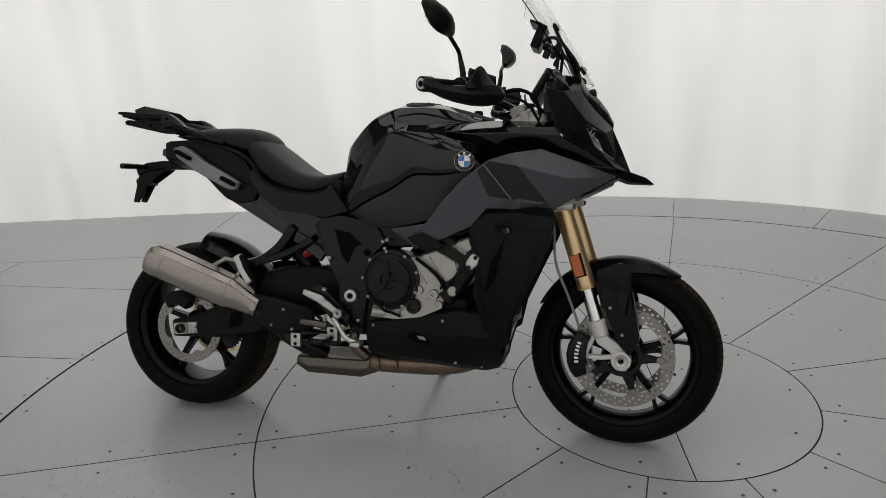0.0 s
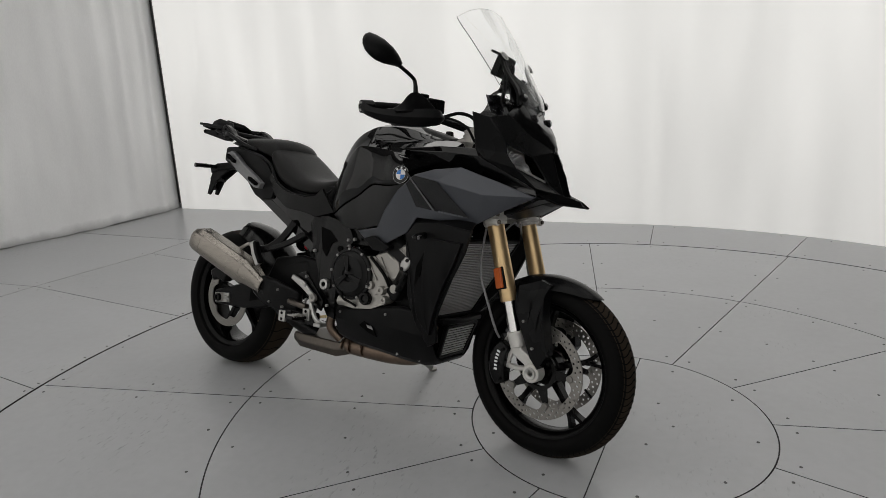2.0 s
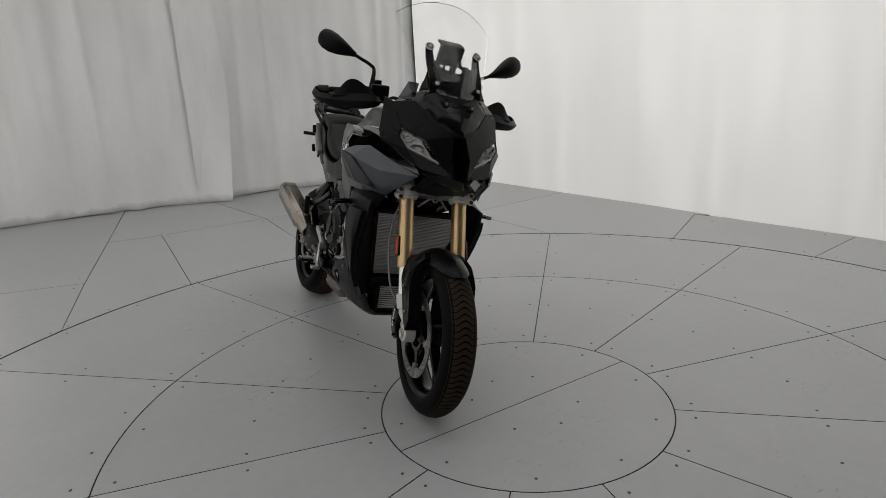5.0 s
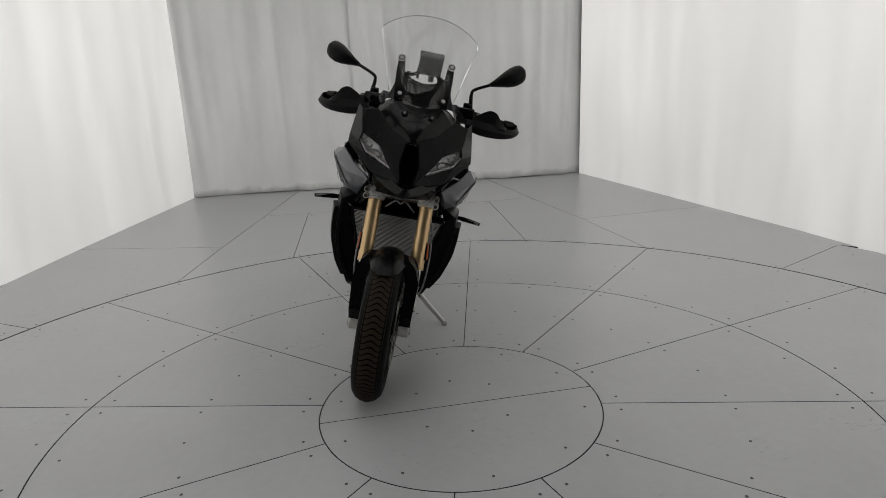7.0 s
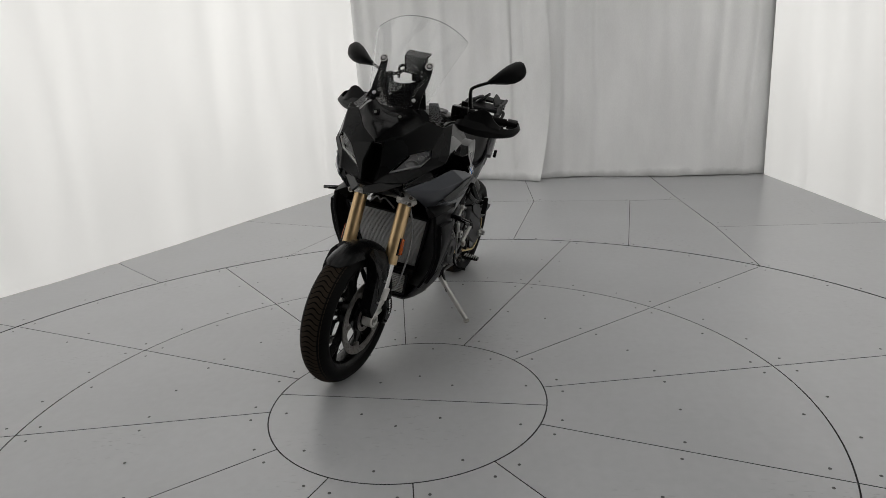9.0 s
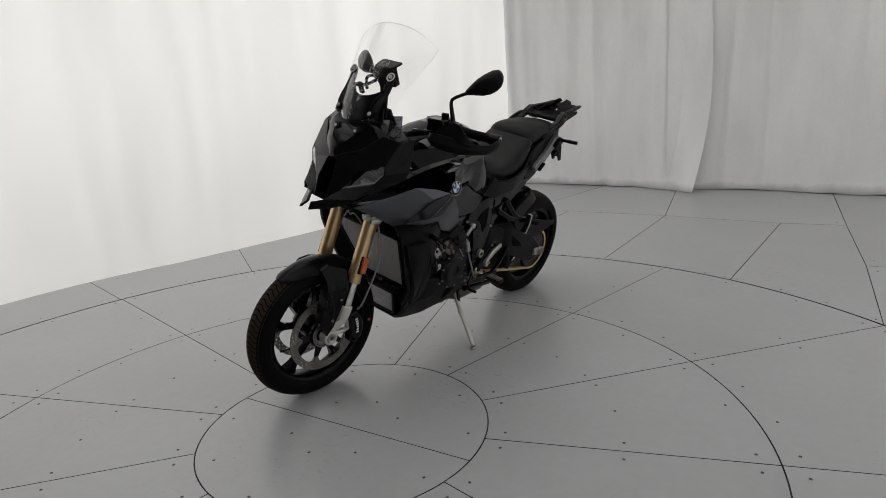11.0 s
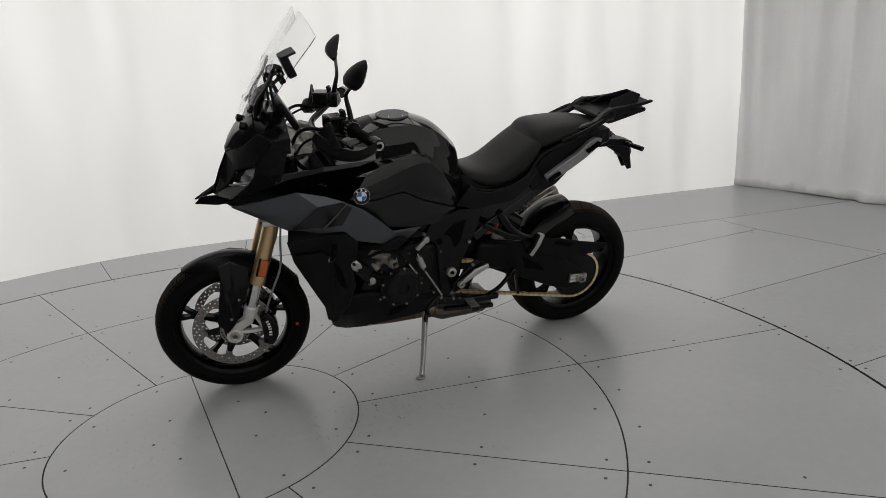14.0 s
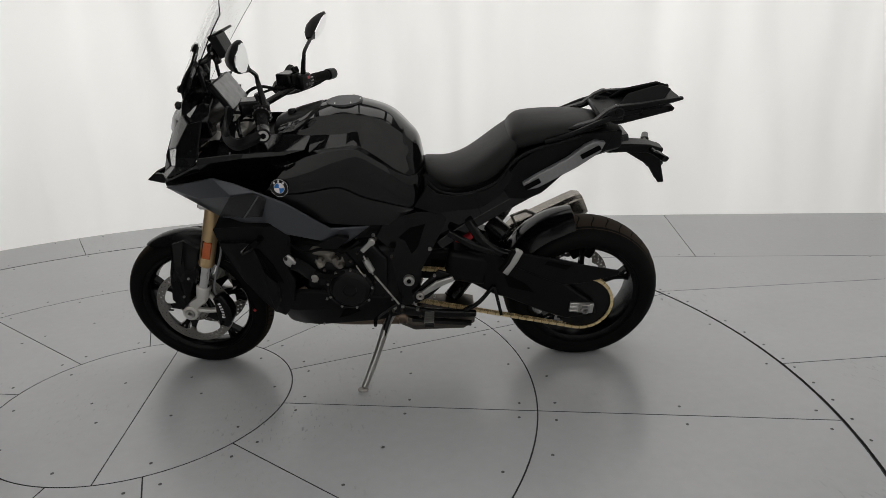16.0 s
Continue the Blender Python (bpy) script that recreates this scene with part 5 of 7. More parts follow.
# -- frame, engine, exhaust --
for s in (-1, 1):
    frame_y = lambda x, z: blend(z, (0.33, 0.150), (0.47, 0.172), (0.60, 0.165), (0.75, 0.140)) + blend(x, (0.52, -0.02), (0.62, 0.0), (0.78, 0.004))
    bm = plate([(0.512, 0.722), (0.628, 0.730), (0.690, 0.718), (0.748, 0.700), (0.782, 0.645), (0.735, 0.600), (0.712, 0.560), (0.700, 0.475), (0.706, 0.335), (0.668, 0.342), (0.632, 0.400), (0.622, 0.505), (0.580, 0.600), (0.540, 0.655)], frame_y, s, 0.03, 2)
    fr = part("frame_plate", bm, SATIN, bike, "dark frame plate round the swingarm pivot", bevel=0.006, smooth=50)
    bm = plate([(0.600, 0.686), (0.655, 0.676), (0.700, 0.640), (0.676, 0.628), (0.655, 0.575), (0.632, 0.600)], lambda x, z: frame_y(x, z) + 0.003, s, 0.006, 0)
    part("frame_recess", bm, DARK, fr, "dark plate standing for the shaded triangular frame opening")
    bm = bmesh.new()
    lathe(bm, [(0.0001, -0.006), (0.009, -0.006), (0.0105, -0.011), (0.016, -0.012), (0.0205, -0.010), (0.0215, 0.006)], 28, m=Matrix.Translation((0.671, s * 0.180, 0.469)) @ Matrix.Diagonal((1, -s, 1, 1)), closed=False)
    part("pivot_bolt", bm, MILLED, fr, "bright swingarm pivot bolt")
    bm = bmesh.new()
    rod(bm, (0.671, s * 0.184, 0.469), (0.671, s * 0.190, 0.469), 0.0085, n=6)
    part("pivot_socket", bm, DARK, fr)
    for x, z in ((0.588, 0.590), (0.790, 0.655)):
        bolt(fr, x, s * (frame_y(x, z) + 0.004), z, 0.008, s)
    bm = bmesh.new()
    rod(bm, (0.722, s * (frame_y(0.72, 0.61) - 0.01), 0.612), (0.722, s * (frame_y(0.72, 0.61) + 0.003), 0.612), 0.012, n=18)
    part("frame_hole", bm, DARK, fr)
    # main beam forwards over the engine
    bm = bmesh.new()
    sweep(bm, spline([(0.72, s * 0.125, 0.672), (0.84, s * 0.130, 0.668), (0.96, s * 0.145, 0.690), (1.10, s * 0.145, 0.740), (1.24, s * 0.12, 0.83)], 4), rect(0.03, 0.075))
    part("frame_beam", bm, BLACK_METAL, bike, "black frame beam over the engine", bevel=0.006)
# engine block
bm = bmesh.new()
box(bm, V(0.83, 0, 0.46), (0.30, 0.30, 0.26), boxm(0, 8, 0))
box(bm, V(0.98, 0, 0.40), (0.16, 0.26, 0.16))
block = part("engine_block", bm, ENGINE, bike, "black cast engine block", bevel=0.02)
bm = bmesh.new()
box(bm, V(0.985, 0, 0.575), (0.17, 0.36, 0.20), boxm(0, 32, 0))
head = part("cylinder_head", bm, ENGINE, bike, "inclined cylinder block and head", bevel=0.015)
# right side: silver castings
bm = plate([(0.739, 0.405), (0.750, 0.444), (0.816, 0.432), (0.868, 0.449), (0.885, 0.514), (0.885, 0.569), (0.875, 0.602), (0.910, 0.606), (0.956, 0.575), (1.003, 0.530), (0.990, 0.482), (0.974, 0.440), (0.911, 0.412), (0.826, 0.400)], lambda x, z: blend(x, (0.74, 0.180), (0.9, 0.190), (1.0, 0.176)), -1, 0.06, 1)
sil = part("crankcase_cover", bm, CAST, bike, "pale cast aluminium crankcase on the right", bevel=0.008)
bm = plate([(0.905, 0.608), (0.958, 0.632), (1.036, 0.586), (1.028, 0.546), (0.992, 0.524)], 0.184, -1, 0.06, 1)
cyl = part("cylinder_block", bm, CAST, bike, "pale ribbed cylinder block", bevel=0.006)
for k in (0, 4):
    bm = bmesh.new()
    a, b = V(0.938 + 0.020 * k, -0.186, 0.606 - 0.002 * k), V(0.972 + 0.014 * k, -0.186, 0.550 + 0.003 * k)
    sweep(bm, [a, b], rect(0.005, 0.008), up=(0, 1, 0))
    part("cooling_rib", bm, CAST, cyl, bevel=0.001)
bm = plate([(0.991, 0.645), (1.063, 0.676), (1.082, 0.637), (1.050, 0.605)], 0.180, -1, 0.06, 1)
part("cam_cover", bm, CAST, bike, "pale cam cover end", bevel=0.008)
for x, z, r in ((0.905, 0.500, 0.016), (0.955, 0.487, 0.017), (0.972, 0.455, 0.014)):
    bm = bmesh.new()
    lathe(bm, [(0.0001, -0.008), (r * 0.3, -0.008), (r * 0.35, -0.013), (r * 0.9, -0.013), (r, -0.009), (r, 0.01)], 20, m=Matrix.Translation((x, -0.188, z)), closed=False)
    part("casting_boss", bm, CAST, sil)
bm = bmesh.new()
lathe(bm, [(0.0001, -0.012), (0.012, -0.012), (0.014, -0.018), (0.022, -0.018), (0.024, -0.014), (0.024, 0.01)], 28, m=Matrix.Translation((0.890, -0.190, 0.448)), closed=False)
part("oil_plug", bm, BLACK_METAL, sil, "black round plug")
for side, c, r, deep in ((-1, V(0.812, -0.205, 0.529), 0.086, 0.05), (1, V(0.893, 0.198, 0.447), 0.078, 0.05)):
    mm = Matrix.Translation(c) @ Matrix.Diagonal((1, -side, 1, 1))
    bm = bmesh.new()
    lathe(bm, [(0.0001, -0.004), (r * 0.30, -0.004), (r * 0.34, -0.010), (r * 0.72, -0.013), (r * 0.80, -0.012), (r * 0.86, -0.004), (r * 0.97, 0.002), (r, 0.010), (r * 1.02, deep)], 56, m=mm, closed=False)
    cv = part("engine_cover", bm, ENGINE, bike, "round black engine side cover", smooth=30)
    if side < 0:
        for k in range(3):
            bm = bmesh.new()
            a = radians(100 + 120 * k)
            d = lambda q: c + V(r * q * math.cos(a), -0.011, r * q * math.sin(a))
            sweep(bm, [d(0.1), d(0.45), d(0.78)], rect(0.016, 0.010), up=(0, 1, 0), scale=lambda t: (0.7 + 0.9 * t, 1))
            part("cover_rib", bm, ENGINE, cv, bevel=0.002)
    for k in range(9):
        a = 2 * math.pi * k / 9 + 0.3
        bolt(cv, c.x + r * 1.07 * math.cos(a), c.y - side * 0.004, c.z + r * 1.07 * math.sin(a), 0.0062, side)
    bm = bmesh.new()
    lathe(bm, [(r * 1.0, 0.002), (r * 1.12, 0.004), (r * 1.13, 0.03), (r * 1.0, 0.03)], 48, m=mm)
    part("cover_flange", bm, ENGINE, cv)
for s in (-1, 1):
    bm = plate([(0.870, 0.668), (0.915, 0.682), (0.995, 0.648), (0.968, 0.630), (0.919, 0.628)], 0.214, s, 0.03, 1)
    part("wing_filler", bm, MATTE, bike, "matte black filler under the wing", bevel=0.004)
part("black_hose", tube([(0.895, -0.190, 0.602), (0.948, -0.200, 0.566), (0.975, -0.200, 0.540), (0.990, -0.190, 0.505)], 0.006, 8), RUBBER, bike, "thin black hose over the crankcase")
bm = bmesh.new()
lathe(bm, [(0.0001, -0.026), (0.016, -0.026), (0.019, -0.022), (0.019, 0.02), (0.0001, 0.02)], 20, m=Matrix.Translation((0.770, -0.172, 0.420)) @ Matrix.Rotation(radians(-78), 4, "Z"), closed=False)
part("starter_motor", bm, CAST, bike, "dull aluminium starter housing", bevel=0.002)
part("sensor_lead", tube([(0.778, -0.212, 0.478), (0.790, -0.206, 0.436), (0.812, -0.196, 0.424), (0.846, -0.195, 0.413)], 0.0045, 8), RUBBER, bike, "black sensor lead with a clip")
for x, z in ((0.785, 0.652), (0.792, 0.630), (0.837, 0.615), (0.857, 0.464), (0.585, 0.488), (0.583, 0.451), (0.585, 0.387), (0.702, 0.392)):
    bolt(sil, x, -0.194, z, 0.0068, -1)
bm = plate([(0.752, 0.446), (0.760, 0.462), (0.775, 0.452), (0.868, 0.456), (0.868, 0.449), (0.816, 0.432)], 0.186, -1, 0.02, 0)
part("casting_gap", bm, DARK, sil)
for a, b in (((0.915, 0.596), (0.985, 0.512)), ((0.900, 0.566), (0.930, 0.520)), ((0.930, 0.470), (0.985, 0.505))):
    bm = bmesh.new()
    sweep(bm, [V(a[0], -0.1915, a[1]), V(b[0], -0.1900, b[1])], rect(0.006, 0.006), up=(0, 1, 0))
    part("casting_rib", bm, CAST, sil, bevel=0.0015)
# left side: gear sender, water pump, hoses
bm = plate([(0.755, 0.40), (0.745, 0.55), (0.80, 0.62), (0.93, 0.60), (1.02, 0.56), (1.06, 0.45), (1.0, 0.37), (0.85, 0.345)], 0.165, 1, 0.05, 1)
lc = part("crankcase_cover", bm, ENGINE, bike, "black crankcase on the left", bevel=0.008)
for x, z in ((0.995, 0.52), (0.965, 0.56), (0.925, 0.575), (0.855, 0.585), (1.02, 0.47), (1.00, 0.43), (0.80, 0.46), (0.815, 0.53)):
    bolt(lc, x, 0.168, z, 0.0062, 1, STAINED)
bm = plate([(0.930, 0.590), (0.950, 0.635), (1.000, 0.640), (1.030, 0.610), (1.010, 0.590), (0.960, 0.578)], 0.185, 1, 0.03, 1)
part("cylinder_lug", bm, BRASS, bike, "dull cast cylinder lug", bevel=0.006)
bm = tube([(1.05, 0.17, 0.645), (1.00, 0.195, 0.650), (0.95, 0.19, 0.635), (0.90, 0.18, 0.60)], 0.014, 10)
part("water_hose", bm, RUBBER, bike, "black water hose")
bm = tube([(1.06, 0.165, 0.50), (1.02, 0.185, 0.52), (0.985, 0.18, 0.50), (0.96, 0.175, 0.52)], 0.010, 10)
part("water_hose", bm, RUBBER, bike, "black water hose")
bm = plate([(1.004, 0.596), (0.951, 0.598), (0.910, 0.586), (0.897, 0.540), (0.925, 0.528), (0.960, 0.548), (0.997, 0.532), (1.015, 0.560)], lambda x, z: 0.182 + 0.010 * math.sin(90 * x) * math.cos(70 * z), 1, 0.03, 2)
pump = part("water_pump", bm, BRASS, bike, "stained cast water pump housing", bevel=0.004, smooth=50)
for x, z in ((0.990, 0.575), (0.935, 0.575), (0.915, 0.548)):
    bm = bmesh.new()
    lathe(bm, [(0.0001, 0.012), (0.008, 0.012), (0.011, 0.006), (0.012, -0.01)], 16, m=Matrix.Translation((x, 0.188, z)), closed=False)
    part("pump_boss", bm, BRASS, pump)
for x, z in ((0.780, 0.655), (0.727, 0.581), (0.878, 0.568), (0.978, 0.532), (0.738, 0.343), (0.706, 0.346), (0.637, 0.340), (0.635, 0.313), (0.629, 0.363)):
    bolt(lc, x, 0.194, z, 0.0066, 1, STAINED)
part("water_hose", tube([(1.06, 0.170, 0.555), (1.00, 0.188, 0.512), (0.95, 0.192, 0.505), (0.905, 0.186, 0.522)], 0.013, 10), RUBBER, bike, "black water hose")
part("cable", tube([(1.09, 0.200, 0.650), (1.04, 0.205, 0.615), (0.98, 0.196, 0.622), (0.90, 0.190, 0.610), (0.84, 0.180, 0.640)], 0.006, 8), RUBBER, bike, "black wiring loom")
part("fuel_line", tube([(0.86, 0.190, 0.545), (0.845, 0.196, 0.520), (0.832, 0.194, 0.500)], 0.003, 6), MILLED, bike, "short bright clip wire")
part("support_rod", tube([(0.675, 0.120, 0.250), (0.56, 0.122, 0.237), (0.440, 0.120, 0.222)], 0.012, 10), BLACK_METAL, bike, "black cross rod under the footrest")
# clutch / shift linkage on the left
bm = bmesh.new()
sweep(bm, [V(0.795, 0.200, 0.645), V(0.832, 0.200, 0.610)], rect(0.018, 0.012), up=(0, 1, 0))
rod(bm, (0.793, 0.192, 0.648), (0.793, 0.210, 0.648), 0.013, n=18)
part("shift_arm", bm, MILLED, bike, "bright shift arm", bevel=0.003)
bm = bmesh.new()
rod(bm, (0.828, 0.200, 0.590), (0.800, 0.200, 0.510), 0.0035, n=10)
rod(bm, (0.823, 0.200, 0.575), (0.803, 0.200, 0.525), 0.0125, n=14)
part("quick_shifter", bm, MILLED, bike, "bright quickshifter sensor", bevel=0.002)
bm = bmesh.new()
rod(bm, (0.795, 0.200, 0.505), (0.715, 0.190, 0.370), 0.0040, n=10)
part("shift_rod", bm, MILLED, bike, "thin bright shift rod")
for s in (-1, 1):
    # silver engine mount
    bm = bmesh.new()
    o = V(1.088, s * 0.238, 0.600)
    sweep(bm, [o + V(-0.014, 0, -0.018), o, o + V(0.012, 0, 0.022)], rect(0.034, 0.014), up=(0, 1, 0), scale=lambda t: 0.85 + 0.3 * math.sin(math.pi * t))
    em = part("engine_mount", bm, MILLED, bike, "pale aluminium engine mount tab", bevel=0.006)
    for d in (-0.016, 0.014):
        bm = bmesh.new()
        rod(bm, o + V(d * 0.7, s * 0.004, d), o + V(d * 0.7, s * 0.0095, d), 0.0065, n=14)
        part("mount_bolt", bm, BLACK_METAL, em)
    bm = bmesh.new()
    sweep(bm, spline([(1.085, s * 0.225, 0.588), (1.06, s * 0.205, 0.56), (1.02, s * 0.185, 0.505)], 3), rect(0.026, 0.050))
    part("engine_bracket", bm, BLACK_METAL, bike, bevel=0.005)
    rn = bmesh.new()
    rod(rn, (1.018, s * 0.198, 0.502), (1.018, s * 0.206, 0.502), 0.016, n=20)
    part("bracket_bolt", rn, CAST, bike, bevel=0.003)

# header box, collector pipe and silencer
bm = half_loft([(0.425, [(0, 0.235), (0.075, 0.228), (0.082, 0.215), (0.078, 0.195), (0, 0.19)]), (0.470, [(0, 0.238), (0.090, 0.230), (0.098, 0.20), (0.085, 0.172), (0, 0.168)]), (0.670, [(0, 0.240), (0.092, 0.232), (0.100, 0.20), (0.085, 0.170), (0, 0.166)]), (0.725, [(0, 0.242), (0.075, 0.234), (0.080, 0.21), (0.070, 0.188), (0, 0.185)])])
cat = part("exhaust_box", bm, STAINED, bike, "steel exhaust collector box under the engine", bevel=0.004)
for s, r in ((-0.05, 0.036), (0.05, 0.036)):
    bm = tube([(0.70, s, 0.222), (0.80, s, 0.222), (0.95, s, 0.228), (1.06, s * 1.2, 0.26), (1.12, s * 1.5, 0.36)], r, 16)
    part("header_pipe", bm, HEADER, cat, "heat stained header pipe")
for x in (0.700, 0.735, 0.80):
    bm = bmesh.new()
    lathe(bm, [(0.060, -0.004), (0.064, -0.004), (0.064, 0.004), (0.060, 0.004)], 24, m=Matrix.Translation((x, 0, 0.222)) @ Matrix.Rotation(radians(90), 4, "Z") @ Matrix.Diagonal((1.5, 1, 0.7, 1)))
    part("pipe_band", bm, HEADER, cat)
bm = tube([(0.66, -0.115, 0.335), (0.655, -0.110, 0.29), (0.69, -0.085, 0.245)], 0.018, 12)
part("stained_pipe", bm, HEADER, cat)
bm = tube([(0.52, -0.05, 0.235), (0.44, -0.12, 0.30), (0.37, -0.165, 0.37), (0.29, -0.175, 0.425)], 0.032, 16)
part("link_pipe", bm, BLACK_METAL, cat, "black exhaust link pipe")
A_, B_ = V(-0.014, -0.232, 0.567), V(0.236, -0.196, 0.462)
ax = (B_ - A_).normalized()
out = V(0, -1, 0)
out = (out - ax * out.dot(ax)).normalized()
upv = out.cross(ax).normalized()
if upv.z < 0:
    upv = -upv
hexa = [(0.054, 0.022), (0.048, 0.042), (0.026, 0.060), (-0.034, 0.060), (-0.052, 0.040), (-0.054, -0.030), (-0.040, -0.054), (0.020, -0.062), (0.044, -0.046), (0.054, -0.016)]
def hex_ring(p, k):
    return [p + out * a * k * 0.93 + upv * b * k * 0.93 for a, b in hexa]
C_ = V(0.318, -0.184, 0.420)
throat = [C_ + (out * math.cos(q) + upv * math.sin(q)) * 0.038 for q in [math.atan2(b, a) for a, b in hexa]]
bm = bmesh.new()
ring_skin(bm, [hex_ring(A_ + ax * 0.02, 0.6), hex_ring(A_ - ax * 0.026 - upv * 0.006, 0.68), hex_ring(A_ - ax * 0.036 - upv * 0.006, 0.80), hex_ring(A_ - ax * 0.008 - upv * 0.001, 0.985), hex_ring(A_ + ax * 0.03, 1.0),
               hex_ring(A_ + (B_ - A_) * 0.5, 1.02), hex_ring(B_, 1.0), hex_ring(B_ + ax * 0.030, 0.84), throat, [p + ax * 0.02 for p in throat]])
sil = part("silencer", bm, BRUSHED, bike, "brushed steel many-sided silencer", bevel=0.004, smooth=28)
for t in (0.10, 0.985):
    bm = bmesh.new()
    ring_skin(bm, [hex_ring(A_ + (B_ - A_) * t, 1.012), hex_ring(A_ + (B_ - A_) * t + ax * 0.004, 1.012)])
    part("weld_seam", bm, BRUSHED, sil, bevel=0.001, smooth=28)
bm = bmesh.new()
rod(bm, A_ - ax * 0.026 + upv * 0.004, A_ + ax * 0.01, 0.030, n=20)
part("silencer_outlet", bm, DARK, sil)
bm = bmesh.new()
sweep(bm, spline([(0.285, -0.178, 0.420), (0.36, -0.182, 0.400), (0.44, -0.180, 0.385), (0.53, -0.160, 0.375)], 4), rect(0.040, 0.085), up=(0, 0, 1), scale=lambda t: (1.0, 0.9 + 0.45 * math.sin(math.pi * t)))
sh = part("heat_shield", bm, MATTE, bike, "black exhaust heat shield", bevel=0.012)
for x, z in ((0.44, 0.415), (0.395, 0.36), (0.47, 0.35)):
    bolt(sh, x, -0.203, z, 0.006, -1)
bm = bmesh.new()
sweep(bm, [V(0.10, -0.170, 0.520), V(0.20, -0.165, 0.575), V(0.26, -0.150, 0.560), V(0.235, -0.165, 0.500)], rect(0.014, 0.008), up=(0, 1, 0))
sweep(bm, [V(0.12, -0.168, 0.53), V(0.235, -0.165, 0.505)], rect(0.014, 0.008), up=(0, 1, 0))
part("silencer_bracket", bm, CAST, sil, "pale silencer bracket", bevel=0.002)

# -- swingarm, chain, hugger --
ARM_LEFT = [(0.67, 0.535), (0.38, 0.540), (0.25, 0.517), (0.186, 0.477), (0.073, 0.396), (-0.044, 0.298), (-0.052, 0.257), (0.064, 0.235), (0.157, 0.271), (0.293, 0.339), (0.45, 0.395), (0.67, 0.420)]
ARM_RIGHT = [(-0.052, 0.338), (-0.047, 0.276), (0.141, 0.283), (0.276, 0.307), (0.43, 0.360), (0.67, 0.415), (0.67, 0.535), (0.473, 0.556), (0.330, 0.532), (0.262, 0.402), (0.12, 0.394), (0.074, 0.372)]
for s in (-1, 1):
    arm_y = (lambda x, z: blend(x, (0.36, 0.132), (0.44, 0.084), (0.67, 0.084))) if s > 0 else (lambda x, z: blend(x, (0.30, 0.124), (0.5, 0.115)))
    bm = plate(ARM_LEFT if s > 0 else ARM_RIGHT, arm_y, s, 0.024, 2)
    arm = part("swingarm", bm, MATTE, bike, "black swingarm beam", bevel=0.008, smooth=50)
    zc, yc_ = (0.292, 0.134) if s > 0 else (0.312, 0.124)
    bm = bmesh.new()
    box(bm, V(0.010, s * (yc_ + 0.002), zc), (0.094, 0.014, 0.042), boxm(0, -6, 0))
    part("axle_slot", bm, MILLED, arm, "bright chain adjuster block", bevel=0.003)
    bm = bmesh.new()
    box(bm, V(0.000, s * (yc_ + 0.008), zc), (0.042, 0.014, 0.038), boxm(0, -6, 0))
    part("axle_block", bm, CAST, arm, bevel=0.003)
    bm = bmesh.new()
    lathe(bm, [(0.008, -0.004), (0.010, -0.012), (0.0165, -0.012), (0.018, 0.01)], 6 if s > 0 else 24, m=Matrix.Translation((-0.002, s * (yc_ + 0.016), zc)) @ Matrix.Diagonal((1, -s, 1, 1)), closed=False)
    part("axle_nut", bm, BOLT if s > 0 else BLACK_METAL, arm)
    for d in (-0.008, 0.008):
        bm = bmesh.new()
        rod(bm, (0.030, s * (yc_ + 0.010), zc + d), (0.056, s * (yc_ + 0.010), zc + d), 0.005, n=10)
        part("adjuster_screw", bm, MILLED, arm)
    if s > 0:
        bm = plate([(0.316, 0.460), (0.228, 0.405), (0.193, 0.364), (0.294, 0.395)], 0.1335, s, 0.004, 0)
        part("arm_recess", bm, DARK, arm)
        bm = plate([(0.590, 0.500), (0.430, 0.492), (0.430, 0.446), (0.590, 0.452)], 0.0855, s, 0.003, 0)
        part("chain_slot", bm, DARK, arm, "dark plate standing for the shaded slot behind the chain")
        bm = bmesh.new()
        for k in range(5):
            box(bm, V(0.50 - 0.013 * k, 0.0862, 0.428 + 0.001 * k), (0.009, 0.002, 0.008))
        part("arm_sticker", bm, GREY_PLASTIC, arm, "small grey sticker bars")
    else:
        bm = plate([(0.19, 0.375), (0.245, 0.385), (0.235, 0.335), (0.185, 0.322)], 0.1255, s, 0.004, 0)
        part("arm_recess", bm, DARK, arm)
bm = bmesh.new()
box(bm, V(0.45, 0, 0.47), (0.17, 0.24, 0.13), boxm(0, -12, 0))
part("swingarm_bridge", bm, MATTE, bike, "black swingarm cross member", bevel=0.02)
# white mark bars on the right arm, in place of lettering
bm = bmesh.new()
for k in range(3):
    box(bm, V(-0.030 + 0.013 * k, -0.112, 0.405 + 0.003 * k), (0.009, 0.002, 0.012))
part("arm_marking", bm, WHITE_MARK, bike, "small white bars above the brake disc")
# rear caliper carrier
bm = bmesh.new()
sweep(bm, spline([(0.02, -0.105, 0.40), (-0.03, -0.108, 0.42), (-0.075, -0.105, 0.40)], 4), rect(0.05, 0.05), up=(0, 1, 0))
part("rear_caliper", bm, MATTE, bike, "black rear brake caliper", bevel=0.008)

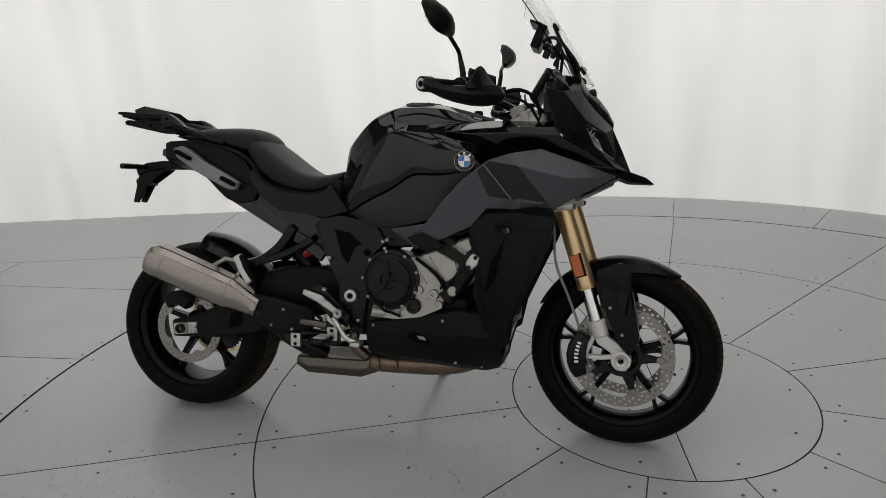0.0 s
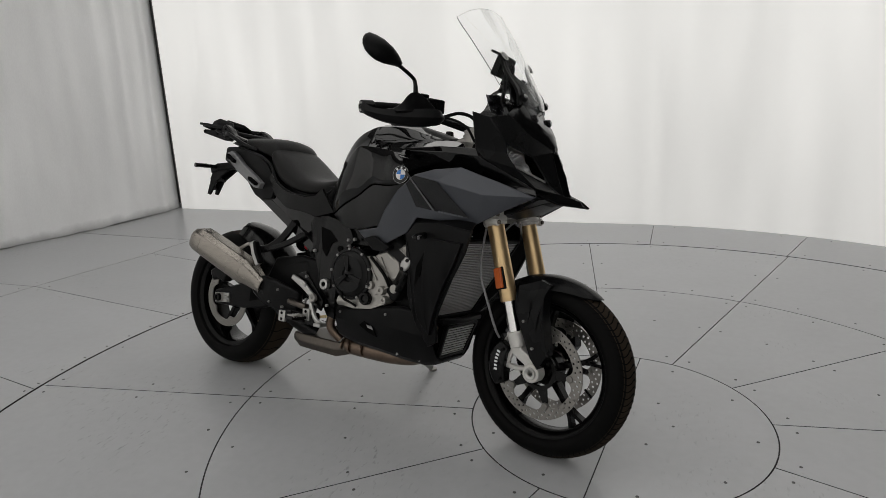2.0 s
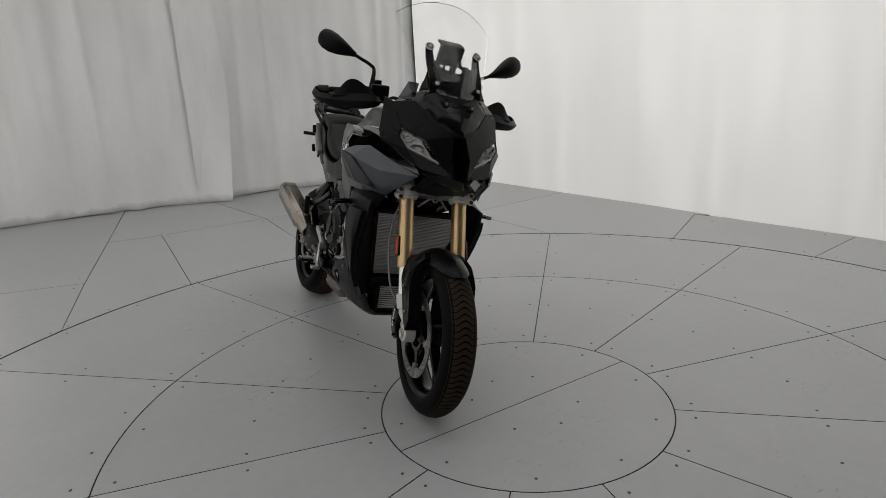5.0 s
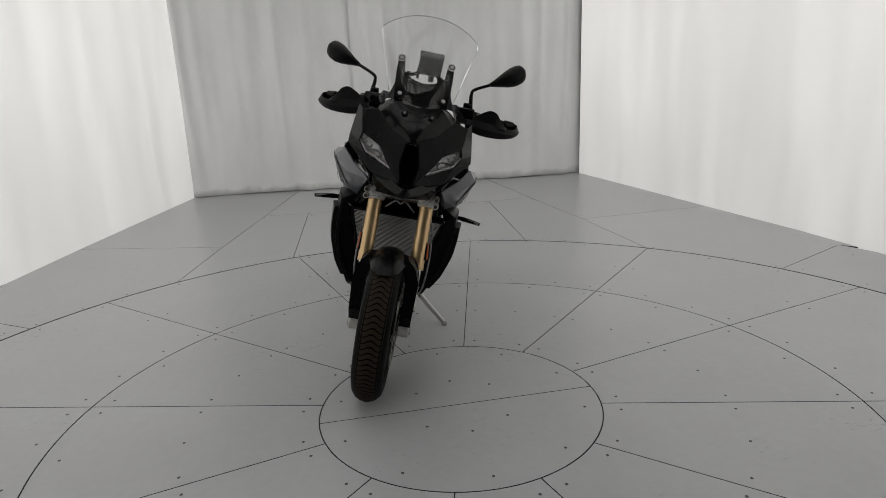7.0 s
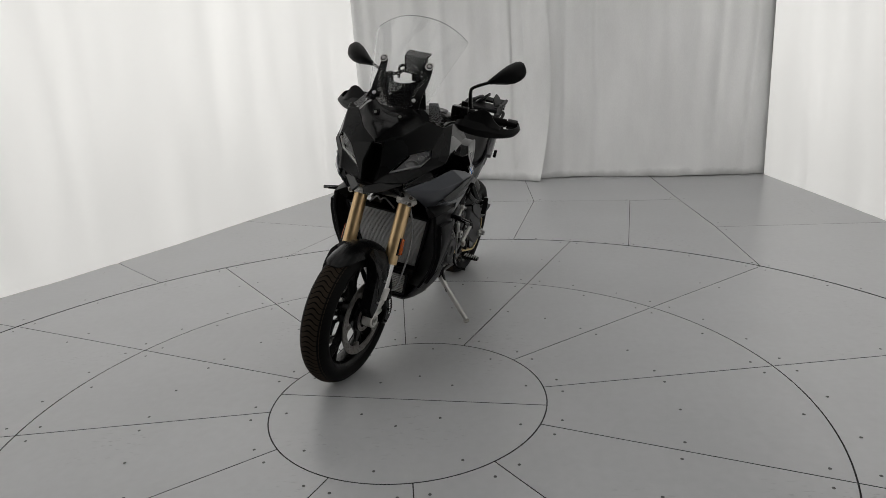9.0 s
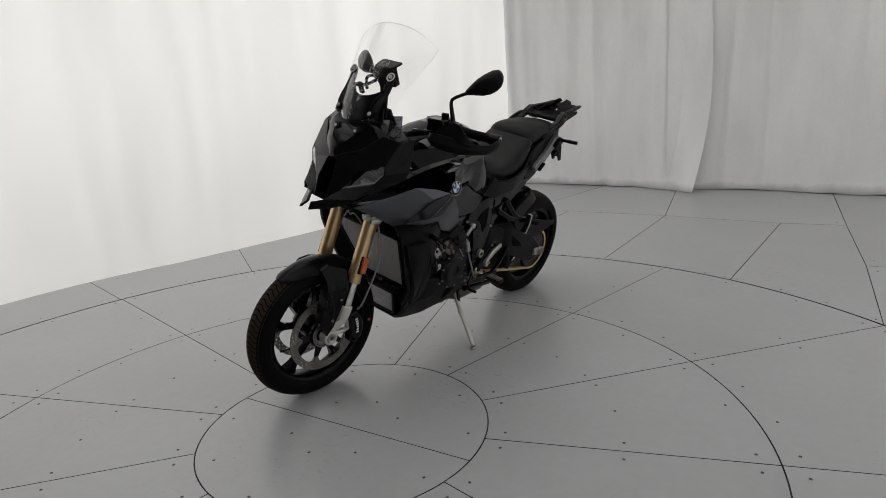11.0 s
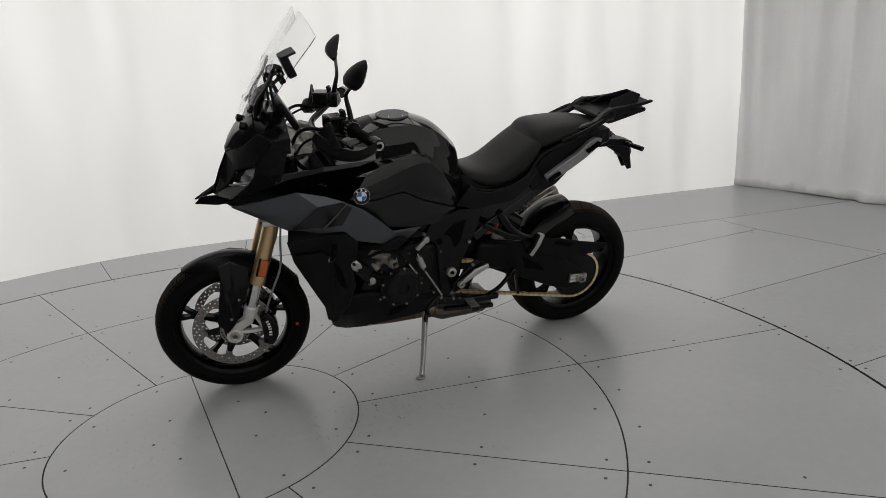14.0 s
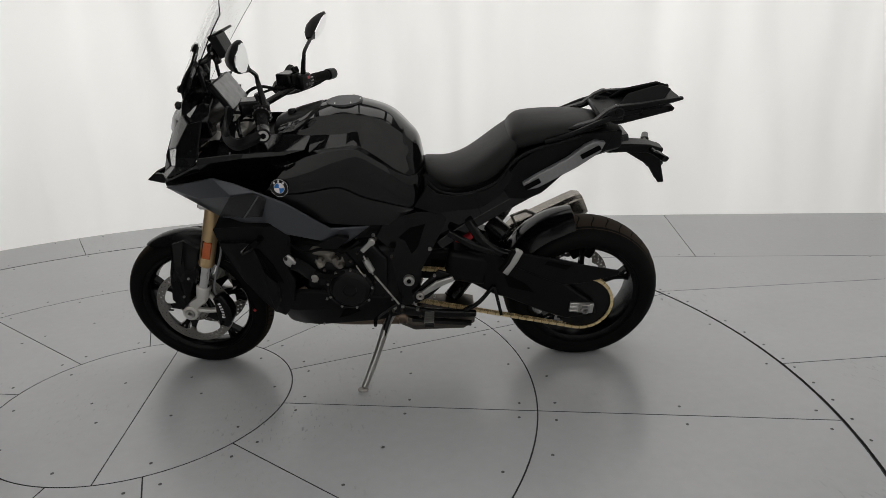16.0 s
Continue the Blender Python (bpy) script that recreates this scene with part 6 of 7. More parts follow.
chain = new("chain")
chain.parent = bike
tagged(chain, "gold coloured drive chain")
path = []
yc = 0.100
sprocket, front_s = V(0.0, yc, 0.291), V(0.622, yc, 0.398)
def chain_line():
    pts = []
    a0 = radians(104)
    for i in range(40):
        a = a0 + radians(178) * i / 39
        pts.append(sprocket + V(0.116 * math.cos(a), 0, 0.116 * math.sin(a)))
    for i in range(12):
        a = radians(285 + 150 * i / 11)
        pts.append(front_s + V(0.076 * math.cos(a), 0, 0.076 * math.sin(a)))
    return pts
loop = chain_line()
loop.append(loop[0])
lengths = [0]
for a, b in zip(loop, loop[1:]):
    lengths.append(lengths[-1] + (b - a).length)
def at_length(s):
    for i in range(len(loop) - 1):
        if s <= lengths[i + 1]:
            return loop[i].lerp(loop[i + 1], (s - lengths[i]) / max(1e-9, lengths[i + 1] - lengths[i]))
    return loop[-1]
pitch = 0.0158
link_mesh = []
for wide in (0.0085, 0.0065):
    bm = bmesh.new()
    for y in (-wide, wide):
        outline = []
        for k in range(16):
            a = 2 * math.pi * k / 16
            c, q = math.cos(a), math.sin(a)
            outline.append((0.0079 * (1 if c > 0 else -1) * (0.9 if abs(c) > 0.1 else 0) + 0.0072 * c, 0.0082 * q * (0.72 if abs(c) < 0.4 else 1.0)))
        ring_skin(bm, [[V(x, y - 0.001, z) for x, z in outline], [V(x, y + 0.001, z) for x, z in outline]])
    for x in (-0.0079, 0.0079):
        rod(bm, (x, -wide - 0.002, 0), (x, wide + 0.002, 0), 0.0032, n=8)
    me = bpy.data.meshes.new("chain_link")
    bm.to_mesh(me)
    bm.free()
    me.materials.append(CHAIN if wide > 0.008 else INNER_LINK)
    link_mesh.append(me)
n_links = int(lengths[-1] / pitch)
for k in range(n_links):
    a, b = at_length(k * lengths[-1] / n_links), at_length((k + 1) * lengths[-1] / n_links)
    ob = new("chain_link", link_mesh[k % 2])
    ob.parent = chain
    d = b - a
    ob.matrix_local = Matrix.Translation((a + b) / 2) @ Matrix.Rotation(-math.atan2(d.z, d.x), 4, "Y")
bm = bmesh.new()
n = 44
rings = [[sprocket + V((0.112 + (0.006 if i % 2 else -0.003)) * math.cos(2 * math.pi * i / (2 * n)), y, (0.112 + (0.006 if i % 2 else -0.003)) * math.sin(2 * math.pi * i / (2 * n))) for i in range(2 * n)] for y in (-0.003, 0.003)]
ring_skin(bm, rings)
part("rear_sprocket", bm, BLACK_METAL, bike, "dark rear chain sprocket")
# chain guard and hugger
bm = plate([(0.33, 0.545), (0.263, 0.545), (0.123, 0.516), (0.013, 0.484), (-0.125, 0.454), (-0.122, 0.436), (-0.040, 0.426), (0.010, 0.405), (0.080, 0.398), (0.150, 0.425), (0.240, 0.470), (0.30, 0.500)], 0.140, 1, 0.010, 1)
cg = part("chain_guard", bm, MATTE, bike, "black chain guard", bevel=0.003)
bm = plate([(0.150, 0.508), (0.060, 0.485), (0.075, 0.468), (0.160, 0.495)], 0.1425, 1, 0.004, 0)
part("guard_slot", bm, DARK, cg)
bm = bmesh.new()
rows = []
for i in range(17):
    t = i / 16
    a = radians(82 - 74 * t)
    r0 = 0.340 + 0.004 * math.sin(math.pi * t)
    w = blend(t, (0, 0.085), (0.15, 0.108), (1, 0.112))
    rows.append([bm.verts.new((r0 * math.cos(a) - 0.055 * abs(u) ** 3 * math.cos(a), w * u, 0.3215 + r0 * math.sin(a) - 0.055 * abs(u) ** 3 * math.sin(a))) for u in [-1 + k / 4 for k in range(9)]])
for r, q in zip(rows, rows[1:]):
    for j in range(8):
        bm.faces.new((r[j], r[j + 1], q[j + 1], q[j]))
bmesh.ops.recalc_face_normals(bm, faces=bm.faces)
bmesh.ops.solidify(bm, geom=bm.faces[:], thickness=0.005)
part("hugger", bm, SATIN, bike, "black rear hugger over the tyre", smooth=55)
# shock
bm = tube([(0.40, 0.0, 0.60), (0.47, 0.0, 0.50), (0.50, 0.0, 0.40)], 0.035, 14)
part("rear_shock", bm, BLACK_METAL, bike, "black rear shock")
bm = bmesh.new()
lathe(bm, [(0.02, -0.012), (0.05, -0.012), (0.05, 0.012), (0.02, 0.012)], 28, m=Matrix.Translation((0.46, 0.06, 0.605)) @ boxm(70, 25, 0))
part("shock_adjuster", bm, RED, bike, "red shock preload ring", bevel=0.004)
bm = tube([(0.50, -0.10, 0.615), (0.48, -0.09, 0.60), (0.46, -0.08, 0.59)], 0.012, 10)
part("red_connector", bm, RED, bike)
bm = bmesh.new()
rod(bm, (0.36, 0.02, 0.62), (0.30, 0.06, 0.58), 0.035, 0.035, 20)
part("shock_reservoir", bm, BLACK_METAL, bike, "black shock reservoir", bevel=0.004)

# -- foot rests --
for s in (-1, 1):
    bm = bmesh.new()
    sweep(bm, [V(0.632, s * 0.190, 0.408), V(0.565, s * 0.192, 0.455), V(0.505, s * 0.190, 0.477)], rect(0.024, 0.014), up=(0, 1, 0), scale=lambda t: (1.15 - 0.35 * abs(2 * t - 1), 1.0))
    heel = part("heel_guard", bm, MILLED, bike, "bright aluminium heel plate", bevel=0.004)
    bm = bmesh.new()
    lathe(bm, [(0.004, -0.006), (0.012, -0.008), (0.0155, -0.006), (0.016, 0.008)], 20, m=Matrix.Translation((0.632, s * 0.200, 0.410)) @ Matrix.Diagonal((1, -s, 1, 1)), closed=False)
    part("pivot_cap", bm, CAST, heel)
    bm = plate([(0.635, 0.43), (0.56, 0.505), (0.52, 0.490), (0.53, 0.455), (0.60, 0.385), (0.655, 0.36), (0.665, 0.40)], 0.178, s, 0.012, 1)
    pl = part("footrest_plate", bm, BLACK_METAL, bike, "black footrest hanger", bevel=0.003)
    for x, z in ((0.575, 0.487), (0.568, 0.457), (0.580, 0.395)):
        bolt(pl, x, s * 0.182, z, 0.007, s)
    bm = bmesh.new()
    box(bm, V(0.600, s * 0.245, 0.330), (0.034, 0.085, 0.016), boxm(s * 6, 0, 0))
    peg = part("rider_footpeg", bm, BLACK_METAL, bike, "serrated rider footpeg", bevel=0.003)
    for k in range(6):
        bm = bmesh.new()
        box(bm, V(0.600, s * (0.213 + 0.013 * k), 0.341), (0.036, 0.005, 0.008), boxm(s * 6, 0, 0))
        part("peg_tooth", bm, MILLED, peg)
    # pillion rest
    bm = bmesh.new()
    sweep(bm, spline([(0.445, s * 0.140, 0.690), (0.40, s * 0.160, 0.62), (0.340, s * 0.172, 0.575), (0.285, s * 0.178, 0.560)], 4), rect(0.022, 0.030))
    sweep(bm, spline([(0.520, s * 0.150, 0.650), (0.43, s * 0.165, 0.600), (0.34, s * 0.172, 0.570)], 3), rect(0.020, 0.024))
    pb = part("pillion_bracket", bm, BLACK_METAL, bike, "black pillion footrest bracket", bevel=0.005)
    bm = bmesh.new()
    sweep(bm, [V(0.262, s * 0.192, 0.590), V(0.285, s * 0.200, 0.548), V(0.318, s * 0.202, 0.500)], rect(0.030, 0.018), up=(0, 1, 0))
    pp = part("pillion_peg", bm, MILLED, pb, "folded bright pillion peg", bevel=0.004)
    bm = bmesh.new()
    sweep(bm, [V(0.282, s * 0.196, 0.592), V(0.306, s * 0.204, 0.548), V(0.334, s * 0.206, 0.510)], rect(0.016, 0.026), up=(0, 1, 0))
    part("peg_rubber", bm, RUBBER, pp, bevel=0.004)
# right: brake pedal; left: gear lever
bm = tube([(0.615, -0.195, 0.395), (0.640, -0.205, 0.365), (0.668, -0.215, 0.335), (0.705, -0.222, 0.322)], 0.0085, 10)
bp = part("brake_pedal", bm, MILLED, bike, "bright brake pedal")
bm = bmesh.new()
box(bm, V(0.712, -0.235, 0.322), (0.034, 0.040, 0.014))
part("pedal_pad", bm, MILLED, bp, bevel=0.003)
bm = bmesh.new()
sweep(bm, spline([(0.42, -0.155, 0.325), (0.52, -0.16, 0.320), (0.62, -0.155, 0.318)], 3), rect(0.04, 0.05))
part("master_cylinder", bm, BLACK_METAL, bike, "black rear brake master cylinder", bevel=0.008)
bm = bmesh.new()
box(bm, V(0.545, -0.190, 0.372), (0.10, 0.03, 0.022), boxm(0, 6, 0))
part("pedal_lever", bm, STAINED, bike, "dull steel brake lever", bevel=0.006)
for x, z in ((0.490, 0.318), (0.620, 0.345)):
    bm = bmesh.new()
    box(bm, V(x, -0.215, z), (0.036, 0.012, 0.044))
    fp = part("peg_bracket", bm, MILLED, bike, "bright pierced footpeg bracket", bevel=0.003)
    for d in (-0.012, 0.012):
        bm = bmesh.new()
        rod(bm, (x, -0.220, z + d), (x, -0.2225, z + d), 0.006, n=12)
        part("bracket_hole", bm, DARK, fp)
for k, x in enumerate((0.525, 0.595)):
    for d in (-0.012, 0.012):
        bm = bmesh.new()
        rod(bm, (x - 0.014, -0.215, 0.33 + d), (x + 0.014, -0.215, 0.33 + d), 0.0075, n=12)
        part("spring_sleeve", bm, BLACK_METAL, bike, bevel=0.002)
bm = tube([(0.72, 0.185, 0.37), (0.77, 0.205, 0.345), (0.80, 0.235, 0.335), (0.80, 0.275, 0.335)], 0.007, 10)
part("gear_lever", bm, BLACK_METAL, bike, "black gear lever")

# -- side stand and lower left bracket --
bm = bmesh.new()
sweep(bm, spline([(0.750, 0.120, 0.285), (0.775, 0.150, 0.245), (0.815, 0.245, 0.165), (0.858, 0.343, 0.094)], 3), rect(0.020, 0.026), scale=lambda t: 1.15 - 0.3 * t)
stand = part("side_stand", bm, MILLED, bike, "bright side stand on the floor", bevel=0.004)
bm = bmesh.new()
lathe(bm, [(0.0001, -0.005), (0.016, -0.005), (0.018, 0.0), (0.015, 0.006), (0.0001, 0.007)], 24, m=Matrix.Translation((0.862, 0.346, 0.0895)) @ boxm(13.5, 0, 0) @ Matrix.Rotation(radians(-90), 4, "X") @ Matrix.Diagonal((1.15, 1, 0.85, 1)), closed=False)
part("stand_foot", bm, CAST, stand, "flat metal stand foot")
bm = bmesh.new()
sweep(bm, [V(0.758, 0.140, 0.290), V(0.785, 0.175, 0.225), V(0.80, 0.205, 0.190)], circle(0.010, 10))
part("stand_spring", bm, BLACK_METAL, stand, "black stand spring")
bm = bmesh.new()
sweep(bm, spline([(0.80, 0.135, 0.330), (0.72, 0.140, 0.320), (0.60, 0.138, 0.290), (0.42, 0.130, 0.275)], 3), rect(0.022, 0.050), scale=lambda t: (1, 1.1 - 0.6 * t))
lb = part("stand_bracket", bm, BLACK_METAL, bike, "black lower bracket for the side stand", bevel=0.006)
for x, z in ((0.735, 0.330), (0.705, 0.335), (0.655, 0.350), (0.648, 0.320)):
    bolt(lb, x, 0.154, z, 0.009, 1)
bm = bmesh.new()
sweep(bm, spline([(0.470, 0.135, 0.292), (0.410, 0.137, 0.330), (0.352, 0.137, 0.405)], 3), rect(0.012, 0.020), up=(0, 1, 0))
sweep(bm, [V(0.350, 0.137, 0.405), V(0.322, 0.137, 0.270)], rect(0.012, 0.018), up=(0, 1, 0))
part("lower_fork_plate", bm, BLACK_METAL, bike, bevel=0.003)

# -- belly pan and radiator --
BELLY = [(0.712, 0.390, 0.262, 0.150, 0.10), (0.80, 0.400, 0.252, 0.172, 0.12), (0.92, 0.425, 0.248, 0.185, 0.125), (1.04, 0.445, 0.236, 0.190, 0.115), (1.11, 0.44, 0.228, 0.182, 0.090), (1.150, 0.435, 0.238, 0.168, 0.085), (1.166, 0.43, 0.255, 0.160, 0.085)]
bm = bmesh.new()
rings = []
for x, top, low, w, wl in BELLY:
    half = [(w - 0.012, top), (w, top - 0.01), (w + 0.004, (top + low) / 2 + 0.02), (wl + 0.03, low + 0.02), (wl, low)]
    rings.append([V(x, -y, z) for y, z in half] + [V(x, y, z) for y, z in half[::-1]])
for a, b in zip(rings, rings[1:]):
    va, vb = [bm.verts.new(p) for p in a], [bm.verts.new(p) for p in b]
    for i in range(len(a) - 1):
        bm.faces.new((va[i], va[i + 1], vb[i + 1], vb[i]))
bmesh.ops.remove_doubles(bm, verts=bm.verts, dist=1e-5)
bmesh.ops.recalc_face_normals(bm, faces=bm.faces)
bmesh.ops.solidify(bm, geom=bm.faces[:], thickness=0.006)
belly = part("belly_pan", bm, MATTE, bike, "matte black belly pan under the engine", bevel=0.003, smooth=25)
for s in (-1, 1):
    for x, z in ((0.742, 0.372), (0.985, 0.405), (1.02, 0.262), (1.10, 0.25)):
        bolt(belly, x, s * (blend(x, (0.742, 0.158), (0.985, 0.190), (1.02, 0.146), (1.1, 0.118))), z, 0.006, s)
    bm = plate([(0.865, 0.345), (0.885, 0.362), (0.925, 0.352), (0.950, 0.315), (0.91, 0.325)], 0.190, s, 0.004, 0)
    part("vent_recess", bm, DARK, belly)
    if s > 0:
        continue
    bm = plate([(0.900, 0.352), (0.925, 0.350), (0.932, 0.338), (0.908, 0.342)], 0.192, s, 0.003, 0)
    part("vent_foil", bm, FOIL, belly, "scrap of bright foil in the vent")

def radiator(name, corners, bars, label):
    """A cooler between four corners (top left, top right, low right, low left) with fins between its tanks."""
    a, b, c, d = [V(*p) for p in corners]
    nrm = (b - a).cross(d - a).normalized()
    if nrm.x < 0:
        nrm = -nrm
    bm = bmesh.new()
    ring_skin(bm, [[p - nrm * 0.032 for p in (a, b, c, d)], [p - nrm * 0.004 for p in (a, b, c, d)]])
    core = part(name, bm, DARK, bike, label)
    for k in range(bars):
        t = (k + 0.5) / bars
        bm = bmesh.new()
        sweep(bm, [a.lerp(d, t), b.lerp(c, t)], rect(0.004, (a - d).length / bars * 0.48), up=nrm.cross(b - a))
        part("cooling_fin", bm, FIN, core)
    bm = bmesh.new()
    for p, q in ((a, b), (b, c), (c, d), (d, a)):
        sweep(bm, [p, q], rect(0.012, 0.014), up=nrm)
    part("cooler_frame", bm, MATTE, core, bevel=0.002)
    return core


radiator("radiator", [(1.292, -0.195, 0.700), (1.292, 0.195, 0.700), (1.150, 0.125, 0.415), (1.150, -0.125, 0.415)], 44, "black radiator with fine pale fins")
radiator("oil_cooler", [(1.192, -0.102, 0.388), (1.192, 0.102, 0.388), (1.156, 0.085, 0.268), (1.156, -0.085, 0.268)], 12, "small oil cooler under the radiator")
bm = bmesh.new()
sweep(bm, [V(1.180, -0.13, 0.404), V(1.196, 0, 0.402), V(1.180, 0.13, 0.404)], rect(0.035, 0.018))
part("cooler_bar", bm, MATTE, bike, "black bar between the coolers", bevel=0.004)

# -- side fairings --
for s in (-1, 1):
    fair_y = lambda x, z: blend(x, (1.07, 0.235), (1.15, 0.262), (1.24, 0.262), (1.34, 0.242)) - blend(z, (0.33, 0.095), (0.43, 0.045), (0.55, 0.012), (0.66, 0.0), (0.75, 0.004))
    bm = plate([(1.072, 0.705), (1.127, 0.748), (1.220, 0.752), (1.335, 0.738), (1.318, 0.660), (1.262, 0.540), (1.212, 0.428), (1.196, 0.340), (1.160, 0.318), (1.118, 0.370), (1.085, 0.500), (1.108, 0.625)], fair_y, s, 0.014, 2)
    rf = part("radiator_fairing", bm, MATTE, bike, "matte black radiator side fairing", bevel=0.005, smooth=50)
    bm = plate([(1.190, 0.672), (1.215, 0.700), (1.315, 0.695), (1.300, 0.640), (1.225, 0.470), (1.182, 0.365), (1.150, 0.420), (1.140, 0.520), (1.175, 0.575)], lambda x, z: fair_y(x, z) + 0.018, s, 0.018, 2)
    part("fairing_blade", bm, MATTE, rf, "raised matte black fairing blade", bevel=0.005, smooth=50)
    bm = plate([(1.125, 0.505), (1.145, 0.600), (1.185, 0.668), (1.165, 0.590), (1.150, 0.530)], lambda x, z: fair_y(x, z) + 0.003, s, 0.004, 0)
    part("fairing_slot", bm, DARK, rf)
    # inner cheek from the fairing's front edge back to the cooler
    C_ = dict(a=(1.331, 0.232, 0.736), b=(1.314, 0.240, 0.660), c=(1.258, 0.236, 0.540), d=(1.208, 0.208, 0.428), e=(1.192, 0.166, 0.342),
              f=(1.288, 0.199, 0.702), g=(1.262, 0.190, 0.645), h=(1.212, 0.168, 0.545), i=(1.156, 0.132, 0.425), j=(1.160, 0.105, 0.335))
    bm = facets(C_, ["abgf", "bchg", "cdih", "deji"], 0.005, s)
    part("fairing_cheek", bm, MATTE, rf, "matte black inner cheek beside the cooler", bevel=0.0015, smooth=40)
    # shoulder under the wing
    S_ = dict(a=(1.020, 0.222, 0.690), b=(1.127, 0.250, 0.747), c=(1.220, 0.258, 0.752), d=(1.333, 0.234, 0.738), e=(1.292, 0.196, 0.702), f=(1.318, 0.168, 0.776), g=(1.220, 0.160, 0.800), h=(1.100, 0.160, 0.785), i=(1.020, 0.160, 0.735), m=(1.250, 0.218, 0.782), n=(1.140, 0.222, 0.776))
    bm = facets(S_, ["abni", "inh", "bcmn", "hnmg", "cdm", "dfm", "mfg", "def"], 0.005, s)
    part("fairing_shoulder", bm, MATTE, rf, "matte black shoulder under the wing panel", bevel=0.003, smooth=40)
    # front indicator
    bm = bmesh.new()
    o = V(1.168, s * 0.250, 0.706)
    sweep(bm, spline([o + V(0, -s * 0.012, 0), o + V(0.002, s * 0.02, 0.002), o + V(0.014, s * 0.06, 0.0), o + V(0.034, s * 0.112, -0.004)], 4), circle(0.0145, 12), scale=lambda t: (blend(t, (0, 1.2), (0.35, 0.55), (0.5, 0.9), (0.85, 1.1), (1, 0.5)), blend(t, (0, 1.2), (0.35, 0.6), (0.5, 0.75), (1, 0.5))))
    ind = part("front_indicator", bm, SATIN, bike, "slim black front indicator")
    bm = bmesh.new()
    sweep(bm, [o + V(0.024, s * 0.058, 0.0), o + V(0.042, s * 0.104, -0.003)], rect(0.006, 0.011))
    part("indicator_lens", bm, MID_GREY, ind, "smoked grey indicator lens", bevel=0.002)
    # anthracite wing panel, folded along a ridge
    P = dict(a=(0.800, 0.165, 0.690), b=(0.888, 0.175, 0.628), c=(0.955, 0.200, 0.652), d=(1.082, 0.240, 0.708), e=(1.130, 0.258, 0.762), f=(1.230, 0.240, 0.760), g=(1.318, 0.184, 0.757),
             h=(1.408, 0.166, 0.810), t=(1.505, 0.145, 0.862), u=(1.400, 0.215, 0.902), v=(1.290, 0.262, 0.938), w=(1.205, 0.290, 0.925), r=(1.142, 0.310, 0.903), q=(1.060, 0.285, 0.848), p=(0.990, 0.255, 0.780), o=(0.930, 0.215, 0.712),
             m=(1.225, 0.300, 0.888), k=(1.360, 0.235, 0.855))
    bm = facets(P, ["abo", "bcpo", "cdqp", "deq", "erq", "efmr", "fgkm", "ghk", "htk", "tuk", "uvmk", "vwm", "wrm"], 0.008, s)
    wing = part("side_wing", bm, ANTHRACITE, bike, "anthracite grey folded side wing panel", bevel=0.003, smooth=12)
    # dark film with pinstripe
    Q = dict(a=(1.140, 0.2775, 0.800), b=(1.215, 0.2605, 0.790), c=(1.310, 0.2165, 0.778), d=(1.226, 0.3015, 0.886), e=(1.145, 0.3115, 0.900), f=(1.108, 0.3015, 0.872))
    Q = {k: (x, y + 0.0035, z) for k, (x, y, z) in Q.items()}
    bm = facets(Q, ["abdef", "bcd"], 0.001, s)
    part("dark_film", bm, DECAL, wing, "dark film decal")
    bm = bmesh.new()
    sweep(bm, [V(1.128, s * 0.3130, 0.892), V(1.206, s * 0.2745, 0.792)], rect(0.001, 0.005), up=(1, 0, 1))
    part("pinstripe", bm, STRIPE, wing)
    bm = bmesh.new()
    for k in range(9):
        x = 1.222 + 0.0085 * k
        box(bm, V(x, s * (blend(x, (1.215, 0.2655), (1.31, 0.2215)) + 0.0012), 0.7905 - 0.0012 * k), (0.006, 0.001, 0.006), boxm(0, 0, -s * 24))
    part("small_marking", bm, ANTHRACITE, wing, "tiny grey marking bars")
    # upper fairing side: long glossy panel from nose to tank
    U = dict(i1=(0.970, 0.124, 1.030), i2=(1.14, 0.128, 1.037), i3=(1.315, 0.150, 1.028), l1=(0.985, 0.196, 0.999), l2=(1.18, 0.226, 1.006), l3=(1.328, 0.246, 1.001),
             u1=(1.046, 0.212, 0.990), u2=(1.19, 0.228, 0.988), u3=(1.338, 0.246, 0.978), m1=(1.040, 0.195, 0.930), m2=(1.180, 0.180, 0.890), m3=(1.335, 0.196, 0.905), n=(1.500, 0.149, 0.886), n0=(1.505, 0.140, 0.868), w=(1.335, 0.235, 0.90))
    bm = facets(U, [("i1", "i2", "l2", "l1"), ("i2", "i3", "l3", "l2"), ("l1", "l2", "u2", "u1"), ("l2", "l3", "u3", "u2"), ("u1", "u2", "m2", "m1"), ("u2", "u3", "m3", "m2"), ("u3", "n", "m3"), ("m3", "n", "n0", "w")], 0.007, s)
    part("upper_side_panel", bm, GLOSS, bike, "glossy black upper fairing side", bevel=0.004, smooth=14)
bm = half_loft([(1.10, [(0, 1.02), (0.115, 1.015), (0.125, 0.95), (0.11, 0.80), (0, 0.80)]), (1.22, [(0, 0.995), (0.12, 0.99), (0.20, 0.95), (0.15, 0.80), (0, 0.80)]), (1.31, [(0, 0.96), (0.14, 0.955), (0.20, 0.93), (0.13, 0.81), (0, 0.81)])])
part("airbox", bm, MATTE, bike, "matte black airbox between tank and nose", bevel=0.006)

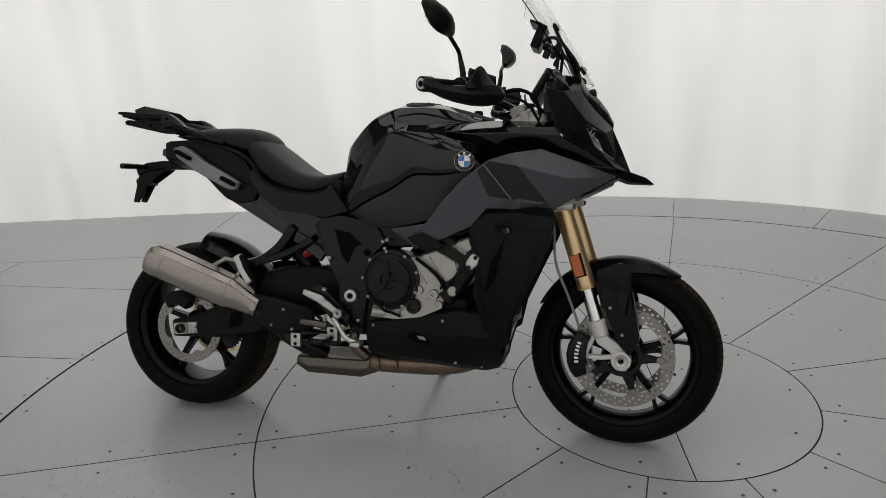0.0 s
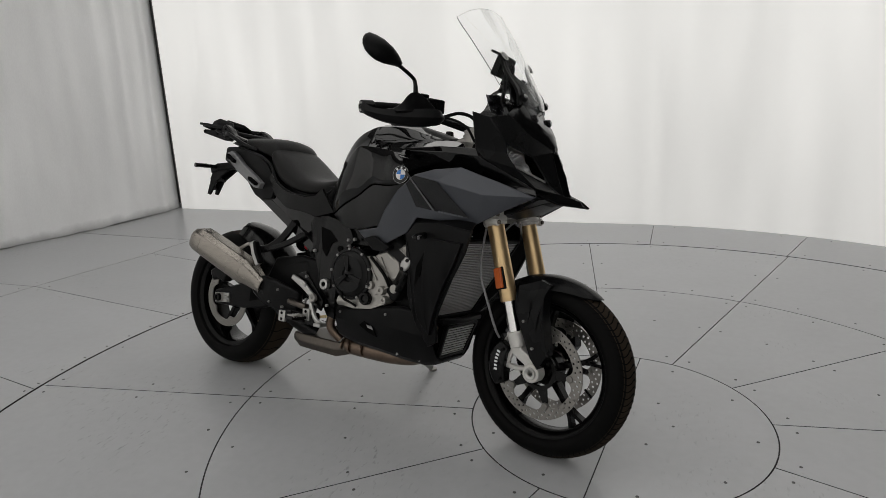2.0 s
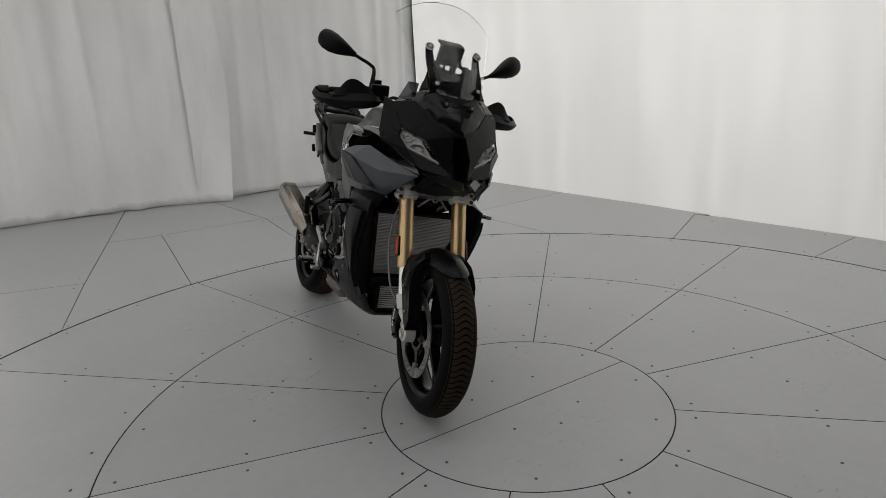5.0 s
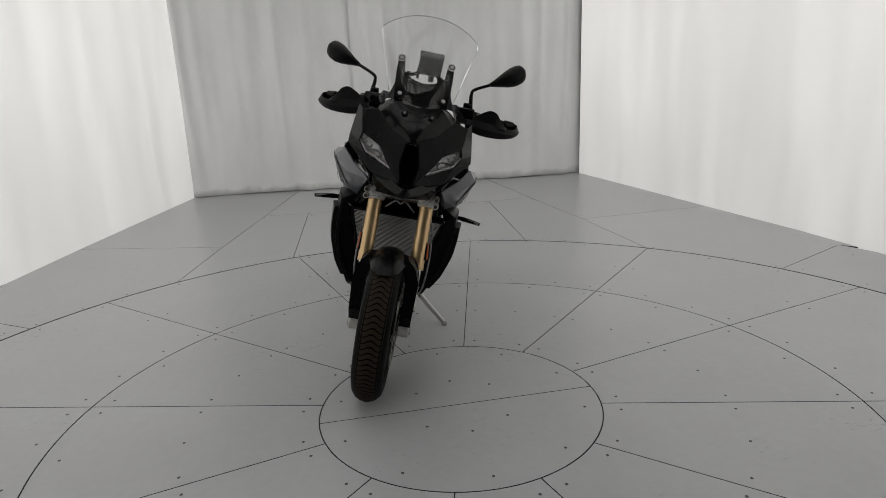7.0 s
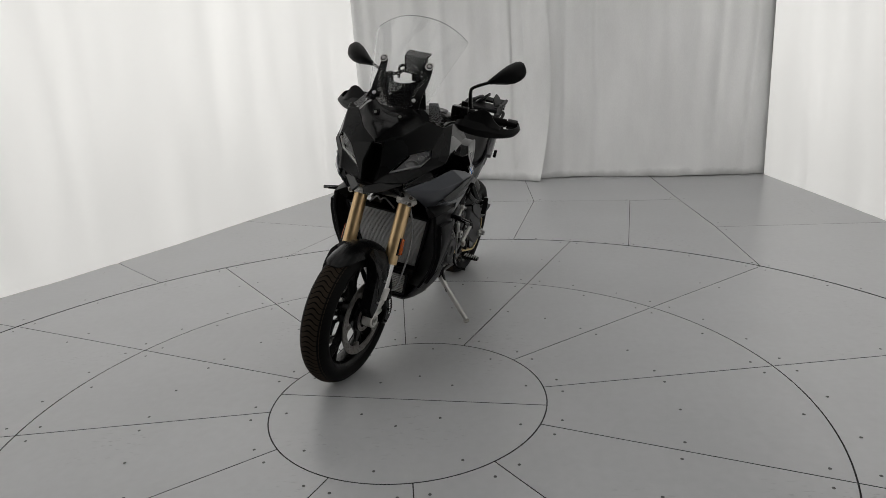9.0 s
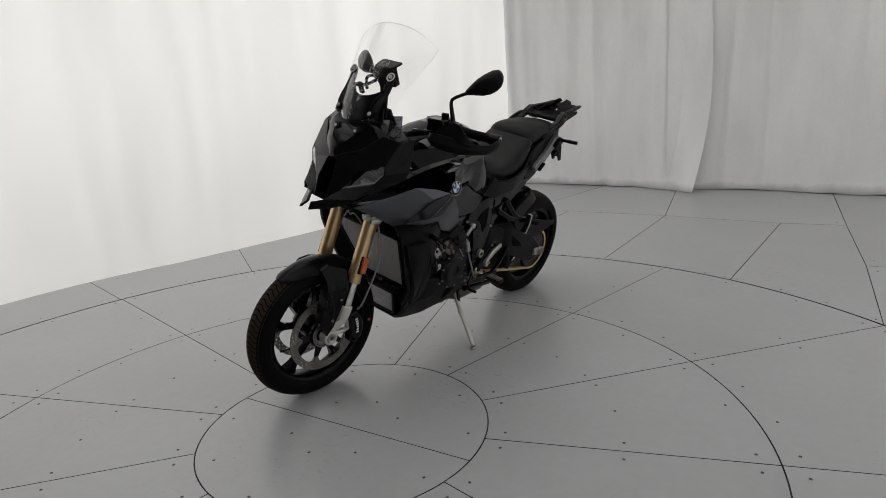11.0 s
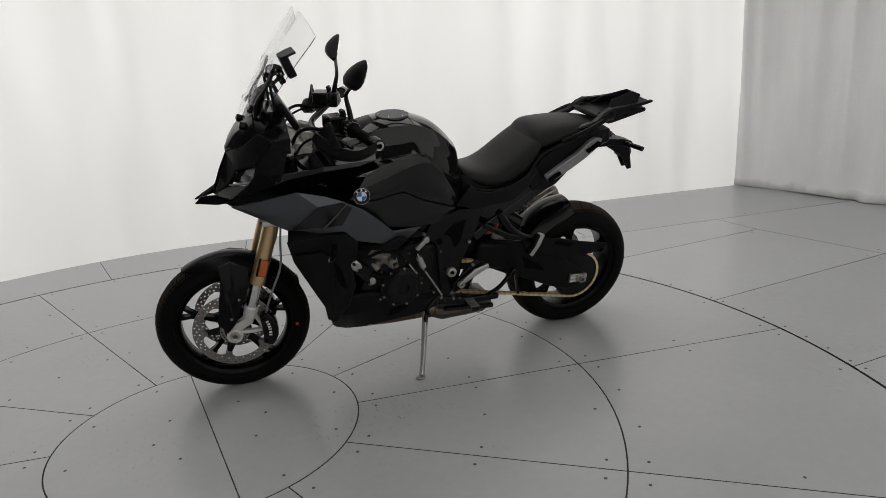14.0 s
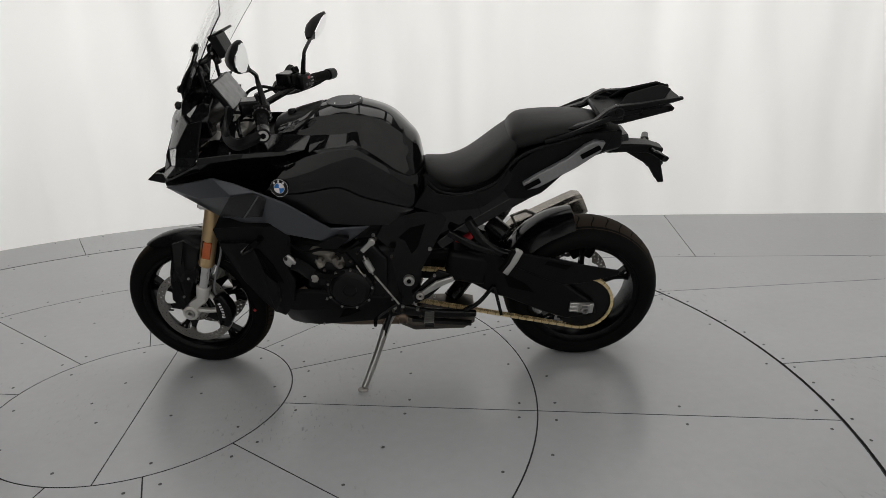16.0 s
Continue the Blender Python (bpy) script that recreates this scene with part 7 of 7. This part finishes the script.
# -- nose --
for s in (-1, 1):
    N_ = dict(A=(1.292, 0.232, 1.122), A2=(1.345, 0.214, 1.108), B=(1.328, 0.250, 1.000), Bd=(1.358, 0.250, 0.972), C=(1.410, 0.197, 1.024), C2=(1.418, 0.204, 0.992), D=(1.506, 0.064, 0.910), E=(1.440, 0.172, 0.950), E2=(1.500, 0.140, 0.890), K=(1.540, 0.070, 0.878),
              G=(1.444, 0.090, 1.060), F=(1.490, 0.024, 1.016), F2=(1.552, 0.024, 0.872), F1=(1.522, 0.037, 0.944), H=(1.492, 0.0, 1.030), I=(1.385, 0.152, 1.124), L=(1.470, 0.124, 0.992))
    bm = facets(N_, [("A", "B", "C", "A2"), ("B", "C2", "C"), ("A2", "C", "L", "G", "I"), ("G", "L", "F"), ("L", "D", "F2", "F1", "F"), ("F", "H", "G"), ("B", "Bd", "E", "C2"), ("Bd", "E2", "E"), ("E", "E2", "D"), ("E2", "K", "D"), ("D", "K", "F2")], 0.007, s)
    part("nose_fairing", bm, NOSE, bike, "fine textured black faceted nose fairing", bevel=0.003, smooth=14)
    # headlight set in the opening C L D E C2
    H_ = dict(C=(1.408, 0.196, 1.021), L=(1.467, 0.124, 0.990), D=(1.503, 0.066, 0.911), E=(1.438, 0.171, 0.951), C2=(1.416, 0.203, 0.991))
    cen = sum((V(*p) for p in H_.values()), V(0, 0, 0)) / 5
    Hi = {k: tuple(cen + (V(*p) - cen) * 0.90 + V(-0.030, 0, 0)) for k, p in H_.items()}
    bm = facets(Hi, [("C", "L", "D", "E", "C2")], 0.003, s)
    lampb = part("headlight", bm, LAMP, bike, "headlight behind a clear lens")
    for q, r in ((0.26, 0.027), (0.60, 0.020)):
        c = V(*H_["D"]).lerp(V(*H_["C"]), 0.25 + q * 0.75) + V(-0.022, 0.012, -0.006)
        c.y *= s
        bm = bmesh.new()
        lathe(bm, [(0.006, 0.010), (r * 0.6, 0.007), (r * 0.9, 0.002), (r, -0.004), (r * 1.04, -0.004), (r * 1.04, 0.012), (0.006, 0.014)], 24, m=Matrix.Translation(c) @ boxm(0, 0, 90 + s * 28) @ Matrix.Diagonal((1, 1, 0.62, 1)))
        part("reflector_bowl", bm, LAMP, lampb, "dull lamp reflector")
    for q in (0.28, 0.46, 0.66, 0.84):
        bm = bmesh.new()
        p0 = V(*H_["L"]).lerp(V(*H_["C"]), q * 0.9 + 0.06) + V(-0.013, 0, -0.006)
        p1 = V(*H_["E"]).lerp(V(*H_["C2"]), q * 0.9) + V(-0.013, -0.004, 0.010)
        p1 = p0.lerp(p1, 0.62)
        sweep(bm, [V(p.x, p.y * s, p.z) for p in (p0, p1)], rect(0.004, 0.0026), up=(1, 0, 0.3))
        part("reflector_rib", bm, FIN, lampb, "thin bright rib in the lamp")
    bm = bmesh.new()
    p0, p1, p2 = [V(*H_[k]) + V(-0.012, 0, 0.004) for k in ("C2", "E", "D")]
    sweep(bm, [V(p.x, p.y * s, p.z) for p in (p0, p1, p2)], rect(0.006, 0.012), up=(1, 0, 0.3))
    part("daylight_strip", bm, FIN, lampb, "pale light strip along the lens edge")
    bm = facets(H_, [("C", "L", "D", "E", "C2")], 0.003, s)
    ln = part("headlight_lens", bm, LENS, lampb, "clear lens")
    ln.visible_shadow = False
    # beak side
    K_ = dict(a=(1.500, 0.128, 0.892), b=(1.486, 0.128, 0.874), c=(1.550, 0.070, 0.848), d=(1.624, 0.026, 0.844), e=(1.598, 0.010, 0.866), f=(1.548, 0.052, 0.880))
    bm = facets(K_, ["abcdef"], 0.010, s)
    part("beak", bm, SATIN, bike, "black pointed beak side", bevel=0.003)
    # inner duct beside the beak
    bm = facets(dict(a=(1.545, 0.046, 0.878), b=(1.545, 0.060, 0.868), c=(1.50, 0.12, 0.855), d=(1.40, 0.10, 0.80), e=(1.42, 0.03, 0.82)), ["abcde"], 0.006, s)
    part("nose_underside", bm, MATTE, bike, "black nose underside")
bm = bmesh.new()
I0 = [V(1.486, 0.024, 1.017), V(1.518, 0.037, 0.944), V(1.548, 0.025, 0.872), V(1.548, -0.025, 0.872), V(1.518, -0.037, 0.944), V(1.486, -0.024, 1.017)]
ring_skin(bm, [[p + V(0.004, 0, 0.001) for p in I0], [V(p.x - 0.045, p.y * 0.8, p.z - 0.020) for p in I0]], cap=False)
bm.verts.ensure_lookup_table()
bm.faces.new(bm.verts[6:12])
bmesh.ops.recalc_face_normals(bm, faces=bm.faces)
bmesh.ops.solidify(bm, geom=bm.faces[:], thickness=0.003)
part("air_intake", bm, DARK, bike, "dark air intake slot in the nose")
bm = half_loft([(1.30, [(0, 0.80), (0.10, 0.80), (0.12, 0.78), (0, 0.765)]), (1.42, [(0, 0.825), (0.10, 0.825), (0.11, 0.81), (0, 0.80)]), (1.50, [(0, 0.855), (0.07, 0.855), (0.075, 0.845), (0, 0.84)])])
part("nose_tray", bm, MATTE, bike, "black tray under the nose", bevel=0.004)

# screen base and instrument support
bm = half_loft([(1.285, [(0, 1.168), (0.085, 1.168), (0.135, 1.148), (0.196, 1.108), (0.19, 1.05), (0, 1.05)]),
                (1.345, [(0, 1.178), (0.088, 1.178), (0.132, 1.152), (0.192, 1.104), (0.185, 1.05), (0, 1.05)]),
                (1.392, [(0, 1.170), (0.080, 1.168), (0.110, 1.146), (0.142, 1.110), (0.135, 1.04), (0, 1.04)]),
                (1.412, [(0, 1.136), (0.072, 1.134), (0.098, 1.118), (0.120, 1.090), (0.115, 1.03), (0, 1.03)]),
                (1.448, [(0, 1.108), (0.050, 1.104), (0.070, 1.086), (0.084, 1.060), (0.07, 1.02), (0, 1.02)]),
                (1.474, [(0, 1.078), (0.026, 1.074), (0.036, 1.062), (0.044, 1.046), (0.03, 1.02), (0, 1.02)]),
                (1.493, [(0, 1.040), (0.008, 1.038), (0.012, 1.034), (0.014, 1.030), (0.01, 1.02), (0, 1.02)])])
part("screen_base", bm, SATIN, bike, "satin black stepped screen base", bevel=0.004, smooth=20)


def screen_part(name, bm, mat, parent, label="", **more):
    """A part of the screen and its carrier, which stand a little behind the nose."""
    bmesh.ops.translate(bm, verts=bm.verts, vec=(-0.012, 0.012 if name.startswith("holder") or name == "navigation_holder" else 0.004, 0))
    return part(name, bm, mat, parent, label, **more)


for s in (-1, 1):
    # smoked side deflectors seen through the screen
    bm = facets(dict(a=(1.300, 0.150, 1.190), b=(1.350, 0.200, 1.125), c=(1.378, 0.152, 1.122), d=(1.338, 0.124, 1.188)), ["abcd"], 0.003, s)
    screen_part("side_deflector", bm, SMOKE, bike, "small smoked side deflector").visible_shadow = False
    bm = bmesh.new()
    sweep(bm, spline([(1.395, s * 0.080, 1.165), (1.385, s * 0.088, 1.215), (1.340, s * 0.095, 1.275), (1.315, s * 0.098, 1.325)], 4), rect(0.034, 0.010), up=(1, 0, 0.4), scale=lambda t: (1.5 - 0.75 * t, 1))
    sweep(bm, spline([(1.325, s * 0.080, 1.175), (1.330, s * 0.085, 1.240), (1.335, s * 0.092, 1.285)], 4), rect(0.016, 0.010), up=(1, 0, 0.4))
    arm = screen_part("screen_arm", bm, MATTE, bike, "black screen support arm", bevel=0.003)
    for x, y, z in ((1.327, 0.099, 1.326), (1.411, 0.085, 1.194)):
        bm = bmesh.new()
        n0 = V(0.82, s * 0.1, 0.57).normalized()
        rod(bm, V(x, s * y, z) + n0 * 0.0, V(x, s * y, z) + n0 * 0.005, 0.0085, 0.0075, 16)
        screen_part("screen_bolt", bm, BOLT, arm, "bright screen bolt", bevel=0.002)
        bm = bmesh.new()
        rod(bm, V(x, s * y, z) - n0 * 0.012, V(x, s * y, z) - n0 * 0.001, 0.014, 0.014, 16)
        screen_part("rubber_washer", bm, RUBBER, arm)
        if z > 1.3:
            bm = bmesh.new()
            mm = Matrix.Translation(V(x, s * y, z) + n0 * 0.0005) @ n0.to_track_quat("Y", "Z").to_matrix().to_4x4()
            lathe(bm, [(0.0125, 0.0), (0.0130, 0.002), (0.0170, 0.002), (0.0175, 0.0)], 24, m=mm)
            screen_part("bright_ring", bm, MILLED, arm, "bright ring round the screen bolt")
bm = bmesh.new()
sweep(bm, spline([(1.362, -0.112, 1.222), (1.382, -0.06, 1.212), (1.390, 0, 1.206), (1.382, 0.06, 1.212), (1.362, 0.112, 1.222)], 4), rect(0.006, 0.100), up=(-0.5, 0, 1), scale=lambda t: (1, 0.86 + 0.45 * (2 * t - 1) ** 2))
screen_part("screen_bridge", bm, SATIN, bike, "black plate behind the lower screen", bevel=0.003)
for s in (-1, 1):
    bm = bmesh.new()
    rod(bm, (1.405, s * 0.053, 1.118), (1.448, s * 0.053, 1.128), 0.015, 0.013, 18)
    knob = screen_part("screen_knob", bm, BLACK_METAL, bike, "round black knob under the screen", bevel=0.003)
    bm = bmesh.new()
    rod(bm, (1.449, s * 0.053, 1.1282), (1.451, s * 0.053, 1.1286), 0.006, n=12)
    screen_part("knob_pin", bm, BOLT, knob)
# clip arms that carry the navigation holder from the screen arms
for s in (-1, 1):
    bm = tube([(1.338, s * 0.094, 1.272), (1.325, s * 0.070, 1.268), (1.304, s * 0.046, 1.276), (1.286, 0.010 + s * 0.030, 1.296)], 0.0065, 10)
    screen_part("holder_arm", bm, BLACK_METAL, bike, "black arm of the navigation holder")
    bm = bmesh.new()
    box(bm, V(1.318, s * 0.062, 1.258), (0.014, 0.020, 0.046), boxm(0, 24, 0))
    screen_part("arm_clip", bm, BLACK_METAL, bike, bevel=0.003)
# navigation holder and display
bm = bmesh.new()
box(bm, V(1.262, 0.010, 1.318), (0.030, 0.094, 0.078), boxm(0, 22, 0))
nav = screen_part("navigation_holder", bm, MATTE, bike, "black navigation device holder", bevel=0.005)
bm = bmesh.new()
rod(bm, (1.278, 0.010, 1.302), (1.296, 0.010, 1.294), 0.021, 0.016, 20)
screen_part("holder_joint", bm, BLACK_METAL, nav, bevel=0.003)
for y, z in ((-0.026, 1.340), (0.046, 1.340), (-0.026, 1.296), (0.046, 1.296)):
    bm = bmesh.new()
    rod(bm, (1.276 - (z - 1.318) * 0.40, y, z), (1.281 - (z - 1.318) * 0.40, y, z - 0.002), 0.0045, n=10)
    screen_part("holder_screw", bm, BOLT, nav)
bm = bmesh.new()
box(bm, V(1.252, 0.010, 1.360), (0.040, 0.098, 0.008), boxm(0, 22, 0))
screen_part("holder_rim", bm, MATTE, nav, bevel=0.002)
bm = tube([(1.320, -0.035, 1.260), (1.325, -0.035, 1.300), (1.30, -0.03, 1.310), (1.275, -0.02, 1.300)], 0.006, 8)
screen_part("holder_wire", bm, BLACK_METAL, nav)
bm = bmesh.new()
box(bm, V(1.286, 0.020, 1.274), (0.022, 0.022, 0.036), boxm(0, 22, 0))
screen_part("holder_foot", bm, BLACK_METAL, nav, bevel=0.004)
bm = bmesh.new()
box(bm, V(1.268, 0, 1.152), (0.022, 0.186, 0.112), boxm(0, 31, 0))
dash = part("instrument_display", bm, MATTE, bike, "instrument display under crinkled film", bevel=0.008)
bm = bmesh.new()
box(bm, V(1.2575, 0, 1.1585), (0.003, 0.174, 0.100), boxm(0, 31, 0))
part("protective_film", bm, FOIL, dash, "pale crinkled protective film")
# cables by the yoke
for s in (-1, 1):
    part("cable", tube([(1.14, s * 0.17, 1.11), (1.20, s * 0.16, 1.125), (1.245, s * 0.14, 1.11), (1.27, s * 0.13, 1.06), (1.26, s * 0.14, 1.01)], 0.006, 8), RUBBER, bike, "black control cable")
    part("cable", tube([(1.10, s * 0.20, 1.10), (1.17, s * 0.185, 1.105), (1.235, s * 0.17, 1.08), (1.27, s * 0.16, 1.03)], 0.0045, 8), RUBBER, bike, "black control cable")

# windscreen
bm = bmesh.new()
centre_line = spline([(1.442, 0, 1.158), (1.418, 0, 1.214), (1.352, 0, 1.318), (1.285, 0, 1.420), (1.222, 0, 1.506)], 6)
nu, nv = 24, 16
rows = []
for i in range(nu + 1):
    row = []
    for j in range(nv + 1):
        v = -1 + 2 * j / nv
        t = i / nu
        t = t * (1 - 0.115 * abs(v) ** 2.6) + (1 - t) * 0.075 * abs(v) ** 4
        k = t * (len(centre_line) - 1)
        a = int(min(k, len(centre_line) - 2))
        p = centre_line[a].lerp(centre_line[a + 1], k - a)
        w = blend(t, (0, 0.088), (0.06, 0.106), (0.22, 0.128), (0.5, 0.160), (0.80, 0.197), (1.0, 0.200))
        row.append(bm.verts.new((p.x - 0.062 * v ** 2, w * v, p.z - 0.030 * (v * w / 0.2) ** 2)))
    rows.append(row)
for r, q in zip(rows, rows[1:]):
    for j in range(nv):
        bm.faces.new((r[j], r[j + 1], q[j + 1], q[j]))
bmesh.ops.recalc_face_normals(bm, faces=bm.faces)
bmesh.ops.solidify(bm, geom=bm.faces[:], thickness=0.004)
ws = screen_part("windscreen", bm, SCREEN, bike, "tall clear curved windscreen", smooth=40)
ws.visible_shadow = False
